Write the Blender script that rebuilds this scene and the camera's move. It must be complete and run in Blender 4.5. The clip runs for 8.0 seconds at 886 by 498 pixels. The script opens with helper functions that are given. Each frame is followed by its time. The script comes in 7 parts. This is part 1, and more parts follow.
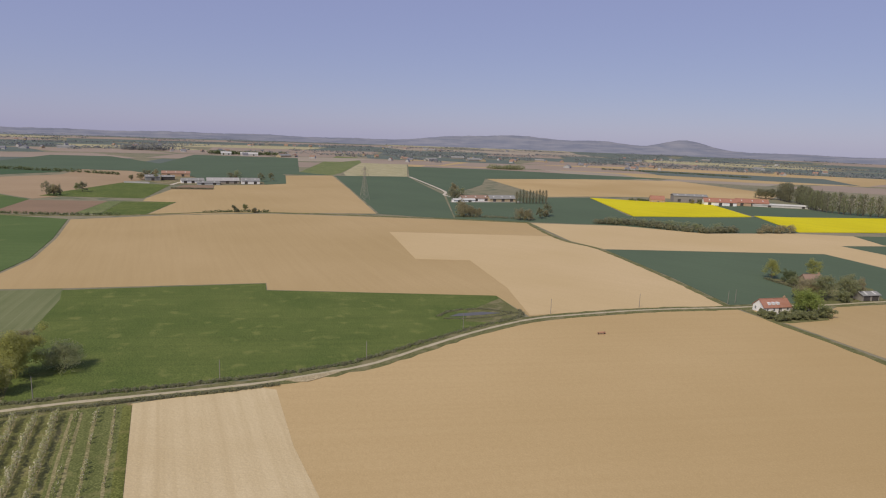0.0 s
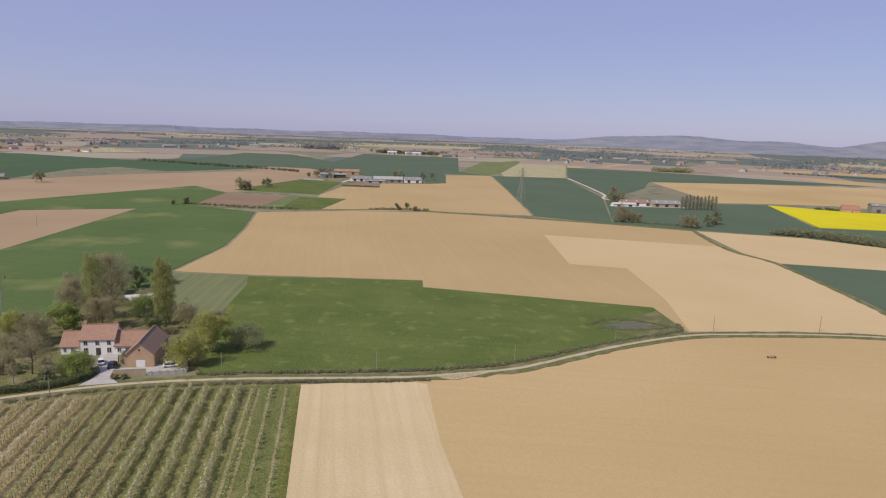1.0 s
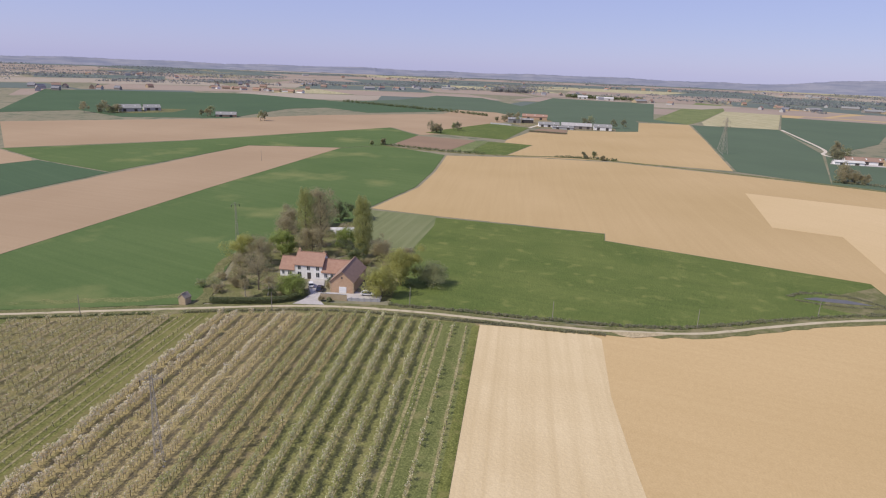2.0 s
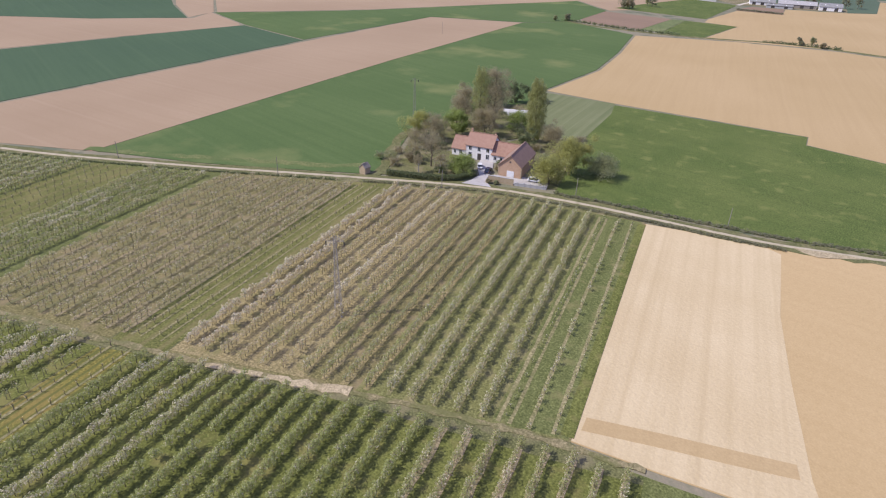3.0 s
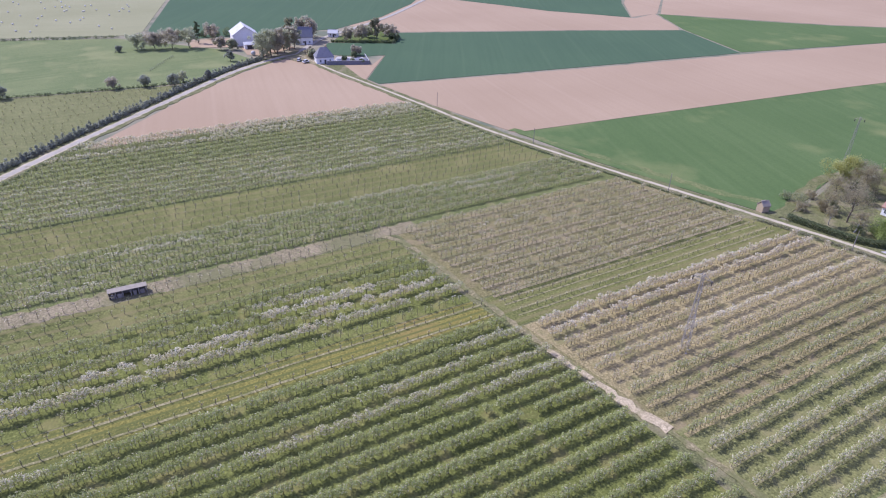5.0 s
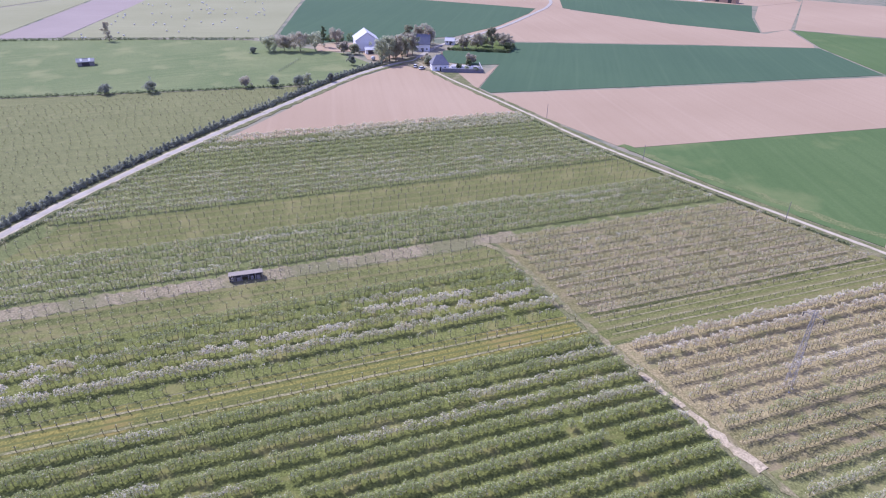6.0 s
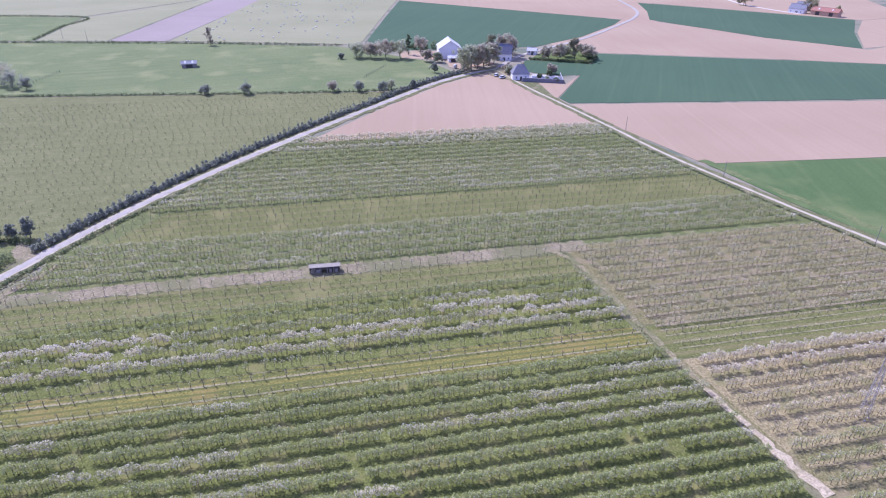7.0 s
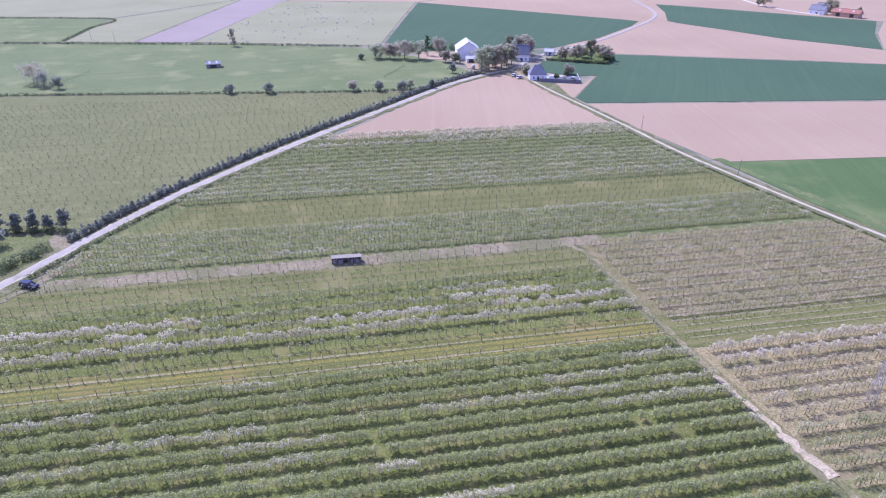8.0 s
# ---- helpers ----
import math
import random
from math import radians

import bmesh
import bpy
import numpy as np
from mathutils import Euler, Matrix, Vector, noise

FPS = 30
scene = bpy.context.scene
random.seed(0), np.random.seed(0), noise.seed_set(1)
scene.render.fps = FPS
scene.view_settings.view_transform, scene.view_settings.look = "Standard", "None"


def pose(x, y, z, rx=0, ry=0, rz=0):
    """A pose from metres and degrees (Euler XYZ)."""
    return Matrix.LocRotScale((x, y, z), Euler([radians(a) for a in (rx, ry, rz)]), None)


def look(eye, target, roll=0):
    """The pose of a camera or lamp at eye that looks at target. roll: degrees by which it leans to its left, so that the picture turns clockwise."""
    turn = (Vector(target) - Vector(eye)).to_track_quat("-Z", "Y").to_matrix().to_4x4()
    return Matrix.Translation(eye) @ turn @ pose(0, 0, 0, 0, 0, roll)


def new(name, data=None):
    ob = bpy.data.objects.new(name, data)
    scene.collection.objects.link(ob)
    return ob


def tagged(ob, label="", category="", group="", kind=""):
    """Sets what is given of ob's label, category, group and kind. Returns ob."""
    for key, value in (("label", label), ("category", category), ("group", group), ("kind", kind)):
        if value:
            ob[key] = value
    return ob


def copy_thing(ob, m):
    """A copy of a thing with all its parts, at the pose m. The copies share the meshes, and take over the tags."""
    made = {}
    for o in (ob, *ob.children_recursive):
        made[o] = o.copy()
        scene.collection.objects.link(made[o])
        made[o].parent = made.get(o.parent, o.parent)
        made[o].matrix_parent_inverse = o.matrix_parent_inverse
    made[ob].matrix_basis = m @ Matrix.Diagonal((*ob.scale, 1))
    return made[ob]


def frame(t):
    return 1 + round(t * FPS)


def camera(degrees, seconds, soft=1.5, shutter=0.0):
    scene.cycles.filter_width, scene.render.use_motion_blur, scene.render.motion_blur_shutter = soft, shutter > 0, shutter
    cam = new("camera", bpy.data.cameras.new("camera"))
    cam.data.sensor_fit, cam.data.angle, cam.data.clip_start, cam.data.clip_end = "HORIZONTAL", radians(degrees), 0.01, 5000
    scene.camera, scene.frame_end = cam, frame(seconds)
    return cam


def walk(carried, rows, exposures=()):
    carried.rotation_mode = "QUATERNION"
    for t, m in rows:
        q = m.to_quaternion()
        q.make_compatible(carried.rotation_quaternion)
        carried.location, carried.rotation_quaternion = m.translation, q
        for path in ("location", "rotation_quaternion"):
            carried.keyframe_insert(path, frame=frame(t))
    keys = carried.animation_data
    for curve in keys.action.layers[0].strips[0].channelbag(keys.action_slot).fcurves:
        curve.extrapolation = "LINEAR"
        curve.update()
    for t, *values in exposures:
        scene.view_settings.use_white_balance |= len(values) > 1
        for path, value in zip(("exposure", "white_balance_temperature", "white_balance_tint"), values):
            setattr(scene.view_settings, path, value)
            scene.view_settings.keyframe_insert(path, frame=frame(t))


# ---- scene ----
cam = camera(70.86, 8.0, soft=1.15)
walk(cam, [
    (0.0, pose(9.31, -162.29, 67.12, 79.764, -2.017, -24.186)),
    (0.5, pose(9.32, -162.85, 68.11, 79.540, -2.036, -17.947)),
    (1.0, pose(9.26, -163.76, 68.99, 79.228, -2.050, -9.782)),
    (1.5, pose(8.76, -165.33, 70.11, 78.984, -2.032, -1.236)),
    (2.0, pose(8.18, -167.12, 71.05, 73.598, -2.136, 7.129)),
    (2.2, pose(7.99, -167.69, 71.45, 69.842, -2.099, 10.244)),
    (3.3, pose(8.38, -168.77, 74.01, 61.015, -1.770, 28.402)),
    (3.5, pose(8.47, -169.03, 74.59, 60.919, -1.744, 32.117)),
    (4.0, pose(8.67, -169.79, 76.07, 60.740, -1.675, 41.971)),
    (4.5, pose(9.25, -170.35, 77.56, 60.592, -1.594, 52.018)),
    (5.0, pose(9.89, -170.85, 78.78, 60.623, -1.469, 60.333)),
    (6.5, pose(14.01, -172.89, 81.64, 61.194, -1.045, 74.203)),
    (7.0, pose(16.55, -173.53, 82.09, 61.508, -0.879, 77.728)),
    (7.5, pose(19.41, -174.35, 82.24, 61.716, -0.722, 79.099)),
    (8.0, pose(22.08, -175.23, 82.20, 61.686, -0.608, 79.229)),
], exposures=[(0, 0.15, 6900, 7), (1, 0.36, 6790, 8), (2, 0.57, 6500, 10), (3.3, 0.76, 5930, 16), (4.5, 0.92, 5520, 20), (6.5, 1.16, 5130, 28), (8, 1.22, 5020, 30)])

# ---------------- light ----------------
SUN_AZ = radians(238)      # clockwise from +y
SUN_EL = radians(48)
world = bpy.data.worlds.new("sky")
scene.world = world
world.use_nodes = True
wn = world.node_tree.nodes
sky = wn.new("ShaderNodeTexSky")
sky.sky_type = "NISHITA"
sky.sun_disc = False
sky.sun_elevation, sky.sun_rotation = SUN_EL, SUN_AZ
sky.air_density, sky.dust_density, sky.ozone_density = 1.0, 0.3, 3.0
# a dry spring haze spreads the light evenly over the whole sky
veil = wn.new("ShaderNodeMix")
veil.data_type = "RGBA"
veil.inputs[0].default_value = 0.83
veil.inputs[7].default_value = (1.52, 1.58, 3.08, 1)
world.node_tree.links.new(sky.outputs[0], veil.inputs[6])
world.node_tree.links.new(veil.outputs[2], wn["Background"].inputs[0])
wn["Background"].inputs[1].default_value = 0.142
sun_lamp = bpy.data.lights.new("sun", "SUN")
sun_lamp.energy, sun_lamp.angle, sun_lamp.color = 2.68, radians(0.6), (1.0, 0.93, 0.82)
sun = new("sun", sun_lamp)
sun_way = Vector((math.sin(SUN_AZ) * math.cos(SUN_EL), math.cos(SUN_AZ) * math.cos(SUN_EL), math.sin(SUN_EL)))
sun.matrix_basis = look(sun_way * 500, (0, 0, 0))


# ---------------- materials ----------------
def shader(name, rough=0.9, metal=0.0, spec=0.25):
    m = bpy.data.materials.new(name)
    m.use_nodes = True
    b = m.node_tree.nodes["Principled BSDF"]
    b.inputs["Roughness"].default_value = rough
    b.inputs["Metallic"].default_value = metal
    b.inputs["Specular IOR Level"].default_value = spec
    return m, m.node_tree.nodes, m.node_tree.links, b


def mixed(nodes, links, fac, a, b):
    mx = nodes.new("ShaderNodeMix")
    mx.data_type = "RGBA"
    for sock, val in ((mx.inputs[0], fac), (mx.inputs[6], a), (mx.inputs[7], b)):
        if isinstance(val, (tuple, list)):
            sock.default_value = (*val[:3], 1)
        elif isinstance(val, (int, float)):
            sock.default_value = val
        else:
            links.new(val, sock)
    return mx.outputs[2]


def ramp(nodes, links, src, lo, hi):
    r = nodes.new("ShaderNodeMapRange")
    links.new(src, r.inputs[0])
    r.inputs[1].default_value, r.inputs[2].default_value = lo, hi
    return r.outputs[0]


def grain(nodes, links, vec, scale, detail=4, stretch=None):
    if stretch:
        mp = nodes.new("ShaderNodeMapping")
        mp.inputs["Scale"].default_value = stretch
        links.new(vec, mp.inputs[0])
        vec = mp.outputs[0]
    n = nodes.new("ShaderNodeTexNoise")
    n.inputs["Scale"].default_value, n.inputs["Detail"].default_value = scale, detail
    links.new(vec, n.inputs["Vector"])
    return n.outputs[0]


def times(nodes, links, a, b):
    k = nodes.new("ShaderNodeMath")
    k.operation = "MULTIPLY"
    for sock, val in ((k.inputs[0], a), (k.inputs[1], b)):
        if isinstance(val, (int, float)):
            sock.default_value = val
        else:
            links.new(val, sock)
    return k.outputs[0]


def field_mat(name, base, light, dark, turn=0.0, lines=0.35, tram=0.0, tram_gap=24.0, tram_col=None, patch=0.02, bump=0.4, spots=None, spot_lo=0.62, spot_size=0.055, tram_lo=0.985, tuft=0.07):
    """Soil, crop or grass: broad patches, streaks along the working direction, wheel lines and fine grain."""
    m, nodes, links, bsdf = shader(name, 0.95, 0, 0.1)
    tc = nodes.new("ShaderNodeTexCoord")
    mp = nodes.new("ShaderNodeMapping")
    mp.inputs["Rotation"].default_value = (0, 0, radians(-turn))
    links.new(tc.outputs["Object"], mp.inputs[0])
    v = mp.outputs[0]
    broad = ramp(nodes, links, grain(nodes, links, v, patch, 5), 0.36, 0.66)
    col = mixed(nodes, links, broad, base, light)
    streak = ramp(nodes, links, grain(nodes, links, v, 1.0, 3, (0.45, 0.012, 1)), 0.42, 0.68)
    col = mixed(nodes, links, times(nodes, links, streak, lines), col, dark)
    fine = ramp(nodes, links, grain(nodes, links, v, 0.8, 6), 0.35, 0.75)
    col = mixed(nodes, links, times(nodes, links, fine, 0.30), col, dark)
    tufts = grain(nodes, links, v, 2.6, 4)
    col = mixed(nodes, links, times(nodes, links, ramp(nodes, links, tufts, 0.50, 0.68), tuft * 1.6), col, tuple(c * 0.55 for c in dark))
    col = mixed(nodes, links, times(nodes, links, ramp(nodes, links, tufts, 0.46, 0.30), tuft * 1.6), col, tuple(min(0.8, c * 1.5) for c in light))
    if spots:
        sp = ramp(nodes, links, grain(nodes, links, v, spot_size, 6), spot_lo, spot_lo + 0.12)
        col = mixed(nodes, links, times(nodes, links, sp, 0.7), col, spots)
    if tram:
        wv = nodes.new("ShaderNodeTexWave")
        wv.bands_direction, wv.wave_profile = "X", "SIN"
        wv.inputs["Scale"].default_value = 0.314 / tram_gap
        wv.inputs["Distortion"].default_value = 0.4
        wv.inputs["Detail Scale"].default_value = 0.05
        links.new(v, wv.inputs["Vector"])
        col = mixed(nodes, links, times(nodes, links, ramp(nodes, links, wv.outputs["Fac"], tram_lo, min(1.0, tram_lo + 0.25)), tram), col, tram_col or light)
    links.new(col, bsdf.inputs["Base Color"])
    bp = nodes.new("ShaderNodeBump")
    bp.inputs["Strength"].default_value, bp.inputs["Distance"].default_value = bump, 0.25
    links.new(grain(nodes, links, v, 1.3, 6), bp.inputs["Height"])
    links.new(bp.outputs[0], bsdf.inputs["Normal"])
    return m


def plain_mat(name, a, b, scale=2.0, rough=0.85, metal=0.0, spec=0.3, vary=0.25, bump=0.2, stretch=None):
    """Two tones mixed by grain at two scales, with a shift from object to object."""
    m, nodes, links, bsdf = shader(name, rough, metal, spec)
    tc = nodes.new("ShaderNodeTexCoord")
    f1 = ramp(nodes, links, grain(nodes, links, tc.outputs["Object"], scale, 5, stretch), 0.35, 0.68)
    col = mixed(nodes, links, f1, a, b)
    f2 = ramp(nodes, links, grain(nodes, links, tc.outputs["Object"], scale * 6, 3), 0.4, 0.75)
    col = mixed(nodes, links, times(nodes, links, f2, 0.35), col, tuple(c * 0.6 for c in a))
    oi = nodes.new("ShaderNodeObjectInfo")
    col = mixed(nodes, links, times(nodes, links, oi.outputs["Random"], vary), col, b)
    links.new(col, bsdf.inputs["Base Color"])
    if bump:
        bp = nodes.new("ShaderNodeBump")
        bp.inputs["Strength"].default_value, bp.inputs["Distance"].default_value = bump, 0.03
        links.new(f2, bp.inputs["Height"])
        links.new(bp.outputs[0], bsdf.inputs["Normal"])
    return m


def leaf_mat(name, a, b, c, trans=0.25):
    """Foliage: each leaf cluster takes its own tone; some light passes through."""
    m, nodes, links, bsdf = shader(name, 0.8, 0, 0.06)
    ge = nodes.new("ShaderNodeNewGeometry")
    col = mixed(nodes, links, ge.outputs["Random Per Island"], a, b)
    tc = nodes.new("ShaderNodeTexCoord")
    col = mixed(nodes, links, ramp(nodes, links, grain(nodes, links, tc.outputs["Object"], 0.25, 3), 0.4, 0.7), col, c)
    links.new(col, bsdf.inputs["Base Color"])
    tr = nodes.new("ShaderNodeBsdfTranslucent")
    links.new(col, tr.inputs[0])
    ms = nodes.new("ShaderNodeMixShader")
    ms.inputs[0].default_value = trans
    links.new(bsdf.outputs[0], ms.inputs[1])
    links.new(tr.outputs[0], ms.inputs[2])
    links.new(ms.outputs[0], nodes["Material Output"].inputs[0])
    return m


M = {}
# soils
M["soil_tan"] = field_mat("soil_tan", (0.425, 0.308, 0.150), (0.478, 0.350, 0.182), (0.368, 0.258, 0.122), 0, 0.2, 0.15, 30, (0.48, 0.355, 0.19), 0.008, 0.2)
M["soil_tan_e"] = field_mat("soil_tan_e", (0.440, 0.312, 0.148), (0.515, 0.376, 0.194), (0.395, 0.276, 0.124), 75, 0.14, 0.10, 44, (0.50, 0.37, 0.19), 0.006, 0.2)
M["soil_light"] = field_mat("soil_light", (0.55, 0.432, 0.250), (0.60, 0.482, 0.290), (0.48, 0.37, 0.205), 0, 0.5, 0.3, 13, (0.47, 0.36, 0.20), 0.05, 0.5)
M["soil_light_e"] = field_mat("soil_light_e", (0.53, 0.395, 0.21), (0.575, 0.435, 0.245), (0.465, 0.34, 0.178), 30, 0.15, 0.15, 28, (0.47, 0.33, 0.18), 0.012, 0.2)
M["soil_pink"] = field_mat("soil_pink", (0.338, 0.244, 0.150), (0.390, 0.287, 0.180), (0.308, 0.218, 0.128), 80, 0.3, 0.2, 26, (0.41, 0.305, 0.20), 0.01, 0.2)
M["soil_brown"] = field_mat("soil_brown", (0.25, 0.175, 0.115), (0.29, 0.20, 0.13), (0.20, 0.14, 0.095), 70, 0.4)
M["soil_path"] = field_mat("soil_path", (0.235, 0.195, 0.112), (0.29, 0.238, 0.142), (0.175, 0.158, 0.078), 90, 0.4, 0, 20, None, 0.15, 0.5, (0.15, 0.15, 0.062), 0.48, tuft=0.40)
M["stubble"] = field_mat("stubble", (0.40, 0.34, 0.20), (0.50, 0.43, 0.28), (0.24, 0.25, 0.12), 15, 0.9, 0.6, 9, (0.52, 0.45, 0.30), 0.05)
# crops and grass
M["wheat"] = field_mat("wheat", (0.090, 0.136, 0.044), (0.114, 0.160, 0.055), (0.070, 0.112, 0.036), 68, 0.35, 0.2, 24, (0.13, 0.17, 0.065), 0.012, 0.3, (0.20, 0.215, 0.08), 0.56, 0.022, tuft=0.12)
M["wheat_dark"] = field_mat("wheat_dark", (0.070, 0.112, 0.058), (0.082, 0.128, 0.064), (0.056, 0.094, 0.048), 60, 0.3, 0.2, 24, (0.105, 0.15, 0.075), 0.01, 0.2)
M["wheat_ne"] = field_mat("wheat_ne", (0.094, 0.128, 0.080), (0.106, 0.144, 0.088), (0.080, 0.112, 0.068), 25, 0.3, 0.2, 24, (0.125, 0.16, 0.098), 0.01, 0.2)
M["meadow"] = field_mat("meadow", (0.096, 0.132, 0.034), (0.142, 0.170, 0.048), (0.070, 0.098, 0.027), 75, 0.4, 0, 20, None, 0.035, 0.9, (0.185, 0.20, 0.062), 0.57, 0.16, tuft=0.45)
M["worn_grass"] = field_mat("worn_grass", (0.150, 0.172, 0.064), (0.205, 0.205, 0.082), (0.098, 0.136, 0.045), 70, 0.5, 0, 20, None, 0.06, 0.6, (0.094, 0.138, 0.045), 0.46, 0.09, tuft=0.35)
M["pasture"] = field_mat("pasture", (0.150, 0.180, 0.070), (0.196, 0.216, 0.088), (0.112, 0.142, 0.054), 10, 0.45, 0, 20, None, 0.03, 0.8, (0.232, 0.236, 0.10), 0.54, 0.05, tuft=0.28)
M["plot"] = field_mat("plot", (0.172, 0.188, 0.088), (0.205, 0.216, 0.108), (0.125, 0.148, 0.062), -6, 0.7, 0.45, 4.5, (0.25, 0.255, 0.14), 0.04)
M["verge"] = field_mat("verge", (0.135, 0.138, 0.056), (0.172, 0.168, 0.070), (0.098, 0.102, 0.043), 0, 0.2, 0, 20, None, 0.08, 0.8, (0.24, 0.205, 0.115), 0.50, 0.2, tuft=0.45)
M["orch_green"] = field_mat("orch_green", (0.140, 0.154, 0.052), (0.172, 0.182, 0.066), (0.104, 0.118, 0.038), 0, 0.7, 0, 20, None, 0.05, 0.8, (0.225, 0.205, 0.085), 0.55, 0.2, tuft=0.42)
M["orch_olive"] = field_mat("orch_olive", (0.172, 0.172, 0.062), (0.212, 0.205, 0.080), (0.128, 0.132, 0.046), 0, 0.8, 0, 20, None, 0.05, 0.8, (0.25, 0.222, 0.10), 0.54, 0.2, tuft=0.42)
M["dry_strip"] = field_mat("dry_strip", (0.250, 0.220, 0.108), (0.305, 0.265, 0.138), (0.178, 0.168, 0.068), 0, 0.6, 0, 20, None, 0.2, 0.6, (0.16, 0.162, 0.06), 0.54, 0.3, tuft=0.40)
M["orch_green_s"] = field_mat("orch_green_s", (0.136, 0.148, 0.040), (0.172, 0.178, 0.052), (0.100, 0.112, 0.029), 0, 0.8, 0, 20, None, 0.05, 0.8, (0.215, 0.192, 0.07), 0.54, 0.2, tuft=0.42)
M["orch_brown"] = field_mat("orch_brown", (0.194, 0.170, 0.072), (0.234, 0.200, 0.090), (0.140, 0.130, 0.050), 0, 0.7, 0, 20, None, 0.05, 0.7, (0.26, 0.205, 0.112), 0.52, 0.2, tuft=0.45)
M["orch_yellow"] = field_mat("orch_yellow", (0.146, 0.150, 0.046), (0.180, 0.178, 0.058), (0.104, 0.112, 0.034), 0, 0.9, 0.5, 4.1, (0.205, 0.17, 0.078), 0.05, 0.7, (0.21, 0.19, 0.072), 0.54, 0.1, 0.70, tuft=0.45)
M["orch_amber"] = field_mat("orch_amber", (0.175, 0.168, 0.044), (0.235, 0.195, 0.048), (0.115, 0.122, 0.036), 0, 1.0, 0.8, 1.6, (0.115, 0.122, 0.036), 0.06, 0.7, (0.25, 0.19, 0.06), 0.56, 0.055, 0.6, tuft=0.40)
M["young_orchard"] = field_mat("young_orchard", (0.17, 0.172, 0.066), (0.20, 0.198, 0.078), (0.125, 0.128, 0.050), 0, 0.6, 0.3, 4.2, (0.12, 0.122, 0.048), 0.03, 0.6, (0.21, 0.20, 0.085), 0.54, 0.25, 0.7, tuft=0.40)
M["rape"] = field_mat("rape", (0.62, 0.52, 0.015), (0.68, 0.58, 0.02), (0.45, 0.42, 0.02), 20, 0.25, 0.4, 24, (0.35, 0.38, 0.02), 0.02)
M["pale_crop"] = field_mat("pale_crop", (0.262, 0.252, 0.130), (0.30, 0.286, 0.155), (0.215, 0.212, 0.105), -15, 0.3, 0.2, 24, None, 0.02, 0.2)
M["mauve_soil"] = field_mat("mauve_soil", (0.290, 0.235, 0.190), (0.325, 0.265, 0.215), (0.25, 0.205, 0.165), -15, 0.3)
M["soil_row"] = field_mat("soil_row", (0.30, 0.235, 0.148), (0.36, 0.285, 0.18), (0.20, 0.178, 0.09), 0, 0.5, 0, 20, None, 0.25, 0.6, tuft=0.35)
M["sand_path"] = field_mat("sand_path", (0.41, 0.330, 0.200), (0.465, 0.38, 0.24), (0.30, 0.25, 0.14), 90, 0.3, 0, 20, None, 0.2, 0.5, (0.24, 0.21, 0.105), 0.56, 0.5, tuft=0.35)
M["grass_path"] = field_mat("grass_path", (0.225, 0.192, 0.098), (0.285, 0.235, 0.13), (0.155, 0.15, 0.062), 90, 0.4, 0, 20, None, 0.15, 0.5, (0.138, 0.145, 0.052), 0.46, 0.25, tuft=0.40)
# muted soils and green for the far plain, distance haze put into the colour
M["haze_soil"] = field_mat("haze_soil", (0.305, 0.240, 0.185), (0.345, 0.275, 0.215), (0.25, 0.205, 0.16), 40, 0.3, 0, 20, None, 0.004, 0.0)
M["haze_pale"] = field_mat("haze_pale", (0.335, 0.282, 0.215), (0.375, 0.318, 0.245), (0.28, 0.24, 0.185), 70, 0.3, 0, 20, None, 0.004, 0.0)
M["haze_green"] = field_mat("haze_green", (0.122, 0.148, 0.125), (0.142, 0.165, 0.138), (0.105, 0.13, 0.108), 20, 0.3, 0, 20, None, 0.004, 0.0)
M["road"] = field_mat("road", (0.36, 0.32, 0.25), (0.41, 0.365, 0.295), (0.28, 0.245, 0.185), 0, 0.1, 0, 20, None, 0.2, 0.2, (0.23, 0.205, 0.125), 0.58, 0.3)
M["lane_pale"] = field_mat("lane_pale", (0.435, 0.372, 0.250), (0.495, 0.428, 0.295), (0.34, 0.288, 0.18), 0, 0.1, 0, 20, None, 0.2, 0.2, (0.25, 0.22, 0.125), 0.56, 0.35)
M["orch_beige"] = field_mat("orch_beige", (0.275, 0.222, 0.108), (0.325, 0.264, 0.134), (0.205, 0.176, 0.076), 0, 0.5, 0, 20, None, 0.05, 0.7, (0.190, 0.178, 0.072), 0.52, 0.2, tuft=0.42)
M["road_pale"] = field_mat("road_pale", (0.52, 0.46, 0.36), (0.57, 0.51, 0.41), (0.42, 0.36, 0.27), 0, 0.1, 0, 20, None, 0.2, 0.2)
M["gravel"] = field_mat("gravel", (0.42, 0.39, 0.36), (0.48, 0.45, 0.42), (0.32, 0.30, 0.27), 0, 0.1, 0, 20, None, 0.3, 0.5)
# things
M["bark"] = plain_mat("bark", (0.11, 0.085, 0.062), (0.16, 0.13, 0.10), 3.0)
M["stake"] = plain_mat("stake", (0.125, 0.105, 0.075), (0.17, 0.145, 0.108), 3.0)
M["bark_pale"] = plain_mat("bark_pale", (0.40, 0.37, 0.33), (0.55, 0.52, 0.48), 4.0)
M["twig"] = leaf_mat("twig", (0.48, 0.425, 0.265), (0.40, 0.352, 0.212), (0.44, 0.39, 0.238), 0.66)
M["leaf_fresh"] = leaf_mat("leaf_fresh", (0.30, 0.365, 0.112), (0.385, 0.445, 0.155), (0.335, 0.395, 0.125), 0.58)
M["leaf_orchard"] = leaf_mat("leaf_orchard", (0.385, 0.42, 0.155), (0.50, 0.52, 0.23), (0.425, 0.45, 0.175), 0.50)
M["leaf_dark"] = leaf_mat("leaf_dark", (0.17, 0.20, 0.10), (0.22, 0.25, 0.125), (0.19, 0.22, 0.105), 0.56)
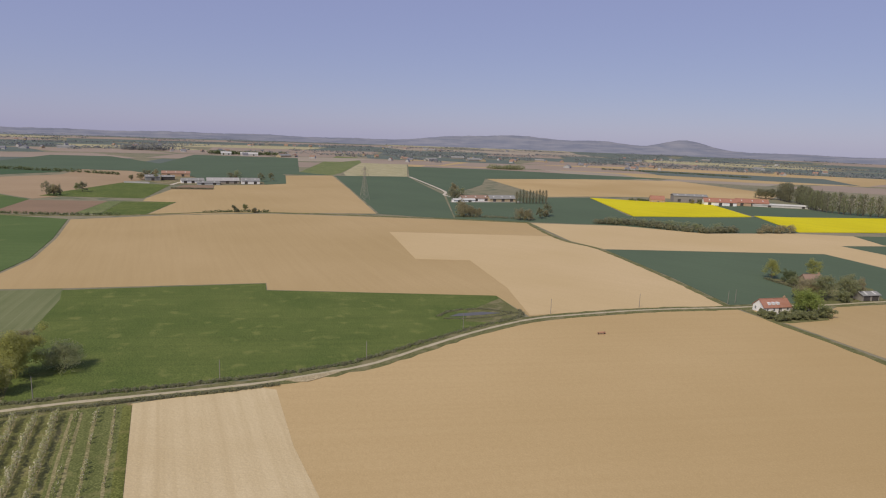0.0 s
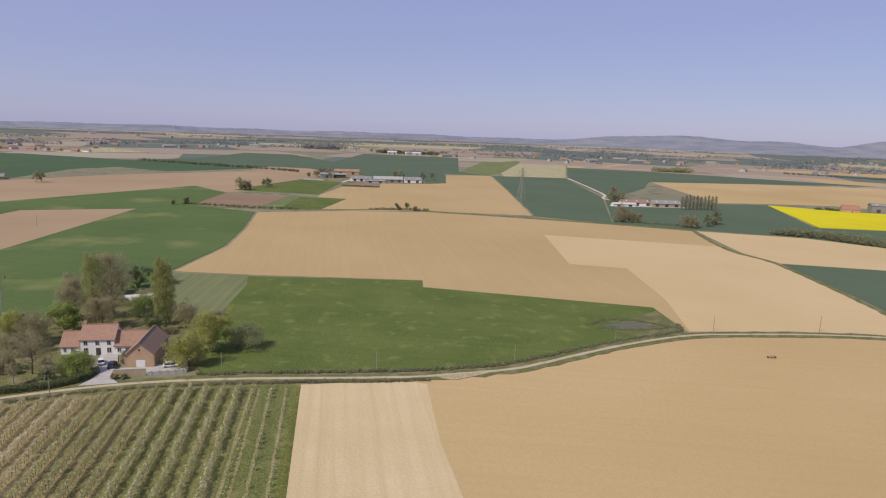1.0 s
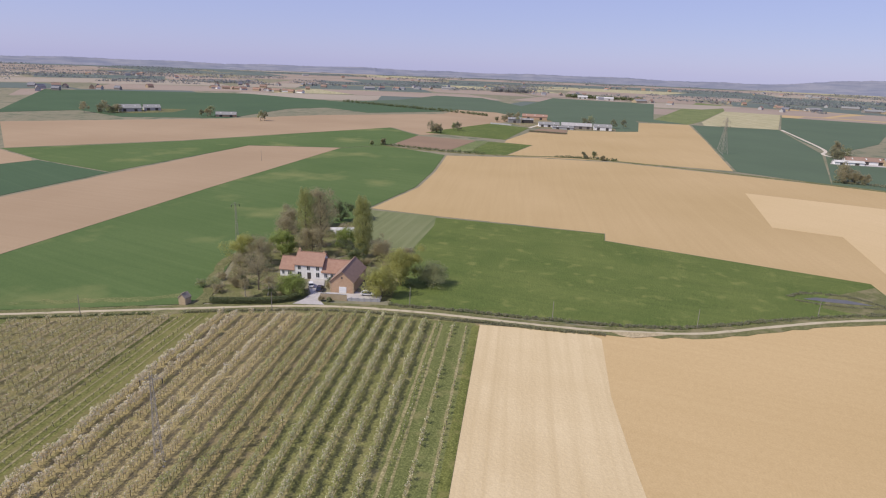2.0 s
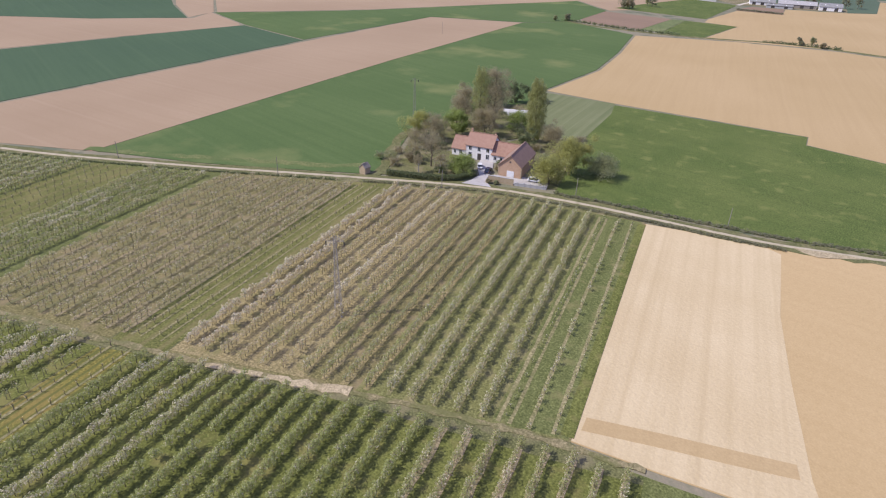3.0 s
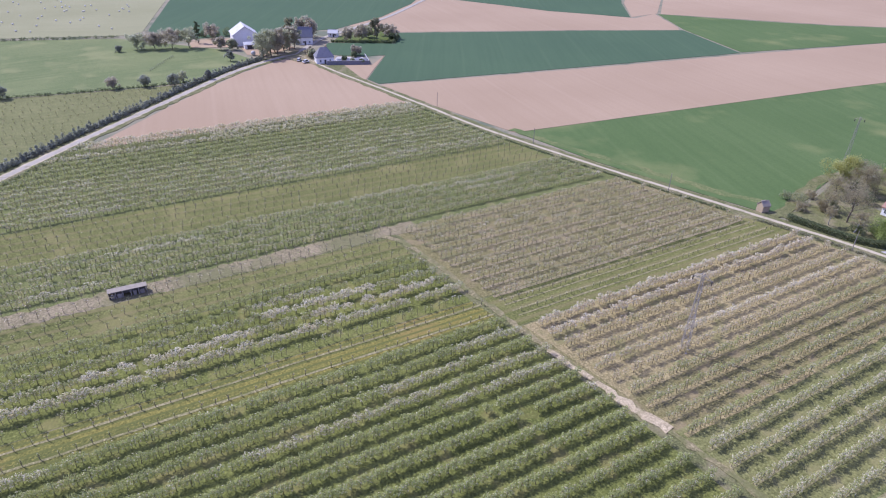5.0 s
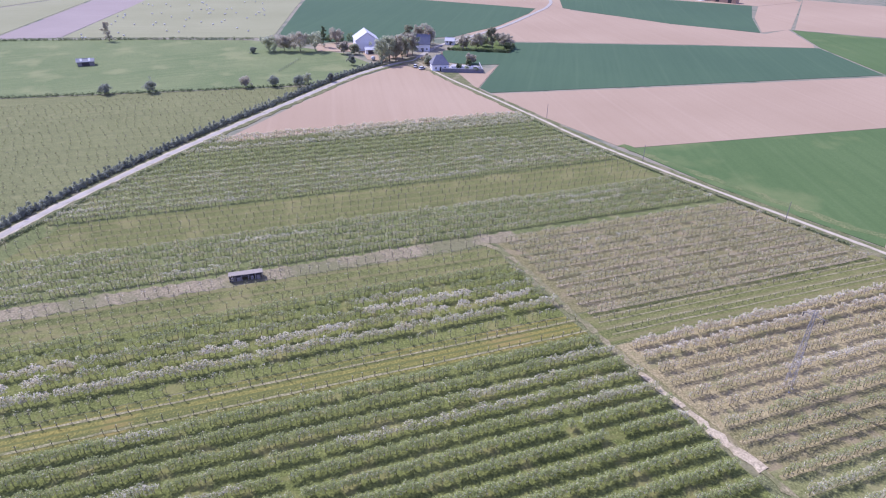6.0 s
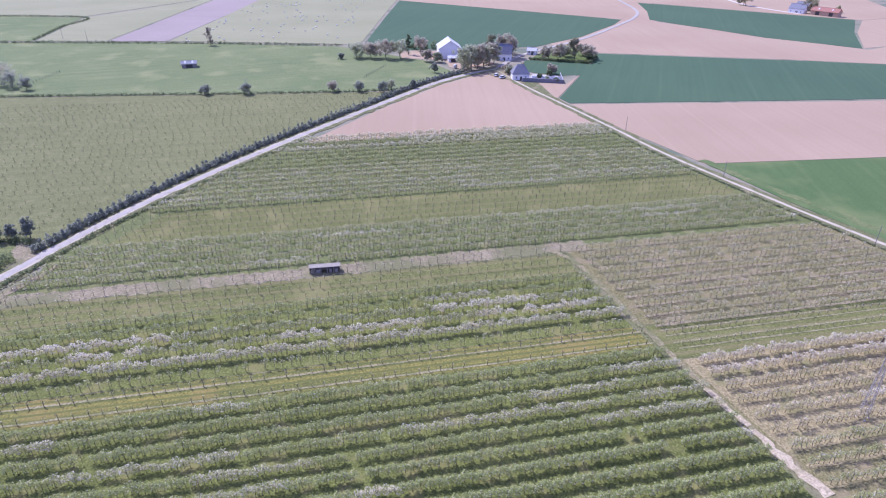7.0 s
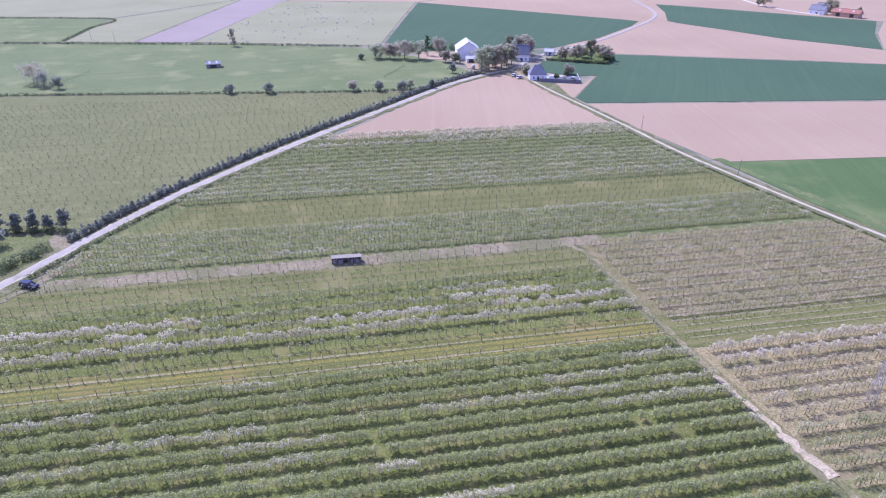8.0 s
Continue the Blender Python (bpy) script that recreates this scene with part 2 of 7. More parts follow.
M["leaf_hedge"] = leaf_mat("leaf_hedge", (0.31, 0.325, 0.255), (0.37, 0.38, 0.30), (0.335, 0.35, 0.275), 0.70)
M["leaf_poplar"] = leaf_mat("leaf_poplar", (0.39, 0.405, 0.165), (0.48, 0.485, 0.215), (0.39, 0.40, 0.16), 0.62)
# paler copies of leaf_grey and twig: spring buds, plus haze put into colour
M["leaf_mist"] = leaf_mat("leaf_mist", (0.47, 0.48, 0.32), (0.54, 0.545, 0.37), (0.50, 0.505, 0.34), 0.72)
M["twig_pale"] = leaf_mat("twig_pale", (0.54, 0.49, 0.37), (0.46, 0.42, 0.31), (0.50, 0.455, 0.34), 0.72)
M["leaf_olive"] = leaf_mat("leaf_olive", (0.45, 0.45, 0.165), (0.53, 0.52, 0.205), (0.46, 0.465, 0.175), 0.68)
M["leaf_grey"] = leaf_mat("leaf_grey", (0.36, 0.375, 0.205), (0.43, 0.44, 0.25), (0.39, 0.40, 0.22), 0.68)
M["blossom"] = leaf_mat("blossom", (0.88, 0.80, 0.60), (0.90, 0.84, 0.66), (0.80, 0.72, 0.51), 0.54)
M["blossom_pink"] = leaf_mat("blossom_pink", (0.74, 0.60, 0.40), (0.80, 0.665, 0.46), (0.66, 0.52, 0.32), 0.52)
M["leaf_scrub"] = leaf_mat("leaf_scrub", (0.285, 0.280, 0.172), (0.345, 0.335, 0.21), (0.305, 0.30, 0.187), 0.62)
# grey leaf tones: haze of distance mixed into the foliage colour
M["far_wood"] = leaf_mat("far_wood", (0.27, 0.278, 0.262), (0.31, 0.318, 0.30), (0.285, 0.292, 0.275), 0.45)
M["tile"] = plain_mat("tile", (0.30, 0.175, 0.122), (0.37, 0.23, 0.165), 1.2, 0.85)
M["tile_dark"] = plain_mat("tile_dark", (0.265, 0.175, 0.128), (0.325, 0.22, 0.165), 1.2, 0.85)
M["tile_red"] = plain_mat("tile_red", (0.34, 0.15, 0.10), (0.39, 0.20, 0.14), 1.0, 0.85)
M["slate"] = plain_mat("slate", (0.165, 0.165, 0.18), (0.22, 0.215, 0.23), 1.0, 0.6)
M["sheet_grey"] = plain_mat("sheet_grey", (0.235, 0.23, 0.215), (0.30, 0.295, 0.275), 0.4, 0.85)
M["sheet_pale"] = plain_mat("sheet_pale", (0.36, 0.345, 0.32), (0.44, 0.42, 0.395), 0.4, 0.85)
M["sheet_white"] = plain_mat("sheet_white", (0.52, 0.505, 0.47), (0.60, 0.585, 0.55), 0.4, 0.75)
M["straw"] = plain_mat("straw", (0.70, 0.67, 0.56), (0.77, 0.74, 0.64), 3.0, 0.8)
M["render_white"] = plain_mat("render_white", (0.80, 0.78, 0.74), (0.85, 0.83, 0.80), 0.6, 0.85)
M["brick"] = plain_mat("brick", (0.46, 0.30, 0.19), (0.52, 0.36, 0.24), 1.5, 0.9)
M["brick_pale"] = plain_mat("brick_pale", (0.40, 0.31, 0.19), (0.45, 0.36, 0.24), 1.5, 0.9)
M["concrete"] = plain_mat("concrete", (0.40, 0.39, 0.37), (0.48, 0.47, 0.45), 2.0, 0.9)
M["wood_grey"] = plain_mat("wood_grey", (0.25, 0.22, 0.19), (0.33, 0.30, 0.26), 3.0, 0.9)
M["wood_dark"] = plain_mat("wood_dark", (0.07, 0.06, 0.055), (0.10, 0.09, 0.08), 3.0, 0.9)
M["sheet_worn"] = plain_mat("sheet_worn", (0.27, 0.235, 0.18), (0.34, 0.295, 0.23), 1.5, 0.95, 0.0, 0.05)
M["white_paint"] = plain_mat("white_paint", (0.74, 0.74, 0.73), (0.80, 0.80, 0.79), 2.0, 0.5)
M["steel"] = plain_mat("steel", (0.36, 0.35, 0.325), (0.44, 0.425, 0.395), 3.0, 0.7)
M["mast"] = plain_mat("mast", (0.36, 0.32, 0.26), (0.44, 0.395, 0.325), 3.0, 0.8)
M["glass"] = plain_mat("glass", (0.02, 0.025, 0.03), (0.03, 0.035, 0.04), 0.5, 0.08, 0.0, 0.6, 0.1, 0)
M["rubber"] = plain_mat("rubber", (0.02, 0.02, 0.02), (0.03, 0.03, 0.03), 8.0, 0.9)
M["car_dark"] = plain_mat("car_dark", (0.03, 0.04, 0.08), (0.035, 0.045, 0.09), 1.0, 0.2, 0.3, 0.5, 0.0, 0)
M["car_white"] = plain_mat("car_white", (0.72, 0.72, 0.72), (0.75, 0.75, 0.75), 1.0, 0.25, 0.0, 0.5, 0.0, 0)
M["paint_orange"] = plain_mat("paint_orange", (0.46, 0.23, 0.14), (0.50, 0.28, 0.18), 2.0, 0.6)
M["water"] = plain_mat("water", (0.10, 0.095, 0.08), (0.13, 0.12, 0.10), 0.3, 0.3, 0.0, 0.22, 0, 0)
# blue-grey tones put the haze of distance into the hills' own colour
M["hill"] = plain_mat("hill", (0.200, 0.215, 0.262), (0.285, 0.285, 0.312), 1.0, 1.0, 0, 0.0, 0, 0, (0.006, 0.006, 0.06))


# ---------------- mesh helpers ----------------
def mesh_np(name, verts, tris, mats, idx=None, parent=None, smooth=False):
    """A mesh object from arrays of corners and triangles."""
    me = bpy.data.meshes.new(name)
    verts = np.asarray(verts, np.float32)
    tris = np.asarray(tris, np.int32)
    me.vertices.add(len(verts))
    me.vertices.foreach_set("co", verts.ravel())
    me.loops.add(tris.size)
    me.loops.foreach_set("vertex_index", tris.ravel())
    me.polygons.add(len(tris))
    me.polygons.foreach_set("loop_start", np.arange(0, tris.size, 3, dtype=np.int32))
    for m in mats:
        me.materials.append(m)
    if idx is not None:
        me.polygons.foreach_set("material_index", np.asarray(idx, np.int32))
    if smooth:
        me.polygons.foreach_set("use_smooth", np.ones(len(tris), bool))
    me.update(calc_edges=True)
    ob = new(name, me)
    if parent:
        ob.parent = parent
    return ob


def part(name, bm, material, parent=None, label=""):
    """Link a bmesh as one mesh object under a thing or part."""
    me = bpy.data.meshes.new(name)
    bmesh.ops.recalc_face_normals(bm, faces=bm.faces)
    bm.to_mesh(me)
    bm.free()
    me.materials.append(material)
    ob = new(name, me)
    if parent:
        ob.parent = parent
    if label:
        ob["label"] = label
    return ob


def box(bm, x0, x1, y0, y1, z0, z1, bevel=0.0):
    vs = [bm.verts.new((x, y, z)) for z in (z0, z1) for x, y in ((x0, y0), (x1, y0), (x1, y1), (x0, y1))]
    fs = [bm.faces.new([vs[i] for i in f]) for f in ((0, 3, 2, 1), (4, 5, 6, 7), (0, 1, 5, 4), (1, 2, 6, 5), (2, 3, 7, 6), (3, 0, 4, 7))]
    if bevel:
        bmesh.ops.bevel(bm, geom=list({e for f in fs for e in f.edges}), offset=bevel, segments=1, affect="EDGES")
    return bm


def boxed(*a, bevel=0.0):
    return box(bmesh.new(), *a, bevel=bevel)


def tube(bm, a, b, r0, r1, n=6):
    """A tapered round bar from a to b."""
    a, b = Vector(a), Vector(b)
    w = (b - a).normalized()
    u = w.orthogonal().normalized()
    v = w.cross(u)
    rings = []
    for p, r in ((a, r0), (b, r1)):
        rings.append([bm.verts.new(p + (u * math.cos(k * math.tau / n) + v * math.sin(k * math.tau / n)) * r) for k in range(n)])
    for k in range(n):
        bm.faces.new((rings[0][k], rings[0][(k + 1) % n], rings[1][(k + 1) % n], rings[1][k]))
    bm.faces.new(rings[0][::-1])
    bm.faces.new(rings[1])
    return bm


def empty_at(name, x, y, z=0.0, turn=0.0):
    ob = new(name)
    ob.matrix_basis = pose(x, y, z, 0, 0, turn)
    return ob


def area(name, pts, z, material, label, category, rise=0.14):
    """A field: a flat sheet with a low edge, its corners given in plan."""
    bm = bmesh.new()
    top = [bm.verts.new((x, y, z)) for x, y in pts]
    low = [bm.verts.new((x, y, z - rise)) for x, y in pts]
    f = bm.faces.new(top)
    for i in range(len(pts)):
        j = (i + 1) % len(pts)
        bm.faces.new((top[i], top[j], low[j], low[i]))
    bmesh.ops.recalc_face_normals(bm, faces=bm.faces)
    bmesh.ops.triangulate(bm, faces=[f])
    return tagged(part(name, bm, material), label, category, kind="structure")


def smooth_line(pts, step=4.0):
    """A curve through the points, sampled evenly."""
    p = [Vector((*q, 0)) for q in pts]
    p = [p[0] * 2 - p[1]] + p + [p[-1] * 2 - p[-2]]
    out = []
    for i in range(1, len(p) - 2):
        n = max(2, int((p[i + 1] - p[i]).length / step))
        for k in range(n):
            t = k / n
            a, b, c, d = p[i - 1], p[i], p[i + 1], p[i + 2]
            out.append(0.5 * (2 * b + (c - a) * t + (2 * a - 5 * b + 4 * c - d) * t * t + (3 * b - a - 3 * c + d) * t ** 3))
    out.append(p[-2])
    return out


def ribbon(name, pts, width, z, material, label, category, rise=0.12, ragged=0.0, side=0.0, step=4.0):
    """A road, track or verge along a line; ragged edges wander."""
    line = smooth_line(pts, step)
    rng = random.Random(len(name) * 31 + int(width * 10))
    bm = bmesh.new()
    rows = []
    for i, q in enumerate(line):
        d = (line[min(i + 1, len(line) - 1)] - line[max(i - 1, 0)]).normalized()
        nrm = Vector((-d.y, d.x, 0))
        wl, wr = (width / 2 * (1 + ragged * rng.uniform(-1, 1)) for _ in range(2))
        q = q + nrm * side
        rows.append([bm.verts.new((q + nrm * wl) + Vector((0, 0, z - rise))), bm.verts.new((q + nrm * wl * 0.96) + Vector((0, 0, z))),
                     bm.verts.new(q + Vector((0, 0, z + 0.03))),
                     bm.verts.new((q - nrm * wr * 0.96) + Vector((0, 0, z))), bm.verts.new((q - nrm * wr) + Vector((0, 0, z - rise)))])
    for a, b in zip(rows, rows[1:]):
        for k in range(4):
            bm.faces.new((a[k], a[k + 1], b[k + 1], b[k]))
    return tagged(part(name, bm, material), label, category, kind="structure")


# ---------------- foliage ----------------
def leaf_cloud(rng, centres, radii, n, size, hollow=0.55, up=0.0, slim=1.0, sky=0.55):
    """n small triangles in a set of ellipsoids, thicker towards their skins."""
    centres, radii = np.asarray(centres, float), np.asarray(radii, float)
    k = rng.integers(0, len(centres), n)
    d = rng.normal(size=(n, 3))
    d /= np.linalg.norm(d, axis=1, keepdims=True)
    r = hollow + (1 - hollow) * rng.random(n) ** 0.6
    p = centres[k] + d * radii[k] * r[:, None]
    # leaves turn their faces outwards and up to the light
    w = d * 0.9 + rng.normal(0, 0.45, (n, 3)) + np.array((0, 0, sky))
    w /= np.linalg.norm(w, axis=1, keepdims=True)
    a = np.cross(w, rng.normal(size=(n, 3)))
    a = a / np.linalg.norm(a, axis=1, keepdims=True) + np.array((0, 0, up))
    a /= np.linalg.norm(a, axis=1, keepdims=True)
    b = np.cross(w, a)
    s = size * rng.uniform(0.6, 1.3, (n, 1))
    g, q = 1.0 / math.sqrt(slim), math.sqrt(slim)
    v = np.stack([p - a * s * 0.6 * g, p + a * s * 0.5 * g + b * s * 0.55 * q, p + a * s * 0.45 * g - b * s * 0.6 * q], 1).reshape(-1, 3)
    return v, np.arange(3 * n).reshape(-1, 3)


def limb_np(segs, n=5):
    """Tapered bars (a, b, r0, r1) as arrays."""
    V, Fc = [], []
    for a, b, r0, r1 in segs:
        a, b = np.array(a, float), np.array(b, float)
        w = (b - a) / (np.linalg.norm(b - a) + 1e-9)
        u = np.cross(w, [0.31, 0.77, 0.12])
        u /= np.linalg.norm(u)
        v = np.cross(w, u)
        o = sum(len(x) for x in V)
        ang = np.arange(n) * math.tau / n
        ring = np.cos(ang)[:, None] * u + np.sin(ang)[:, None] * v
        V.append(np.concatenate([a + ring * r0, b + ring * r1]))
        for k in range(n):
            j = (k + 1) % n
            Fc += [(o + k, o + j, o + n + j), (o + k, o + n + j, o + n + k)]
    return np.concatenate(V), np.array(Fc)


def branching(rng, h, spread, r, crown_from=0.35, limbs=9, twigs=3, lift=0.6, lean=0.03):
    """Trunk with limbs and twigs: bars, and the limb tips round which leaves gather."""
    segs, tips = [], []
    p = np.zeros(3)
    steps = 5
    trunk = [p]
    for i in range(steps):
        q = p + np.array([rng.normal(0, lean * h), rng.normal(0, lean * h), h / steps * 0.92])
        segs.append((p, q, r * (1 - i / steps * 0.85), r * (1 - (i + 1) / steps * 0.85)))
        p = q
        trunk.append(p)
    tips.append(p)
    for i in range(limbs):
        f = crown_from + (0.95 - crown_from) * (i + rng.random()) / limbs
        k = min(int(f * steps), steps - 1)
        a = trunk[k] + (trunk[k + 1] - trunk[k]) * (f * steps - k)
        ang = i * 2.4 + rng.normal(0, 0.3)
        reach = spread * (1.0 - 0.55 * max(0, (f - 0.5)) / 0.5) * rng.uniform(0.65, 1.0)
        b = a + np.array([math.cos(ang) * reach, math.sin(ang) * reach, reach * lift * rng.uniform(0.7, 1.3)])
        segs.append((a, b, r * 0.35 * (1 - f * 0.5), r * 0.08))
        tips.append(b)
        for _ in range(twigs):
            c = a + (b - a) * rng.uniform(0.4, 1.0)
            e = c + rng.normal(0, 1, 3) * reach * 0.35 + np.array([0, 0, reach * 0.25])
            segs.append((c, e, r * 0.10, r * 0.03))
            tips.append(e)
    return segs, np.array(tips)


def tree(name, label, x, y, h, spread, leaves, size, leaf, bark="bark", seed=0, crown_from=0.3, clump=0.3, limbs=10, twigs=3, lift=0.6, category="tree", group=""):
    """A single tree: trunk with limbs, and a crown of many small leaf clusters round the limb tips."""
    rng = np.random.default_rng(seed + int(abs(x) * 7 + abs(y) * 3))
    segs, tips = branching(rng, h, spread, 0.022 * h + 0.03, crown_from, limbs, twigs, lift)
    top = empty_at(name, x, y, 0.0, rng.uniform(0, 360))
    v, f = limb_np(segs)
    v[:, 2] = np.where(v[:, 2] < 0.01, -0.15, v[:, 2])
    mesh_np("trunk", v, f, [M[bark]], parent=top)
    bare = leaf.startswith("twig")
    rad = spread * clump * rng.uniform(0.7, 1.25, (len(tips), 1)) * np.array([[1, 1, 0.85]])
    v, f = leaf_cloud(rng, tips, rad, int(leaves * (3.2 if bare else 2.3)), size * (0.88 if bare else 0.88), 0.25, 0.5 if bare else 0.0, 0.22 if bare else 1.0)
    v[:, 2] = np.maximum(v[:, 2], 0.1)
    mesh_np("crown", v, f, [M[leaf]], parent=top)
    return tagged(top, label, category, group)


def poplar(name, label, x, y, h, w, leaves, size, leaf, seed=0, bark="bark"):
    """A columnar tree: steep limbs close to the trunk."""
    rng = np.random.default_rng(seed + 5)
    top = empty_at(name, x, y)
    segs = [((0, 0, -0.2), (0, 0, h * 0.95), 0.018 * h + 0.1, 0.05)]
    cs, rs = [], []
    for i in range(34):
        f = (i + 0.5) / 34
        z = h * (0.10 + 0.86 * f)
        ww = w * (0.30 + 0.70 * math.sin(math.pi * (0.06 + 0.90 * f)) ** 0.7)
        ang = i * 2.4
        c = (math.cos(ang) * ww * 0.5, math.sin(ang) * ww * 0.5, z)
        segs.append(((0, 0, max(0.3, z - h * 0.09)), c, 0.09, 0.02))
        cs.append(c)
        rs.append((ww * 0.40 + 0.15, ww * 0.40 + 0.15, h * 0.085))
    v, f = limb_np(segs)
    mesh_np("trunk", v, f, [M[bark]], parent=top)
    v, f = leaf_cloud(rng, cs, rs, leaves, size, 0.35, 1.6, 0.45)
    mesh_np("crown", v, f, [M[leaf]], parent=top)
    return tagged(top, label, "tree")


def bush_arrays(rng, line, width, height, per_m, size):
    """Leaf clusters and stems along a line: a hedge with an uneven top."""
    P = [Vector(q) for q in line]
    cs, rs = [], []
    for a, b in zip(P, P[1:]):
        n = max(1, int((b - a).length / (width * 0.4)))
        for k in range(n):
            q = a + (b - a) * ((k + rng.random()) / n)
            hh = height * rng.uniform(0.65, 1.15)
            cs.append((q.x + rng.normal(0, width * 0.15), q.y + rng.normal(0, width * 0.15), hh * 0.5))
            rs.append((width * rng.uniform(0.4, 0.65), width * rng.uniform(0.4, 0.65), hh * 0.52))
    n = int(sum((b - a).length for a, b in zip(P, P[1:])) * per_m)
    v, f = leaf_cloud(rng, cs, rs, n, size, 0.45)
    v[:, 2] = np.maximum(v[:, 2], 0.02)
    return v, f


def clipped_hedge(name, label, pts, width, height, per_m, size, leaf, seed=1):
    """A trimmed hedge: leaves thick on flat top and sides, a little uneven."""
    rng = np.random.default_rng(seed)
    line = [np.array((q.x, q.y, 0)) for q in smooth_line(pts, 1.0)]
    V = []
    for a, b in zip(line, line[1:]):
        d = b - a
        L = np.linalg.norm(d)
        n = np.array((-d[1], d[0], 0)) / (L + 1e-9)
        k = int(L * per_m)
        u = rng.random((k, 1))
        side = rng.random(k)
        w = np.where(side < 0.4, rng.uniform(-1, 1, k), np.where(side < 0.7, -1.0, 1.0)) * width / 2
        z = np.where(side < 0.4, height, rng.uniform(0.05, 1, k) * height)
        p = a + d * u + n * w[:, None] + rng.normal(0, 0.09, (k, 3)) + np.array((0, 0, 1)) * z[:, None]
        e = rng.normal(size=(k, 3))
        e /= np.linalg.norm(e, axis=1, keepdims=True)
        f = np.cross(e, rng.normal(size=(k, 3)))
        f /= np.linalg.norm(f, axis=1, keepdims=True)
        s = size * rng.uniform(0.7, 1.3, (k, 1))
        V.append(np.stack([p - e * s * 0.6, p + e * s * 0.5 + f * s * 0.5, p + e * s * 0.45 - f * s * 0.55], 1).reshape(-1, 3))
    v = np.concatenate(V)
    v[:, 2] = np.maximum(v[:, 2], 0.02)
    return tagged(mesh_np(name, v, np.arange(len(v)).reshape(-1, 3), [M[leaf]]), label, "hedge", kind="stuff")


def hedge(name, label, pts, width, height, per_m, size, leaf, seed=1, category="hedge"):
    rng = np.random.default_rng(seed)
    line = [(q.x, q.y, 0) for q in smooth_line(pts, 6)]
    v, f = bush_arrays(rng, line, width, height, per_m, size)
    return tagged(mesh_np(name, v, f, [M[leaf]]), label, category, kind="stuff")


# ---------------- ground and fields ----------------
bm = bmesh.new()
bmesh.ops.create_circle(bm, cap_ends=True, segments=96, radius=4950, matrix=Matrix.Translation((0, 0, -0.05)))
tagged(part("ground", bm, field_mat("plain_ground", (0.22, 0.20, 0.13), (0.30, 0.25, 0.17), (0.14, 0.16, 0.09), 30, 0.4, 0, 20, None, 0.003, 0.3, (0.10, 0.13, 0.08), 0.52)),
       "flat farmland plain of soil and grass", "ground", kind="structure")

ROAD_E = [(-340, -62), (-300, -57.5), (-262, -50.5), (-222, -43.5), (-187, -37.5), (-139, -24.5), (-109, -15), (-83, -7), (-60, 0), (-40, 3.6), (-18, 4.2), (0.5, 3.2), (28, 1.6),
          (44, 2.6), (64, 5.6), (87, 15.3), (108, 23.6), (133, 30.5), (151, 31), (190, 27.5), (228, 19.5), (243, 17), (276, 9.5), (309, 5), (420, -14)]
ROAD_S = [(-40, -322), (-100, -276), (-127, -257), (-147, -245.5), (-176, -227), (-203, -206), (-236, -178), (-276, -141.5), (-315, -105), (-336, -78), (-343, -63)]
ROAD_N = [(-343, -63), (-378, -36), (-400, -9), (-439, 39), (-493, 92), (-526, 122), (-569, 147), (-642, 166), (-760, 190)]

SOIL_CAT = "field"
area("field_1", [(0.1, -91.6), (0.8, -1.2), (18, -0.8), (31, -1.2), (34.8, -4), (33.2, -36), (34.0, -60), (35.5, -84), (37, -93.0), (14, -92.4)], 0.06, M["soil_light"], "pale dry soil with faint wheel marks", SOIL_CAT, rise=0.05)
area("field_2", [(0.0, -91.8), (0.2, -1.0), (45, 0.2), (64, 3), (87, 12.4), (108, 20.6), (133, 27.4), (151, 28), (190, 24.5), (228, 16.5), (224, -26), (212, -90), (205, -104), (60, -94), (14, -92.6)],
     0.02, M["soil_tan_e"], "large bare tan field of fine dry soil", SOIL_CAT)
area("field_209", [(1.2, -88.6), (1.4, -85.2), (14, -83.6), (24, -82.6), (33.5, -81.6), (33.8, -84.8), (24, -86.0), (14, -87.0)], 0.075, M["soil_tan"], "slightly darker turned strip across the pale soil", SOIL_CAT, rise=0.015)
area("field_3", [(232, 14), (245, 9), (262, 2), (276, 6), (309, 1), (420, -18), (430, -160), (215, -150), (224, -60), (228, -26)], 0.02, M["soil_tan"], "bare tan soil beyond the farm track", SOIL_CAT)
area("meadow", [(-29, 126), (50, 115.5), (48.5, 103), (140, 66.5), (136, 36), (122, 30.5), (108, 26.5), (86, 18), (64, 8.5), (44, 5.6), (0, 6.8), (-28, 8), (-31, 50), (-31, 66)],
     0.05, M["meadow"], "green meadow with paler tufts of grass", "meadow")
area("field_4", [(-65, 133), (-29.5, 128.5), (-28, 110), (-31.5, 65), (-48, 66), (-56, 100)], 0.07, M["plot"], "pale grey-green plot with combed lines", SOIL_CAT)
area("field_5", [(-64, 137), (-50, 200), (-48, 262), (-50, 345), (20, 360), (89, 358), (177, 321), (230, 296), (281, 268), (259, 184), (262, 152), (244, 74), (227, 22), (190, 31), (151, 34.5), (137, 34.5), (140, 67), (49, 104), (50.5, 116.5), (-28, 129)],
     0.04, M["soil_tan"], "wide bare tan field of worked soil", SOIL_CAT)
area("field_6", [(154, 246), (136, 151), (164, 140), (152, 78), (138, 36), (151, 34.5), (190, 31), (226.5, 22.5), (243.5, 74), (261.5, 151), (258.5, 184), (263, 203)], 0.08, M["soil_light_e"], "paler bare soil within the tan field", SOIL_CAT, rise=0.05)
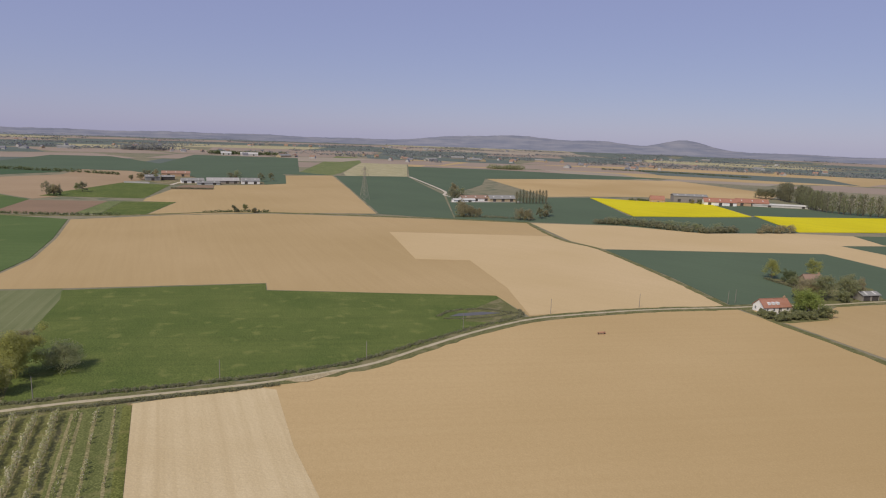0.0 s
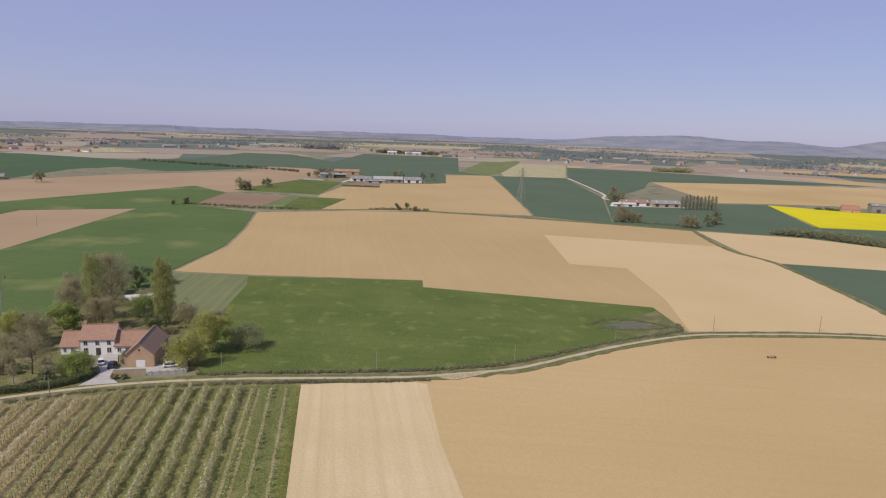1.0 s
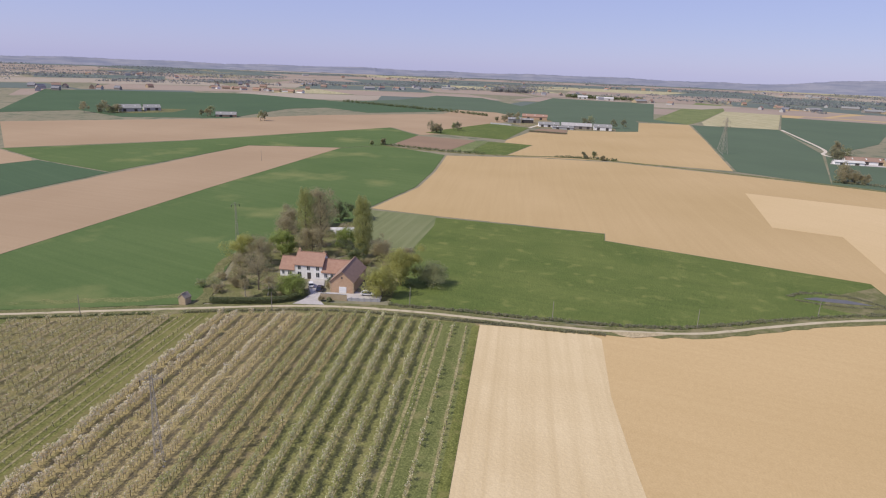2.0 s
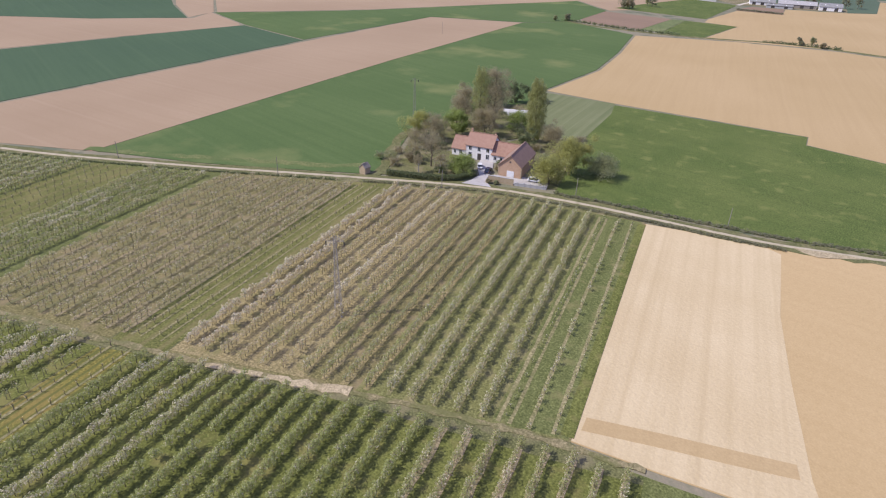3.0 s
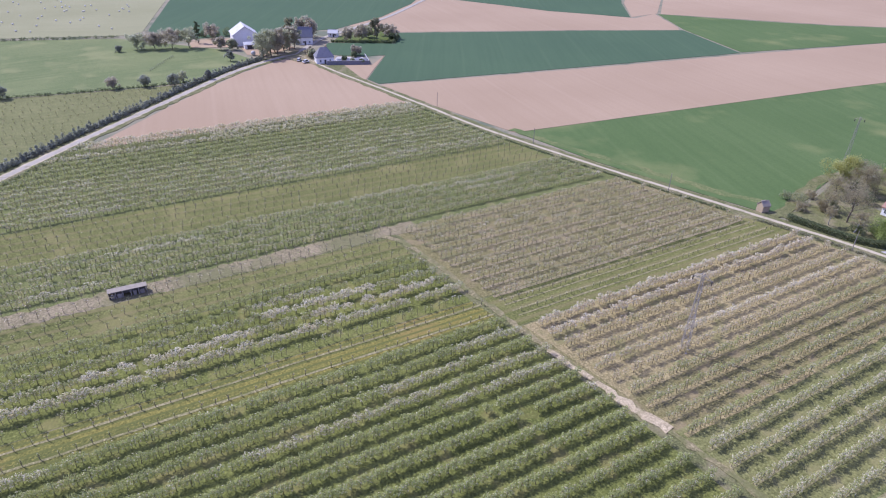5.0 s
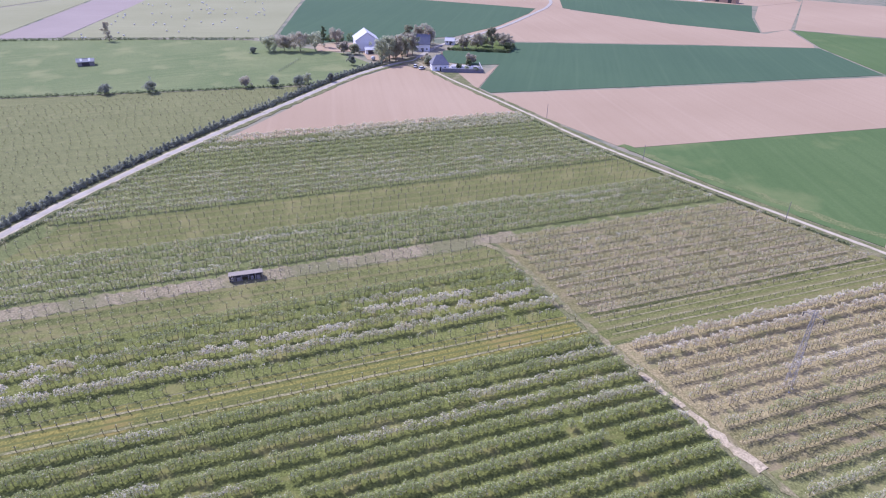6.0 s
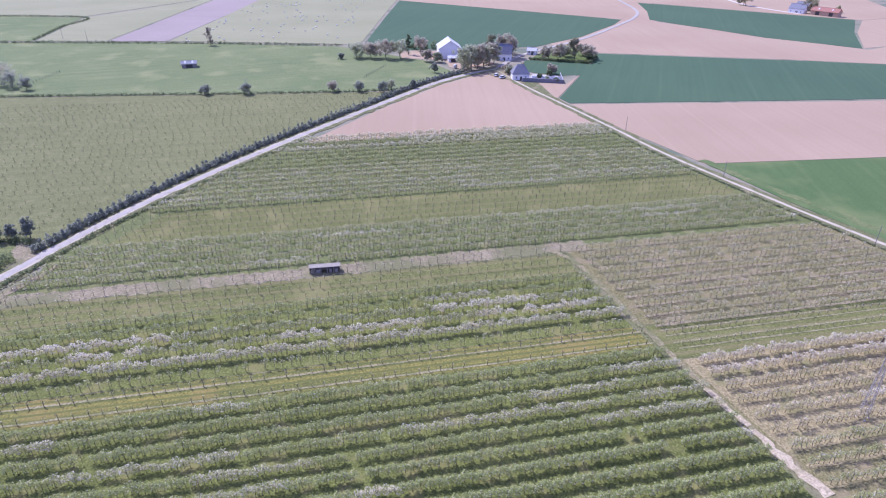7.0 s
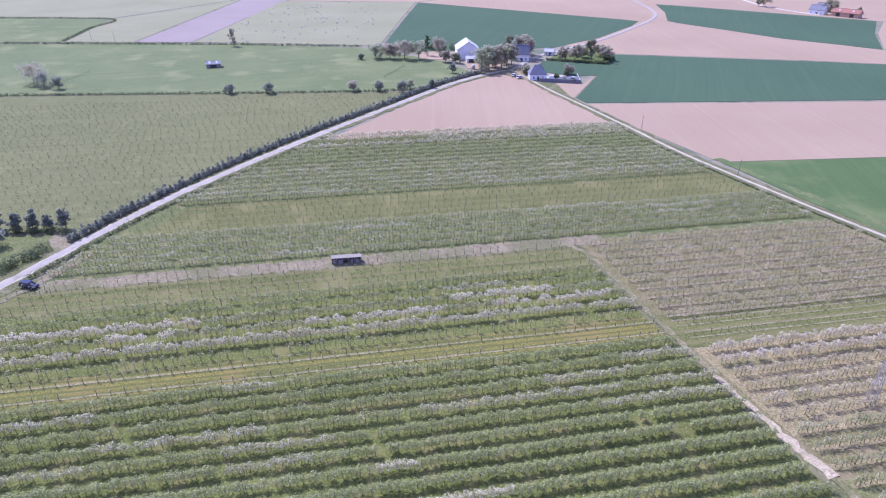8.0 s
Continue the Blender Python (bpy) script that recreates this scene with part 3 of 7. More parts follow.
area("field_7", [(284, 268), (354, 238), (394, 189), (440, 180), (476, 172.5), (512, 152), (700, 110), (640, 20), (400, -4), (384, 0), (392, 40), (399, 70), (405, 101), (266, 152), (263, 184)], 0.04, M["soil_light_e"], "narrow tan field beyond a ditch", SOIL_CAT)
area("field_8", [(265, 150), (293.6, 140), (403.7, 99.5), (397, 70), (390, 40), (382, 0), (309, 9), (276, 14), (243, 21), (231, 23), (247, 74)], 0.10, M["wheat_ne"], "dark green winter wheat", "crop")
area("field_200", [(451, 120), (488, 110.5), (600, 78), (600, 40), (446, 86)], 0.10, M["wheat_ne"], "dark green wedge of wheat in bare soil", "crop")
area("field_201", [(513, 151), (490, 114), (600, 82), (720, 108), (560, 140)], 0.10, M["wheat_ne"], "dark green wedge of wheat in bare soil", "crop")
area("field_202", [(408, 296), (470, 275), (536, 265), (547, 270), (484, 177), (442, 182), (396, 194), (427, 226)], 0.07, M["wheat_ne"], "grey-green wheat before the rapeseed", "crop")
area("field_203", [(-120, 856), (-98, 915), (-31, 889), (18, 796), (69, 824), (184, 838), (257, 819), (222, 895), (330, 1450), (89, 1538), (9, 1102), (-87, 1372), (-200, 1392), (-241, 1137), (-329, 993), (-230, 942)], 0.16, M["wheat_ne"], "wide dark green wheat behind the farm", "crop")
area("field_204", [(-110, 801), (-98, 912), (-33, 887), (14, 790), (-15, 700), (-74, 514)], 0.045, M["soil_pink"], "bare tan field beside the farm", SOIL_CAT)
area("field_207", [(128, 641), (157, 656), (184, 812), (184, 840), (69, 826), (18, 798), (14, 786), (50, 786), (62, 690), (132, 682)], 0.11, M["wheat_ne"], "dark green wheat beside the long sheds", "crop")
area("field_205", [(-51.5, 380), (-35, 372.5), (-22.5, 462), (-34, 463)], 0.1, M["pasture"], "light olive strip between small fields", SOIL_CAT)
area("field_206", [(18, 584), (62, 574), (67, 630), (34, 634)], 0.12, M["soil_brown"], "dark brown patch before the sheds", SOIL_CAT)
area("field_9", [(-178, -28.5), (-163, 164), (-143, 356), (-112, 386), (-52, 347), (-50, 262), (-52, 200), (-66, 136), (-66, 108), (-84, 75), (-93, 40), (-84, 6), (-83.5, -3), (-109, -11.5), (-139, -21)],
     0.12, M["wheat"], "bright green wheat with paler worn patches", "crop")
area("field_10", [(-264, -47), (-250, 69), (-238.5, 186), (-219, 340), (-143.6, 356), (-163.5, 164), (-178.6, -29), (-222, -40)], 0.05, M["soil_pink"], "long strip of bare pinkish tan soil", SOIL_CAT)
area("field_11", [(-276, -48.5), (-321.5, -17.5), (-323.5, -30), (-331, -42), (-344, -50), (-366, -35), (-357, -15), (-348.5, 1.5), (-371, 15), (-380, 16), (-340, 138), (-312, 215), (-242, 187), (-253, 69), (-266, -47)], 0.11, M["wheat_dark"], "dark green winter wheat", "crop")
area("field_12", [(-384, 13), (-436, 50), (-490, 103), (-512, 126), (-430, 175), (-365, 220), (-376, 253), (-322, 221), (-314, 213), (-343, 138)], 0.05, M["soil_pink"], "bare pinkish tan field beside the lane", SOIL_CAT)
area("field_13", [(-227, -176), (-273, -138), (-312, -102), (-334, -74), (-336, -64), (-300, -60.5), (-262, -53.5), (-232, -48)], 0.05, M["soil_pink"], "triangle of bare soil where two lanes meet", SOIL_CAT)
area("field_14", [(-373, 254), (-320, 305), (-282, 346), (-224, 432), (-141, 553), (-97, 485), (-108, 392), (-143, 359), (-219, 342), (-243, 190), (-312, 217), (-322, 223)], 0.10, M["wheat"], "green grass field behind the tan strip", "crop")
area("field_15", [(-373, 257), (-517, 417), (-460, 467), (-345, 563), (-268, 672), (-110, 802), (-74, 514), (-95, 490), (-139, 556), (-224, 436), (-284, 349)], 0.05, M["soil_pink"], "broad bare tan field", SOIL_CAT)
area("field_16", [(-598, 500), (-548, 577), (-452, 520), (-345, 568), (-340, 760), (-300, 820), (-217, 754), (-116, 851), (-230, 940), (-329, 989), (-560, 1110), (-900, 960)], 0.10, M["wheat_dark"], "dark green wheat round a far farm", "crop")
area("field_17", [(-4, 486), (20, 580), (62, 573), (68, 630), (128, 640), (157, 655), (184, 808), (258, 816), (219, 580), (177, 345), (89, 366), (-2, 363), (22, 450), (-6, 462)], 0.05, M["soil_tan"], "bare tan field before the far sheds", SOIL_CAT)
area("field_18", [(-94, 516), (-6, 486), (20, 636), (-32, 671), (-81, 556)], 0.09, M["meadow"], "green paddock with a few bushes", "meadow")
area("field_19", [(-119, 487), (-34.5, 464), (-52, 379), (-101, 390)], 0.05, M["soil_brown"], "dark brown worked soil", SOIL_CAT)
area("field_20", [(-22, 461.5), (21, 450), (-3.5, 362), (-34.5, 372)], 0.09, M["meadow"], "small green grass field", "meadow")
area("field_21", [(261, 812), (380, 800), (345, 650), (311, 503), (270, 400), (231, 302), (179, 342), (221, 580)], 0.10, M["wheat_ne"], "dark green wheat under the pylon", "crop")
area("field_22", [(296, 889), (444, 1269), (550, 1248), (381, 804), (280, 815)], 0.05, M["stubble"], "straw-striped plot with dark lines", SOIL_CAT)
area("field_23", [(200, 830), (222, 893), (480, 1640), (520, 1560), (444, 1271), (294, 890), (258, 818)], 0.09, M["pasture"], "lighter green strip", "crop")
area("field_24", [(504, 1120), (658, 1048), (800, 905), (942, 776), (700, 768), (505, 763), (434, 640), (322, 505), (350, 660), (384, 802)], 0.10, M["wheat_ne"], "large dark green wheat field", "crop")
area("field_25", [(507, 760), (700, 765), (898, 729), (843, 472), (673, 366), (573, 458), (490, 470), (434, 470)], 0.05, M["soil_tan_e"], "bare tan field beyond the farm", SOIL_CAT)
area("field_26", [(313, 500), (378, 460), (486, 456), (409, 297), (427, 226), (394, 195), (354, 242), (231, 300)], 0.09, M["wheat_ne"], "dark green wheat before a farm", "crop")
area("field_27", [(483, 451), (529, 409), (594, 372), (566, 320), (536, 266), (470, 276), (410, 290)], 0.55, M["rape"], "bright yellow rapeseed in flower", "crop", rise=0.6)
area("field_28", [(546, 271), (577, 254), (685, 228), (760, 205), (700, 130), (570, 158), (484, 178)], 0.55, M["rape"], "bright yellow rapeseed in flower", "crop", rise=0.6)
area("field_29", [(596, 372), (683, 305), (734, 258), (686, 230), (579, 257), (546, 274), (570, 320)], 0.09, M["wheat_ne"], "dark green strip beside rapeseed", "crop")
area("field_30", [(653, 1518), (803, 1318), (700, 1060), (660, 1052), (506, 1123)], 0.05, M["soil_tan"], "far bare tan field", SOIL_CAT)
area("field_31", [(930, 1296), (1297, 1242), (1676, 816), (1299, 592), (1100, 660), (944, 776), (802, 905)], 0.05, M["soil_tan"], "far bare tan field", SOIL_CAT)
area("field_32", [(-442, -128), (-560, -98), (-665, -70), (-590, 20), (-517, 105), (-492, 86), (-440, 34), (-424, 10), (-407, -14), (-408, -110)], 0.11, M["wheat_dark"], "dark green wheat behind the hamlet", "crop")
area("field_33", [(-667, -70), (-690, -39), (-730, 150), (-666, 166), (-571, 140), (-530, 115), (-519, 107), (-592, 20)], 0.05, M["soil_pink"], "far bare tan field", SOIL_CAT)
area("field_34", [(-461, -262), (-570, -236), (-690, -209), (-668, -73), (-560, -101), (-442, -131), (-433, -140)], 0.10, M["pale_crop"], "pale yellow-green field dotted with bales", "field")
area("field_35", [(-466, -302), (-706, -250), (-800, -230), (-800, -180), (-692, -206), (-461, -264)], 0.05, M["mauve_soil"], "strip of pale mauve-brown soil", SOIL_CAT)
area("field_36", [(-473, -352), (-578, -348), (-600, -439), (-700, -600), (-510, -560), (-478, -400)], 0.09, M["pasture"], "green pasture", "meadow")
area("field_37", [(-578, -346), (-706, -253), (-466, -304), (-473, -350)], 0.08, M["pale_crop"], "pale dry grass field", "field")
area("field_38", [(-471, -391), (-461, -300), (-445, -220), (-425, -147), (-372, -98), (-340, -88), (-304, -122), (-306, -167), (-322, -333), (-330, -450), (-480, -480)], 0.09, M["pasture"], "green pasture with a few bushes", "meadow")
area("field_39", [(-320, -332), (-304, -167), (-301, -126), (-282, -142), (-239, -183.5), (-206, -211), (-180, -232), (-152, -248), (-157, -254), (-158, -270), (-172, -330), (-320, -420)], 0.09, M["young_orchard"], "young orchard with thin low rows on grass", "field")
area("field_40", [(-156, -269), (-156, -255), (-142, -250), (-120, -266), (-70, -310), (-150, -340)], 0.085, M["orch_green"], "small bright green paddock between hedges", "meadow")
area("field_41", [(-626, 178), (-560, 250), (-491, 325), (-430, 268), (-370, 220), (-419, 176), (-514, 131), (-565, 156)], 0.10, M["wheat_dark"], "dark green wheat beyond the lane", "crop")
area("field_42", [(-760, 205), (-800, 420), (-638, 471), (-505, 400), (-489, 331), (-560, 256), (-630, 181)], 0.05, M["soil_pink"], "far bare tan field", SOIL_CAT)

area("field_210", [(-425, -5), (-380, 14), (-512, 140), (-640, 200), (-690, 160), (-530, 100), (-440, 30)], 0.0, M["soil_pink"], "bare soil on both sides of the lane", SOIL_CAT, rise=0.04)
area("field_208", [(-376, 256), (-371, 222.5), (-430, 271), (-488, 330), (-504, 398), (-515, 414)], 0.045, M["soil_pink"], "bare pinkish field between wheat fields", SOIL_CAT)
area("field_43", [(-602, -439), (-582, -350), (-706, -258), (-800, -236), (-1050, -290), (-1050, -760), (-720, -615)], 0.08, M["pale_crop"], "pale dry grass field far off", "field")
area("field_44", [(-805, -176), (-694, -203), (-670, -70), (-695, -39), (-735, 150), (-760, 195), (-1050, 160), (-1050, -240)], 0.05, M["soil_pink"], "far bare tan field", "field")

# the far plain: soil and crop strips to the horizon, all but stubble haze-tinted
rng = np.random.default_rng(11)
names = ["haze_soil", "haze_pale", "haze_green", "haze_green", "haze_soil", "stubble", "haze_green", "haze_soil"]
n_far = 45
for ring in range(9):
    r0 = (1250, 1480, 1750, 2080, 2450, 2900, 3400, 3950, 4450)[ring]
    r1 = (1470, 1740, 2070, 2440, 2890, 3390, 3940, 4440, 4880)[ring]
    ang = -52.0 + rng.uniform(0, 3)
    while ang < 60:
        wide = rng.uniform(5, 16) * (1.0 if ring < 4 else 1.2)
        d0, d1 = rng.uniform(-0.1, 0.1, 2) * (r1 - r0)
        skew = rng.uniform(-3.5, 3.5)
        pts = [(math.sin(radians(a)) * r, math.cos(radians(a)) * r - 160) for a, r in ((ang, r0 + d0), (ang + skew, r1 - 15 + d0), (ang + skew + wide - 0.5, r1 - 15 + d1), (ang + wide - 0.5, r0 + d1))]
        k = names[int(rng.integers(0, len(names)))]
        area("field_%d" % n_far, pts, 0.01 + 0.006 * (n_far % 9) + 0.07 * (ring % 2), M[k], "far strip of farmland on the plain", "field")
        n_far += 1
        ang += wide

# roads and tracks
area("grass_strip", [(12, -96), (12, -290), (230, -290), (215, -106), (60, -96), (14, -94.2), (0, -93.4)], 0.03, M["orch_green"], "rough grass south of the bare field", "grass")
area("grass_strip_1", [(-1.7, -91), (0.5, -91), (0.7, -2), (-1.3, -2)], 0.14, M["orch_green_s"], "strip of taller dark grass at the orchard edge", "grass")
area("meadow_1", [(117, 48), (139, 62), (136, 37), (122, 31.5), (110, 36)], 0.065, M["verge"], "trampled brownish grass round the pond", "meadow")
area("grass_strip_2", [(-232, -178), (-202, -202), (-172, -225), (-144, -243.5), (-133, -243), (-160, -221), (-196, -193), (-226, -172)], 0.062, M["orch_green"], "mown grass headland beside the lane", "grass", rise=0.05)
ribbon("verge", ROAD_E, 6.4, 0.13, M["verge"], "rough grass verge along the lane", "verge", 0.3, 0.25)
ribbon("road_1", ROAD_E, 1.5, 0.19, M["lane_pale"], "narrow pale country lane", "road", 0.12, 0.16, 0, 2.5)
ribbon("verge_2", ROAD_S, 8.6, 0.13, M["verge"], "rough grass verge along the lane", "verge", 0.3, 0.25)
ribbon("road_2", ROAD_S, 3.4, 0.165, M["lane_pale"], "pale gravel edge of the lane", "road", 0.1, 0.22, 0, 2.0)
ribbon("road_4", ROAD_S, 2.2, 0.20, M["road"], "pale asphalt lane", "road", 0.05, 0.06, 0, 3.0)
ribbon("road_3", ROAD_N, 3.3, 0.19, M["road"], "pale lane leading out of the hamlet", "road")
ribbon("track_1", [(232, 18), (227, -4), (224.5, -26), (220, -50), (212, -90), (205, -140)], 3.0, 0.16, M["verge"], "grassy strip between two bare fields", "track", 0.2, 0.3)
ribbon("track_2", [(282, 269), (268, 226), (259, 184), (262, 151), (244, 74), (228, 22)], 3.4, 0.16, M["verge"], "grassy ditch between fields", "track", 0.2, 0.3)
ribbon("track_3", [(12, -93), (-8, -93.4), (-25, -95), (-39, -97.0), (-55, -99.8), (-66, -101.5), (-80, -103), (-92, -104.5), (-104, -105), (-118, -107.5), (-124, -111)], 1.5, 0.16, M["grass_path"], "worn earth path between orchard blocks", "path", 0.05, 0.55, 0, 1.4)
ribbon("track_10", [(-65, -101.5), (-60, -100.7), (-54, -99.6)], 1.2, 0.20, M["sand_path"], "sandy worn stretch of the path", "path", 0.1, 0.6, 0, 1.2)
ribbon("track_11", [(-53, -99.6), (-47, -98.6), (-42, -97.6), (-37.5, -96.8)], 1.9, 0.20, M["sand_path"], "sandy worn stretch of the path", "path", 0.1, 0.6, 0, 1.2)
ribbon("track_4", [(-126.2, -100), (-125.4, -140), (-125.0, -172), (-124.6, -215), (-124.2, -248)], 5.4, 0.11, M["soil_path"], "bare beige earth along the tree rows", "path", 0.05, 0.3, 0, 1.6)
ribbon("track_5", [(-117, -256), (-125, -249.5), (-134, -243.5), (-140.4, -239.8)], 1.8, 0.15, M["soil_path"], "pale earth headland track beside the lane", "path", 0.05, 0.5, 0, 1.5)
ribbon("track_6", [(384, 800), (352, 640), (330, 540), (311, 500), (312, 470)], 3.5, 0.16, M["road_pale"], "pale farm track", "track", 0.2, 0.1)
ribbon("track_7", [(-112, 388), (-84, 374), (-20, 364), (63, 372), (136, 346), (178, 326), (232, 300), (283, 270)], 5.0, 0.16, M["verge"], "grassy boundary ditch", "track", 0.2, 0.35)
ribbon("track_8", [(-66, 106), (-84, 75), (-94, 40), (-85, 6), (-84, -4)], 4.0, 0.16, M["verge"], "grassy track along the garden", "track", 0.2, 0.3)

ribbon("worn_strip", [(-182, -28.2), (-168, -24.6), (-150, -19.2), (-132, -13.5), (-114, -7.2), (-98, -1.8), (-92, 3)], 3.6, 0.17, M["worn_grass"], "pale worn edge of the wheat along the lane", "field edge", 0.06, 0.55, 0, 2.5)

# ---------------- orchard ----------------
def orchard_area(name, pts, key, z, label):
    return area(name, pts, z, M[key], label, "orchard floor", rise=0.05)


def road_y(x):
    """The y of the lane north of the orchard."""
    for (x0, y0), (x1, y1) in zip(ROAD_E, ROAD_E[1:]):
        if x0 <= x <= x1:
            return y0 + (y1 - y0) * (x - x0) / (x1 - x0)
    return 0.0


def south_y(x):
    """The y of the headland north of the southern lane."""
    for (x0, y0), (x1, y1) in zip(ROAD_S[::-1], ROAD_S[::-1][1:]):
        if x0 <= x <= x1:
            return y0 + (y1 - y0) * (x - x0) / (x1 - x0) + 7.5
    return -290.0


def path_y(x):
    return -93.0 if x > 0 else -93.0 + x * 0.11


orchard_area("orchard_floor", [(12, -290), (12, -95), (0, -92), (0.3, -0.4), (-40, 1.0), (-69, -4), (-126, -21), (-187, -40), (-232, -48.5), (-229, -175), (-200, -197), (-142, -240), (-121, -256), (-60, -290)], "verge", 0.045, "rough grass under the whole orchard")
orchard_area("orchard_floor_1", [(0.2, -92), (0.4, -0.5), (-40, -0.5), (-69, -7), (-74, -9), (-74, -102)], "orch_brown", 0.07, "thin grass and bare earth under fruit trees")
orchard_area("orchard_floor_11", [(-74, -101), (-74, -9), (-69, -7.5), (-47, -3), (-47, -97)], "orch_beige", 0.082, "bare beige earth under blossoming rows")
orchard_area("orchard_floor_2", [(-37, -96), (-37, -1.5), (-0.4, -0.5), (-0.2, -92)], "orch_olive", 0.09, "thin olive grass at the orchard's edge")
orchard_area("orchard_floor_12", [(-12.8, -93), (-12.8, -1.2), (-0.5, -1.0), (-0.3, -91.5)], "orch_green", 0.105, "mown green grass at the orchard's edge")
orchard_area("orchard_floor_3", [(-74.5, -102), (-74.5, -8), (-86.5, -12), (-86.5, -103)], "orch_yellow", 0.075, "mown yellow-green grass strip")
orchard_area("orchard_floor_4", [(-87, -103), (-87, -12.5), (-126, -24), (-126, -107)], "orch_brown", 0.07, "brown earth and thin grass under fruit trees")
orchard_area("orchard_floor_5", [(12, -96), (-40, -99.5), (-81, -105), (-81, -275), (12, -290)], "orch_green_s", 0.07, "grass alleys between fruit rows")
orchard_area("orchard_floor_6", [(-79.0, -104.5), (-86.7, -106), (-86.7, -272), (-79.0, -275)], "orch_amber", 0.078, "strip of yellowed amber grass")
orchard_area("orchard_floor_7", [(-87, -106), (-110, -108), (-110, -264), (-87, -272)], "orch_green_s", 0.07, "grass alleys between blossoming rows")
orchard_area("orchard_floor_8", [(-110.5, -108), (-122, -109), (-122, -257), (-110.5, -264)], "orch_yellow", 0.075, "thin yellowish grass between young rows")
orchard_area("orchard_floor_9", [(-126.5, -24.5), (-126.5, -250), (-170, -217), (-200, -194), (-226, -174), (-231, -47)], "orch_green", 0.07, "grass alleys of the western orchard")
orchard_area("orchard_floor_10", [(-149.4, -33), (-149.4, -231), (-168.6, -218), (-168.6, -37)], "orch_yellow", 0.085, "thin yellowish grass between young rows")


def fruit_tree_arrays(rng, leaves, size, mix, tall=1.0, wide=1.0, stem=0.055):
    """A low trained fruit tree: crooked bare stem, arms, and leaf or blossom clusters; mix is the share of leaf, blossom, pink, twig."""
    h = 2.35 * tall
    kx, ky = rng.normal(0, 0.09, 2)
    segs = [((0, 0, -0.1), (kx, ky, h * 0.5), stem, stem * 0.8), ((kx, ky, h * 0.48), (kx + rng.normal(0, 0.1), ky + rng.normal(0, 0.1), h), stem * 0.8, 0.018)]
    cs, rs = [], []
    for i in range(6):
        z = h * (0.40 + 0.10 * i)
        ang = i * 2.4 + rng.random()
        reach = (0.66 - 0.05 * i) * wide
        c = (kx + math.cos(ang) * reach * 0.62, ky + math.sin(ang) * reach, z + 0.15)
        segs.append(((kx, ky, z - 0.1), c, 0.03, 0.01))
        cs.append((c[0] * 0.75, c[1] * 0.85, c[2]))
        rs.append((0.33 * wide, 0.50 * wide, 0.30 * tall))
    v0, f0 = limb_np(segs, 4)
    leaves = int(leaves * 1.6)
    v1, f1 = leaf_cloud(rng, cs, rs, leaves, size * 0.84, 0.45, 0.6, 0.5, 0.8)
    kind = rng.choice(4, size=leaves, p=np.array(mix) / sum(mix)) + 1
    return v0, f0, v1, f1, kind


ORCH_MATS = [M["stake"], M["leaf_orchard"], M["blossom"], M["blossom_pink"], M["twig"]]
POST = limb_np([((0, 0, -0.1), (0.04, 0.02, 2.1), 0.04, 0.035)], 4)


def orchard_rows(name, label, rows, y_from, y_to, mix, step=1.6, leaves=60, size=0.34, tall=1.0, wide=1.0, gaps=0.06, seed=0, patches=0.0, mix2=None, stem=0.055, posts=0.0):
    """Rows of fruit trees along y, one joined stand; patches of the rows take a second mix; posts stand in the rows."""
    rng = np.random.default_rng(seed)
    kinds = []
    for mm in (mix, mix2 or mix):
        kinds.append([fruit_tree_arrays(rng, leaves, size, mm, tall, wide, stem) for _ in range(5)])
    V, Fc, I, o = [], [], [], 0
    for x in rows:
        y0, y1 = y_from(x), y_to(x)
        y = y0 + rng.random() * step
        while y < y1:
            if rng.random() > gaps:
                second = noise.noise(Vector((x * 0.83 + seed, y * 0.032, 3.7))) > 0.5 - patches
                v0, f0, v1, f1, kd = kinds[1 if second else 0][int(rng.integers(0, 5))]
                a, s = rng.uniform(-0.35, 0.35) + math.pi * int(rng.integers(0, 2)), rng.uniform(0.75, 1.18)
                R = np.array([[math.cos(a), -math.sin(a), 0], [math.sin(a), math.cos(a), 0], [0, 0, 1]]) * s
                v = np.concatenate([v0, v1]) @ R.T + np.array([x + rng.normal(0, 0.10), y, 0.07])
                V.append(v)
                Fc.append(np.concatenate([f0, f1 + len(v0)]) + o)
                I.append(np.concatenate([np.zeros(len(f0), int), kd]))
                o += len(v)
            y += step * rng.uniform(0.88, 1.12)
        if posts:
            for k in range(int((y1 - y0) / posts)):
                V.append(POST[0] * np.array((1, 1, rng.uniform(0.85, 1.1))) + np.array((x + rng.normal(0, 0.06), y0 + (k + 0.5) * posts + rng.normal(0, 0.1), 0.07)))
                Fc.append(POST[1] + o)
                I.append(np.zeros(len(POST[1]), int))
                o += len(POST[0])
    ob = mesh_np(name, np.concatenate(V), np.concatenate(Fc), ORCH_MATS, np.concatenate(I))
    return tagged(ob, label, "orchard", kind="stuff")


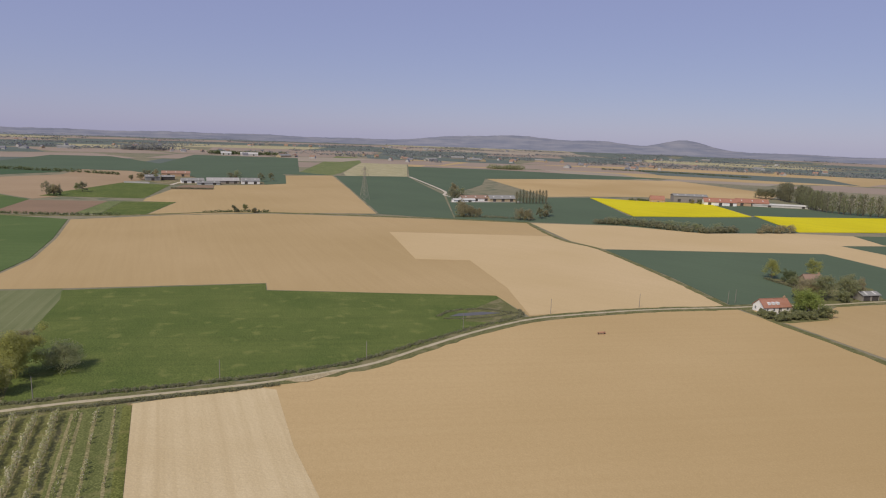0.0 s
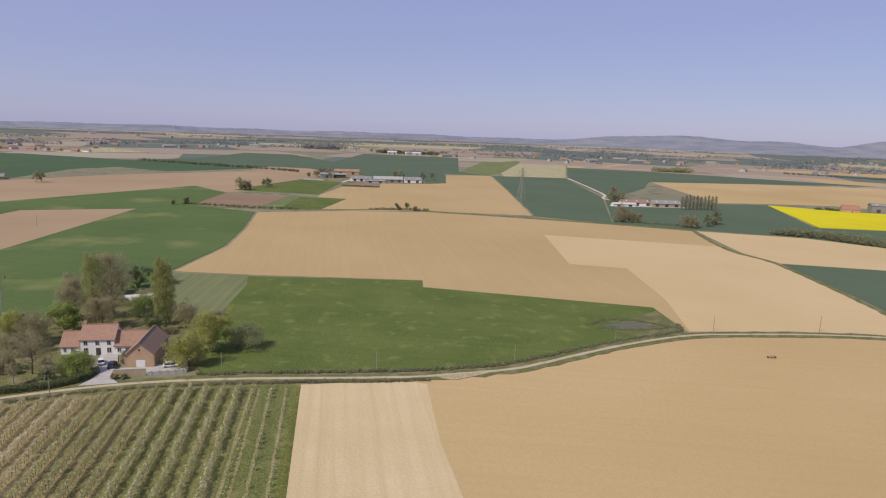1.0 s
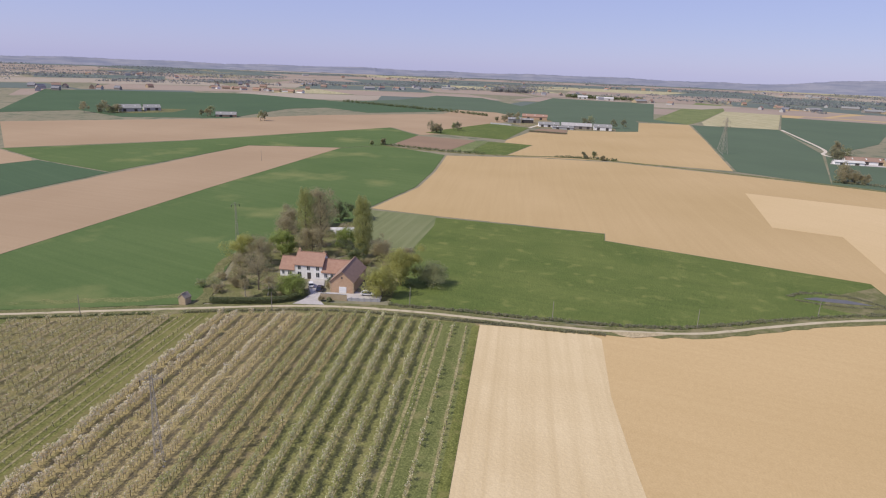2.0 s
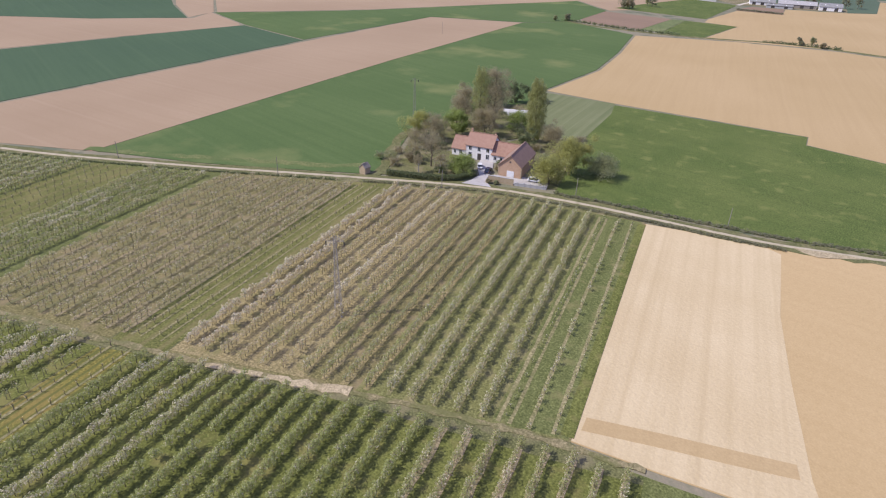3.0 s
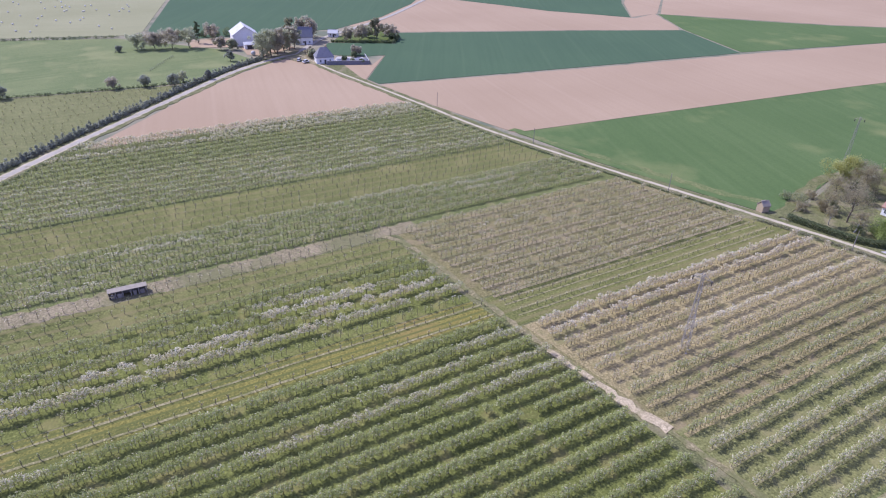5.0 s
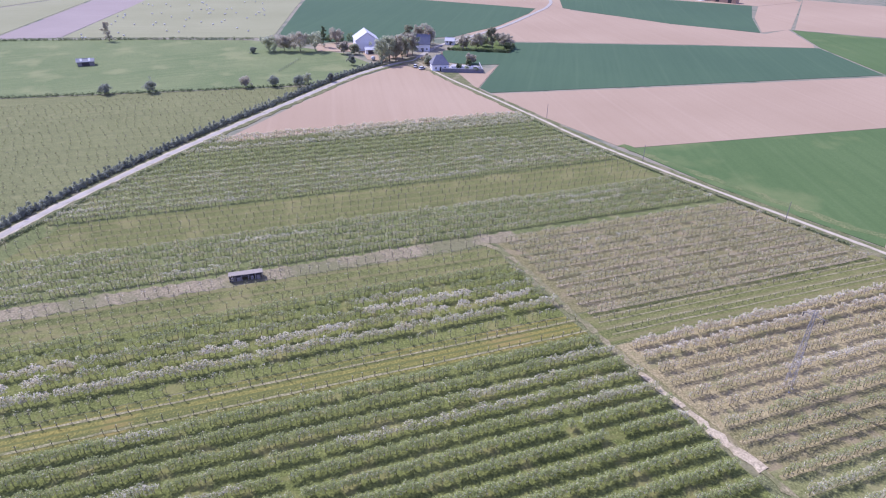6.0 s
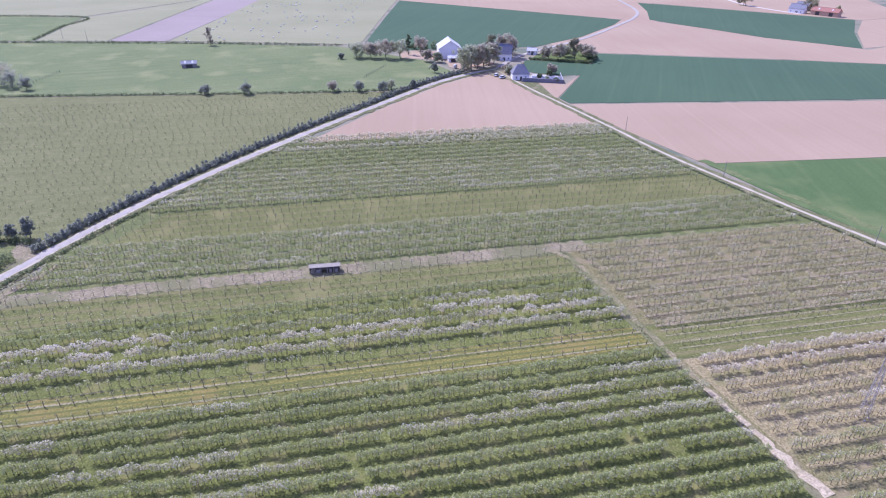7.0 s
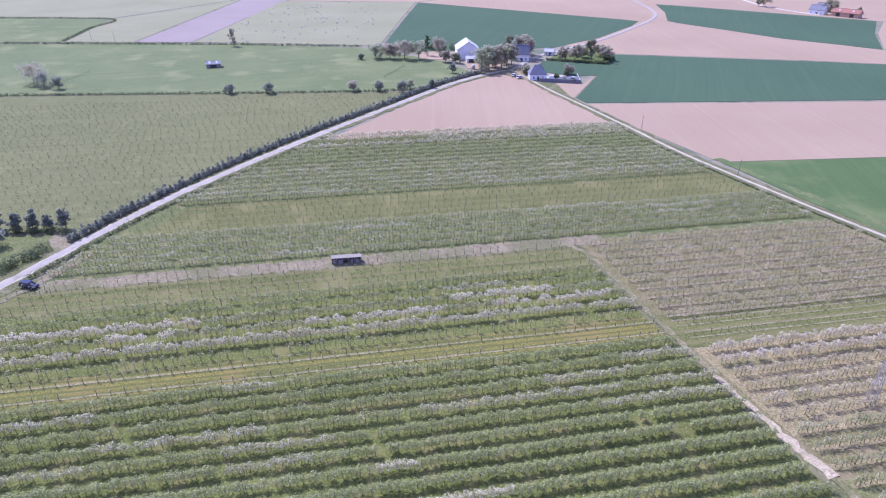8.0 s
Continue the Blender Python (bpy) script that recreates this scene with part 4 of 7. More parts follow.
def soil_rows(name, label, rows, y_from, y_to, width=1.1, key="soil_row"):
    """Bare strips of earth under the rows."""
    rng = np.random.default_rng(len(rows))
    for x in rows:
        V, Fc = [], []
        y0, y1 = y_from(x), y_to(x)
        n = max(2, int((y1 - y0) / 2.5))
        for k in range(n + 1):
            y = y0 + (y1 - y0) * k / n
            V += [(x - width / 2 * rng.uniform(0.6, 1.3), y, 0.125), (x + width / 2 * rng.uniform(0.6, 1.3), y, 0.125)]
        for k in range(n):
            a = 2 * k
            Fc += [(a, a + 1, a + 3), (a, a + 3, a + 2)]
        tagged(mesh_np(name, V, Fc, [M[key]]), label, "soil strip", kind="structure")


def frange(a, b, s):
    return [a + s * i for i in range(int((b - a) / s + 0.5) + 1)]


north = lambda x: road_y(x) - 6.5
mid = lambda x: path_y(x) + 1.8
mid_s = lambda x: path_y(x) - 2.4
south = lambda x: max(south_y(x), -268.0)
S = 4.1
# east block, north of the path
soil_rows("soil_strip", "bare earth strips under fruit rows", frange(-72.3, -35, S), mid, north, 1.3, "orch_beige")
soil_rows("soil_strip", "narrow earth strips under green rows", frange(-31.3, -14.9, S), mid, north, 0.7, "dry_strip")
soil_rows("soil_strip", "dry yellowed strips at the orchard's edge", [-11.9, -10.0, -6.9, -2.9], mid, north, 0.7, "dry_strip")
orchard_rows("fruit_tree_rows", "low sparse fruit row at the orchard's edge", [-6.7], mid, north, (5, 3, 0.5, 0.8), 2.2, 44, 0.22, 0.62, 0.9, 0.22, 1)
orchard_rows("fruit_tree_rows", "very low sparse fruit rows at the orchard's edge", [-2.6, -10.8], mid, north, (5, 2, 0.5, 1.5), 2.2, 10, 0.22, 0.45, 0.6, 0.15, 21)
orchard_rows("fruit_tree_rows", "greenish blossoming fruit rows", frange(-31.3, -14.9, S), mid, north, (6, 4.2, 0.6, 0.4), 0.95, 86, 0.22, 0.92, 1.15, 0.03, 2, 0.15, (4, 5, 1, 0.5))
orchard_rows("fruit_tree_rows", "olive-green budding fruit rows", frange(-47.7, -35.4, S), mid, north, (6, 1.2, 1.5, 1.5), 1.0, 60, 0.22, 0.92, 1.15, 0.03, 3, 0.15, (4, 2, 3, 1), 0.065)
orchard_rows("fruit_tree_rows", "pinkish-brown budding fruit rows", [-64.1, -60.0, -51.8], mid, north, (2.2, 1.8, 4.6, 2.0), 1.0, 57, 0.22, 0.92, 1.1, 0.03, 33, 0.2, (2, 4, 4, 1), 0.065)
orchard_rows("fruit_tree_rows", "pinkish fruit row with white blossom stretches", [-55.9], mid, north, (2, 3.5, 4, 1.2), 1.0, 65, 0.23, 0.92, 1.1, 0.06, 34, 0.35, (1, 9, 2, 0.5))
orchard_rows("fruit_tree_rows", "pale pink-white blossoming fruit rows", [-72.3, -68.2], mid, north, (1.2, 8, 2.4, 1.2), 1.0, 109, 0.24, 1.0, 1.2, 0.08, 4)
orchard_rows("fruit_tree_rows", "newly planted low fruit trees", [-83.0, -78.5], mid, north, (3, 1, 1, 2), 2.0, 12, 0.22, 0.5, 0.5, 0.1, 5)
soil_rows("soil_strip", "pale earth strips under new plantings", [-84.2, -82.2, -79.6, -77.6], mid, north, 0.5, "dry_strip")
# brown block
soil_rows("soil_strip", "bare earth strips under fruit rows", frange(-123, -88, S), mid, north, 1.0, "soil_path")
orchard_rows("fruit_tree_rows", "brown leafless fruit rows", frange(-123, -88, S), mid, north, (4, 1.8, 2.2, 2.4), 1.5, 65, 0.21, 0.86, 1.2, 0.10, 6, 0.12, (3, 4, 2, 1.5), 0.055)
# south block
orchard_rows("fruit_tree_rows", "green fruit rows with some white blossom", frange(-76.5, -58.5, S), south, mid_s, (7, 0.9, 0.2, 0.3), 1.0, 117, 0.23, 0.86, 1.35, 0.03, 7, 0.27, (4, 4, 0.3, 1), 0.06, 3.2)
orchard_rows("fruit_tree_rows", "green fruit rows with some white blossom", frange(-56.0, -22, S), lambda x: -268, lambda x: -178, (7, 0.9, 0.2, 0.3), 1.0, 117, 0.23, 0.86, 1.35, 0.03, 8, 0.27, (4, 4, 0.3, 1), 0.06, 3.2)
orchard_rows("fruit_tree_rows", "green fruit rows with some white blossom", frange(-35.5, -23, S), lambda x: -178, mid_s, (7, 0.9, 0.3, 0.4), 1.0, 117, 0.23, 0.86, 1.35, 0.03, 28, 0.25, (4, 4, 0.6, 1), 0.06, 3.2)
orchard_rows("fruit_tree_rows", "mixed green and pinkish fruit rows", frange(-19.1, 10, S), lambda x: -268, mid_s, (5, 1, 0.8, 1.5), 1.0, 86, 0.23, 0.92, 1.2, 0.05, 9, 0.2, (2, 3, 3, 2))
soil_rows("soil_strip", "bare earth strips under fruit rows", frange(-19.1, 10, S), lambda x: -268, mid_s)
orchard_rows("fruit_tree_rows", "newly planted low fruit trees", [-84.6, -80.4], south, mid_s, (3, 1, 1, 2), 2.4, 6, 0.22, 0.55, 0.5, 0.05, 10, stem=0.075)
soil_rows("soil_strip", "pale earth strips under new plantings", [-84.6, -80.4], south, mid_s, 0.6, "dry_strip")
orchard_rows("fruit_tree_rows", "thin young fruit row", [-87.8], south, mid_s, (5, 1, 0, 2), 1.8, 26, 0.28, 0.9, 0.9, 0.1, 11, posts=3.2)
orchard_rows("fruit_tree_rows", "white blossoming fruit row", [-92.0], south, mid_s, (3.2, 6.5, 0.5, 0.6), 1.0, 104, 0.26, 1.0, 1.3, 0.04, 12, posts=4.0)
orchard_rows("fruit_tree_rows", "white and green fruit rows in patches", [-100.5, -96.3], south, mid_s, (5, 2.2, 0.2, 0.6), 1.15, 101, 0.26, 1.0, 1.25, 0.06, 36, 0.42, (1.2, 8, 0.2, 0.4), 0.06, 4.0)
orchard_rows("fruit_tree_rows", "green fruit rows with scattered blossom", [-104.7, -108.8], south, mid_s, (7, 0.8, 0, 1), 1.2, 81, 0.24, 0.9, 1.2, 0.08, 13, 0.18, (3, 6, 0, 1), 0.06, 3.2)
orchard_rows("fruit_tree_rows", "thin bare fruit rows on yellowish grass", [-112.9, -117.0, -120.6], south, mid_s, (3, 0.5, 0.3, 2), 2.5, 12, 0.24, 0.72, 0.7, 0.05, 14, stem=0.055)
# bare strip with the shelter
orchard_rows("fruit_tree_rows", "thin bare fruit rows on beige earth", [-123.2, -127.4], south, lambda x: mid(x) - 2, (2, 1.5, 2.5, 2), 2.4, 9, 0.26, 0.86, 0.8, 0.10, 37, 0.12, (1, 4, 4, 1), 0.055)
# west block
orchard_rows("fruit_tree_rows", "whitish green fruit rows", frange(-146.5, -130.5, S), south, north, (5, 2.0, 1.0, 1.0), 1.0, 60, 0.24, 0.76, 1.12, 0.04, 15, 0.1, (3, 5, 0.2, 1), 0.07, 3.6)
orchard_rows("fruit_tree_rows", "thin bare fruit rows on yellowish grass", [-151.4, -154.6, -158.6, -162.7, -166.4], south, north, (3, 0.4, 0.2, 2), 2.5, 12, 0.24, 0.72, 0.7, 0.06, 16, stem=0.06)
orchard_rows("fruit_tree_rows", "whitish green fruit rows", frange(-195, -171.5, S), south, north, (5, 2.8, 1.0, 1.2), 1.0, 60, 0.26, 0.78, 1.15, 0.04, 17, 0.15, (2.5, 6, 0.2, 1), 0.07, 3.6)
orchard_rows("fruit_tree_rows", "green fruit rows", frange(-211.4, -199, S), south, north, (7, 1.2, 0.1, 0.6), 1.0, 68, 0.27, 0.86, 1.15, 0.04, 18, 0.08, (3, 5, 0, 1), 0.07, 3.6)
orchard_rows("fruit_tree_rows", "white blossoming fruit rows", frange(-228.2, -215.6, S), south, north, (3.2, 5.5, 0.4, 0.8), 1.0, 73, 0.28, 1.0, 1.2, 0.04, 19, 0.12, (6, 1, 0, 1), 0.07, 3.6)

# the young orchard beyond the southern lane
lane_y = lambda x: south_y(x) - 17.0
orchard_rows("fruit_tree_rows", "tiny young trees in thin rows on grass", frange(-298, -164, 4.2), lambda x: max(-345.0, -340.0 + 0.35 * (x + 160)), lane_y, (5, 0.2, 0.0, 3), 3.1, 9, 0.30, 0.36, 0.8, 0.12, 41, stem=0.03)

# the nearest trees stand singly
rng = np.random.default_rng(77)
models = []
for k in range(6):
    v0, f0, v1, f1, kd = fruit_tree_arrays(rng, 150, 0.26, (7, 0.9, 0.2, 0.3) if k < 4 else (3, 6, 0.3, 0.8), 0.86, 1.4, 0.06)
    top = empty_at("fruit_tree", 0, 0, 0)
    mesh_np("trunk", v0, f0, [M["bark"]], parent=top)
    mesh_np("crown", v1, f1, ORCH_MATS, kd, parent=top)
    tagged(top, "low trained fruit tree with fresh green leaves" if k < 4 else "low trained fruit tree in white blossom", "fruit tree", "orchard row trees")
    models.append(top)
used = [False] * 6
for x in frange(-56.0, -39, S):
    y = -177.0
    while y < mid_s(x):
        if rng.random() > 0.03:
            k = int(rng.integers(0, 4)) if noise.noise(Vector((x * 0.83 + 7, y * 0.032, 3.7))) < 0.24 else int(rng.integers(4, 6))
            m = pose(x + rng.normal(0, 0.1), y, 0.07, 0, 0, rng.uniform(-20, 20) + 180 * int(rng.integers(0, 2)))
            if used[k]:
                copy_thing(models[k], m)
            else:
                models[k].matrix_basis, used[k] = m, True
        y += 1.45 * rng.uniform(0.9, 1.1)


# ---------------- hills on the horizon ----------------
def skyline(b):
    """Height of the far ridge by bearing in degrees."""
    h = 34 + 3 * math.sin(b * 0.31) + 2.5 * math.sin(b * 0.83 + 1)
    h += 57 * math.exp(-((b - 31) / 6.0) ** 2) + 28 * math.exp(-((b - 38.5) / 3.0) ** 2) + 61 * math.exp(-((b - 45) / 2.4) ** 2) + 14 * math.exp(-((b - 25) / 3) ** 2)
    return h + 3.0 * noise.noise(Vector((b * 1.3, 0, 0))) + 2.2 * noise.noise(Vector((b * 5, 3, 0))) + 1.6 * noise.noise(Vector((b * 17, 8, 0)))


V, Fc = [], []
bear = np.arange(-75, 90, 0.12)
for b in bear:
    for k, (r, f) in enumerate(((4150, -0.02), (4350, 0.25), (4550, 0.7), (4720, 1.0), (4850, 0.85))):
        V.append((math.sin(radians(b)) * r + 9, math.cos(radians(b)) * r - 163, max(skyline(b) * f + (6 * noise.noise(Vector((b * 0.9, k * 2.0, 5))) if 0 < k < 3 else 0), -4)))
for i in range(len(bear) - 1):
    for k in range(4):
        a = i * 5 + k
        Fc += [(a, a + 5, a + 6), (a, a + 6, a + 1)]
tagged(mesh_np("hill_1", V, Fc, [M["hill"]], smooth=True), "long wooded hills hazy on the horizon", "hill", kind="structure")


# ---------------- buildings ----------------
def gable_block(parent, cx, cy, turn, L, D, eaves, ridge, wall, roof, over=0.35, wall_name="wall", roof_name="roof"):
    """Walls with gables and a pitched roof of two slabs; the ridge runs along local x."""
    m = pose(cx, cy, 0, 0, 0, turn)
    bm = bmesh.new()
    P = [(-L / 2, -D / 2), (L / 2, -D / 2), (L / 2, D / 2), (-L / 2, D / 2)]
    lo = [bm.verts.new((x, y, -0.3)) for x, y in P]
    hi = [bm.verts.new((x, y, eaves)) for x, y in P]
    g0, g1 = bm.verts.new((-L / 2, 0, ridge - 0.12)), bm.verts.new((L / 2, 0, ridge - 0.12))
    bm.faces.new((lo[0], lo[1], hi[1], hi[0]))
    bm.faces.new((lo[2], lo[3], hi[3], hi[2]))
    bm.faces.new((lo[1], lo[2], hi[2], g1, hi[1]))
    bm.faces.new((lo[3], lo[0], hi[0], g0, hi[3]))
    bm.transform(m)
    part(wall_name, bm, M[wall], parent)
    bm = bmesh.new()
    th = 0.22
    for s in (-1, 1):
        drop = (ridge - eaves) / (D / 2) * over
        a = [(-L / 2 - over, s * (D / 2 + over), eaves - drop), (L / 2 + over, s * (D / 2 + over), eaves - drop), (L / 2 + over, 0, ridge), (-L / 2 - over, 0, ridge)]
        lo = [bm.verts.new(p) for p in a]
        hi = [bm.verts.new((x, y, z + th)) for x, y, z in a]
        bm.faces.new(hi)
        bm.faces.new(lo[::-1])
        for i in range(4):
            j = (i + 1) % 4
            bm.faces.new((lo[i], lo[j], hi[j], hi[i]))
    for k in range(max(2, int(L / 0.9))):
        x = -L / 2 - over + 0.45 + k * 0.9
        box(bm, x - 0.43, min(x + 0.43, L / 2 + over), -0.16, 0.16, ridge + th - 0.06, ridge + th + 0.10)
    bm.transform(m)
    part(roof_name, bm, M[roof], parent)
    return m


def window(parent, m, face, u, z, w, h, D, L, name="window", fr="white_paint", glass="glass"):
    """A frame with a pane set back in it, on the front (-y), back, left or right wall of a block."""
    turn = {"front": 0, "right": 90, "back": 180, "left": 270}[face]
    off = D / 2 if face in ("front", "back") else L / 2
    t = m @ pose(0, 0, 0, 0, 0, turn) @ pose(u, -off, z)
    bm = bmesh.new()
    b = 0.09
    for x0, x1, z0, z1 in ((-w / 2, w / 2, -b, b * 0.4), (-w / 2, w / 2, h - b, h), (-w / 2, -w / 2 + b, 0, h), (w / 2 - b, w / 2, 0, h), (-b / 2.5, b / 2.5, 0, h)):
        box(bm, x0, x1, -0.07, 0.05, z0, z1)
    bm.transform(t)
    f = part(name, bm, M[fr], parent)
    bm = boxed(-w / 2 + 0.04, w / 2 - 0.04, -0.03, 0.03, 0.02, h - 0.04)
    bm.transform(t)
    part("pane", bm, M[glass], f)
    return f


def door(parent, m, face, u, w, h, D, L, mat="wood_dark", name="door"):
    turn = {"front": 0, "right": 90, "back": 180, "left": 270}[face]
    off = D / 2 if face in ("front", "back") else L / 2
    bm = boxed(-w / 2, w / 2, -0.06, 0.05, -0.1, h, bevel=0.015)
    for k in range(1, 4):
        box(bm, -w / 2 + 0.08, w / 2 - 0.08, -0.09, -0.05, h * k / 4 - 0.04, h * k / 4 + 0.04)
    bm.transform(m @ pose(0, 0, 0, 0, 0, turn) @ pose(u, -off, 0))
    return part(name, bm, M[mat], parent)


def chimney(parent, m, x, y, z, h=1.2):
    bm = boxed(x - 0.35, x + 0.35, y - 0.3, y + 0.3, z - 1.2, z + h)
    box(bm, x - 0.42, x + 0.42, y - 0.37, y + 0.37, z + h - 0.18, z + h - 0.05)
    for dx in (-0.17, 0.17):
        tube(bm, (x + dx, y, z + h), (x + dx, y, z + h + 0.35), 0.1, 0.09, 8)
    bm.transform(m)
    return part("chimney", bm, M["brick"], parent)


# farmhouse beside the lane
fh = new("farmhouse")
T0 = 0.0
ux, uy = Vector((math.cos(radians(T0)), math.sin(radians(T0)), 0)), Vector((-math.sin(radians(T0)), math.cos(radians(T0)), 0))
front = Vector((-59.3, 26.0, 0))
c = front + uy * 4.1
m = gable_block(fh, c.x, c.y, T0, 9.4, 8.2, 4.9, 8.1, "render_white", "tile")
for u in (-3.2, 0.0, 3.2):
    window(fh, m, "front", u, 3.1, 1.15, 1.4, 8.2, 9.4)
for u in (-3.2, 3.2):
    window(fh, m, "front", u, 0.7, 1.3, 1.7, 8.2, 9.4)
for u in (-1.5, 1.5):
    window(fh, m, "right", u, 3.4, 0.8, 1.0, 8.2, 9.4)
door(fh, m, "front", 0.2, 1.3, 2.25, 8.2, 9.4, "wood_dark")
chimney(fh, m, -4.3, 0.1, 8.1)
chimney(fh, m, 4.3, 0.1, 8.1, 0.4)
c = front + ux * -7.5 + uy * 4.2
m = gable_block(fh, c.x, c.y, T0, 5.4, 7.2, 2.8, 6.1, "render_white", "tile")
window(fh, m, "front", 0.6, 0.9, 1.2, 1.3, 7.2, 5.4)
window(fh, m, "front", -1.6, 0.9, 0.9, 1.3, 7.2, 5.4)
c = front + ux * 9.6 + uy * 3.4
m = gable_block(fh, c.x, c.y, T0, 9.6, 7.0, 2.9, 6.3, "render_white", "tile")
for u in (-3.6, -1.4):
    window(fh, m, "front", u, 0.9, 1.1, 1.4, 7.0, 9.6)
bm = bmesh.new()
tube(bm, front + ux * -4.85 + Vector((0, -0.1, 0.2)), front + ux * -4.85 + Vector((0, -0.1, 5.0)), 0.06, 0.06, 8)
part("downpipe", bm, M["steel"], fh)
tagged(fh, "white rendered farmhouse with terracotta tiled roofs beside the lane", "house")

barn = new("brick_barn")
bc = Vector((-44.6, 15.0, 0)) + uy * 8.1
m = gable_block(barn, bc.x, bc.y, T0 + 90, 16.2, 7.5, 3.9, 7.2, "brick", "tile_dark")
# garage door, round opening and quoins on the gable towards the lane
door(barn, m, "left", 0.3, 2.4, 2.2, 7.5, 16.2, "white_paint", "garage_door")
bm = bmesh.new()
bmesh.ops.create_cone(bm, cap_ends=True, segments=12, radius1=0.32, radius2=0.28, depth=0.12, matrix=pose(-8.12, 0, 5.2, 0, 90, 0))
bm.transform(m)
part("round_window", bm, M["wood_dark"], barn)
for s in (-1, 1):
    bm = bmesh.new()
    for k in range(7):
        box(bm, -8.15, -7.8, s * 3.75 - 0.26, s * 3.75 + 0.26, k * 0.55, k * 0.55 + 0.3)
    bm.transform(m)
    part("quoin", bm, M["brick_pale"], barn)
door(barn, m, "back", -2.0, 2.6, 2.6, 7.5, 16.2, "wood_dark", "barn_door")
for u in (2.5, 5.0):
    window(barn, m, "back", u, 1.2, 0.9, 0.9, 7.5, 16.2, fr="wood_grey")
tagged(barn, "red brick barn with a dark tiled roof and white garage door", "barn")


def wall_run(name, label, a, b, h, th, mat, piers=0, pier_mat="concrete"):
    """A free-standing garden wall with a coping, and piers."""
    a, b = Vector((*a, 0)), Vector((*b, 0))
    L = (b - a).length
    top = new(name)
    top.matrix_basis = pose(a.x, a.y, 0, 0, 0, math.degrees(math.atan2(b.y - a.y, b.x - a.x)))
    part("wall", boxed(0, L, -th / 2, th / 2, -0.2, h), M[mat], top)
    part("coping", boxed(-0.04, L + 0.04, -th / 2 - 0.05, th / 2 + 0.05, h, h + 0.08, bevel=0.02), M["concrete"], top)
    for k in range(piers):
        x = L * (k + 0.5) / piers
        bm = boxed(x - 0.17, x + 0.17, -th / 2 - 0.1, th / 2 + 0.1, -0.2, h + 0.35, bevel=0.03)
        part("pier", bm, M[pier_mat], top)
    return tagged(top, label, "wall")


area("lane_mouth", [(37.5, 1.6), (44, 2.2), (51, 3.4), (54, 2.4), (47, -0.4), (43.5, -1.6), (40, -0.4)], 0.205, M["sand_path"], "bare sandy opening between lane and field", "track", rise=0.1)
wall_run("garden_wall", "low pale brick wall before the barn", (-49.6, 8.7), (-41.3, 9.0), 2.0, 0.3, "brick_pale")
wall_run("yard_fence", "grey concrete fence with tall posts along the yard", (-41.0, 9.0), (-31.0, 10.1), 0.9, 0.12, "concrete", 5)
area("yard", [(-56.4, 2.8), (-46.9, 3.8), (-50.3, 8.4), (-51, 14), (-52, 20), (-53.6, 25.8), (-58.6, 25.8), (-56.6, 18), (-53.8, 12), (-54.5, 7)], 0.2, M["gravel"], "pale gravel drive up to the farmhouse", "drive")
area("yard_2", [(-49.4, 9.2), (-41, 9.5), (-31, 10.5), (-31.5, 16), (-40.6, 17), (-40.6, 14.9), (-48.6, 14.9), (-49.6, 14.6)], 0.18, M["gravel"], "paved yard beside the barn", "yard")
area("garden", [(-84, -2.2), (-58.5, 1.6), (-57, 8), (-61, 26), (-74, 30), (-48, 64), (-57, 98), (-66, 104), (-82, 74), (-91, 40), (-82, 6)], 0.15, M["verge"], "shady garden of rough grass", "garden")
area("garden_2", [(-46, 36), (-37, 30), (-37, 18), (-31, 11), (-28, 12), (-30.5, 50), (-31.5, 63), (-48, 64), (-60, 42), (-52, 34)], 0.14, M["verge"], "rough grass behind the barn", "garden")
clipped_hedge("hedge", "clipped dark green hedge along the lane", [(-80.5, -1.8), (-70, 0.2), (-65.5, 1.2), (-60, 3.6), (-57, 7), (-55.2, 11.5)], 1.7, 1.6, 300, 0.26, "leaf_dark", 3)


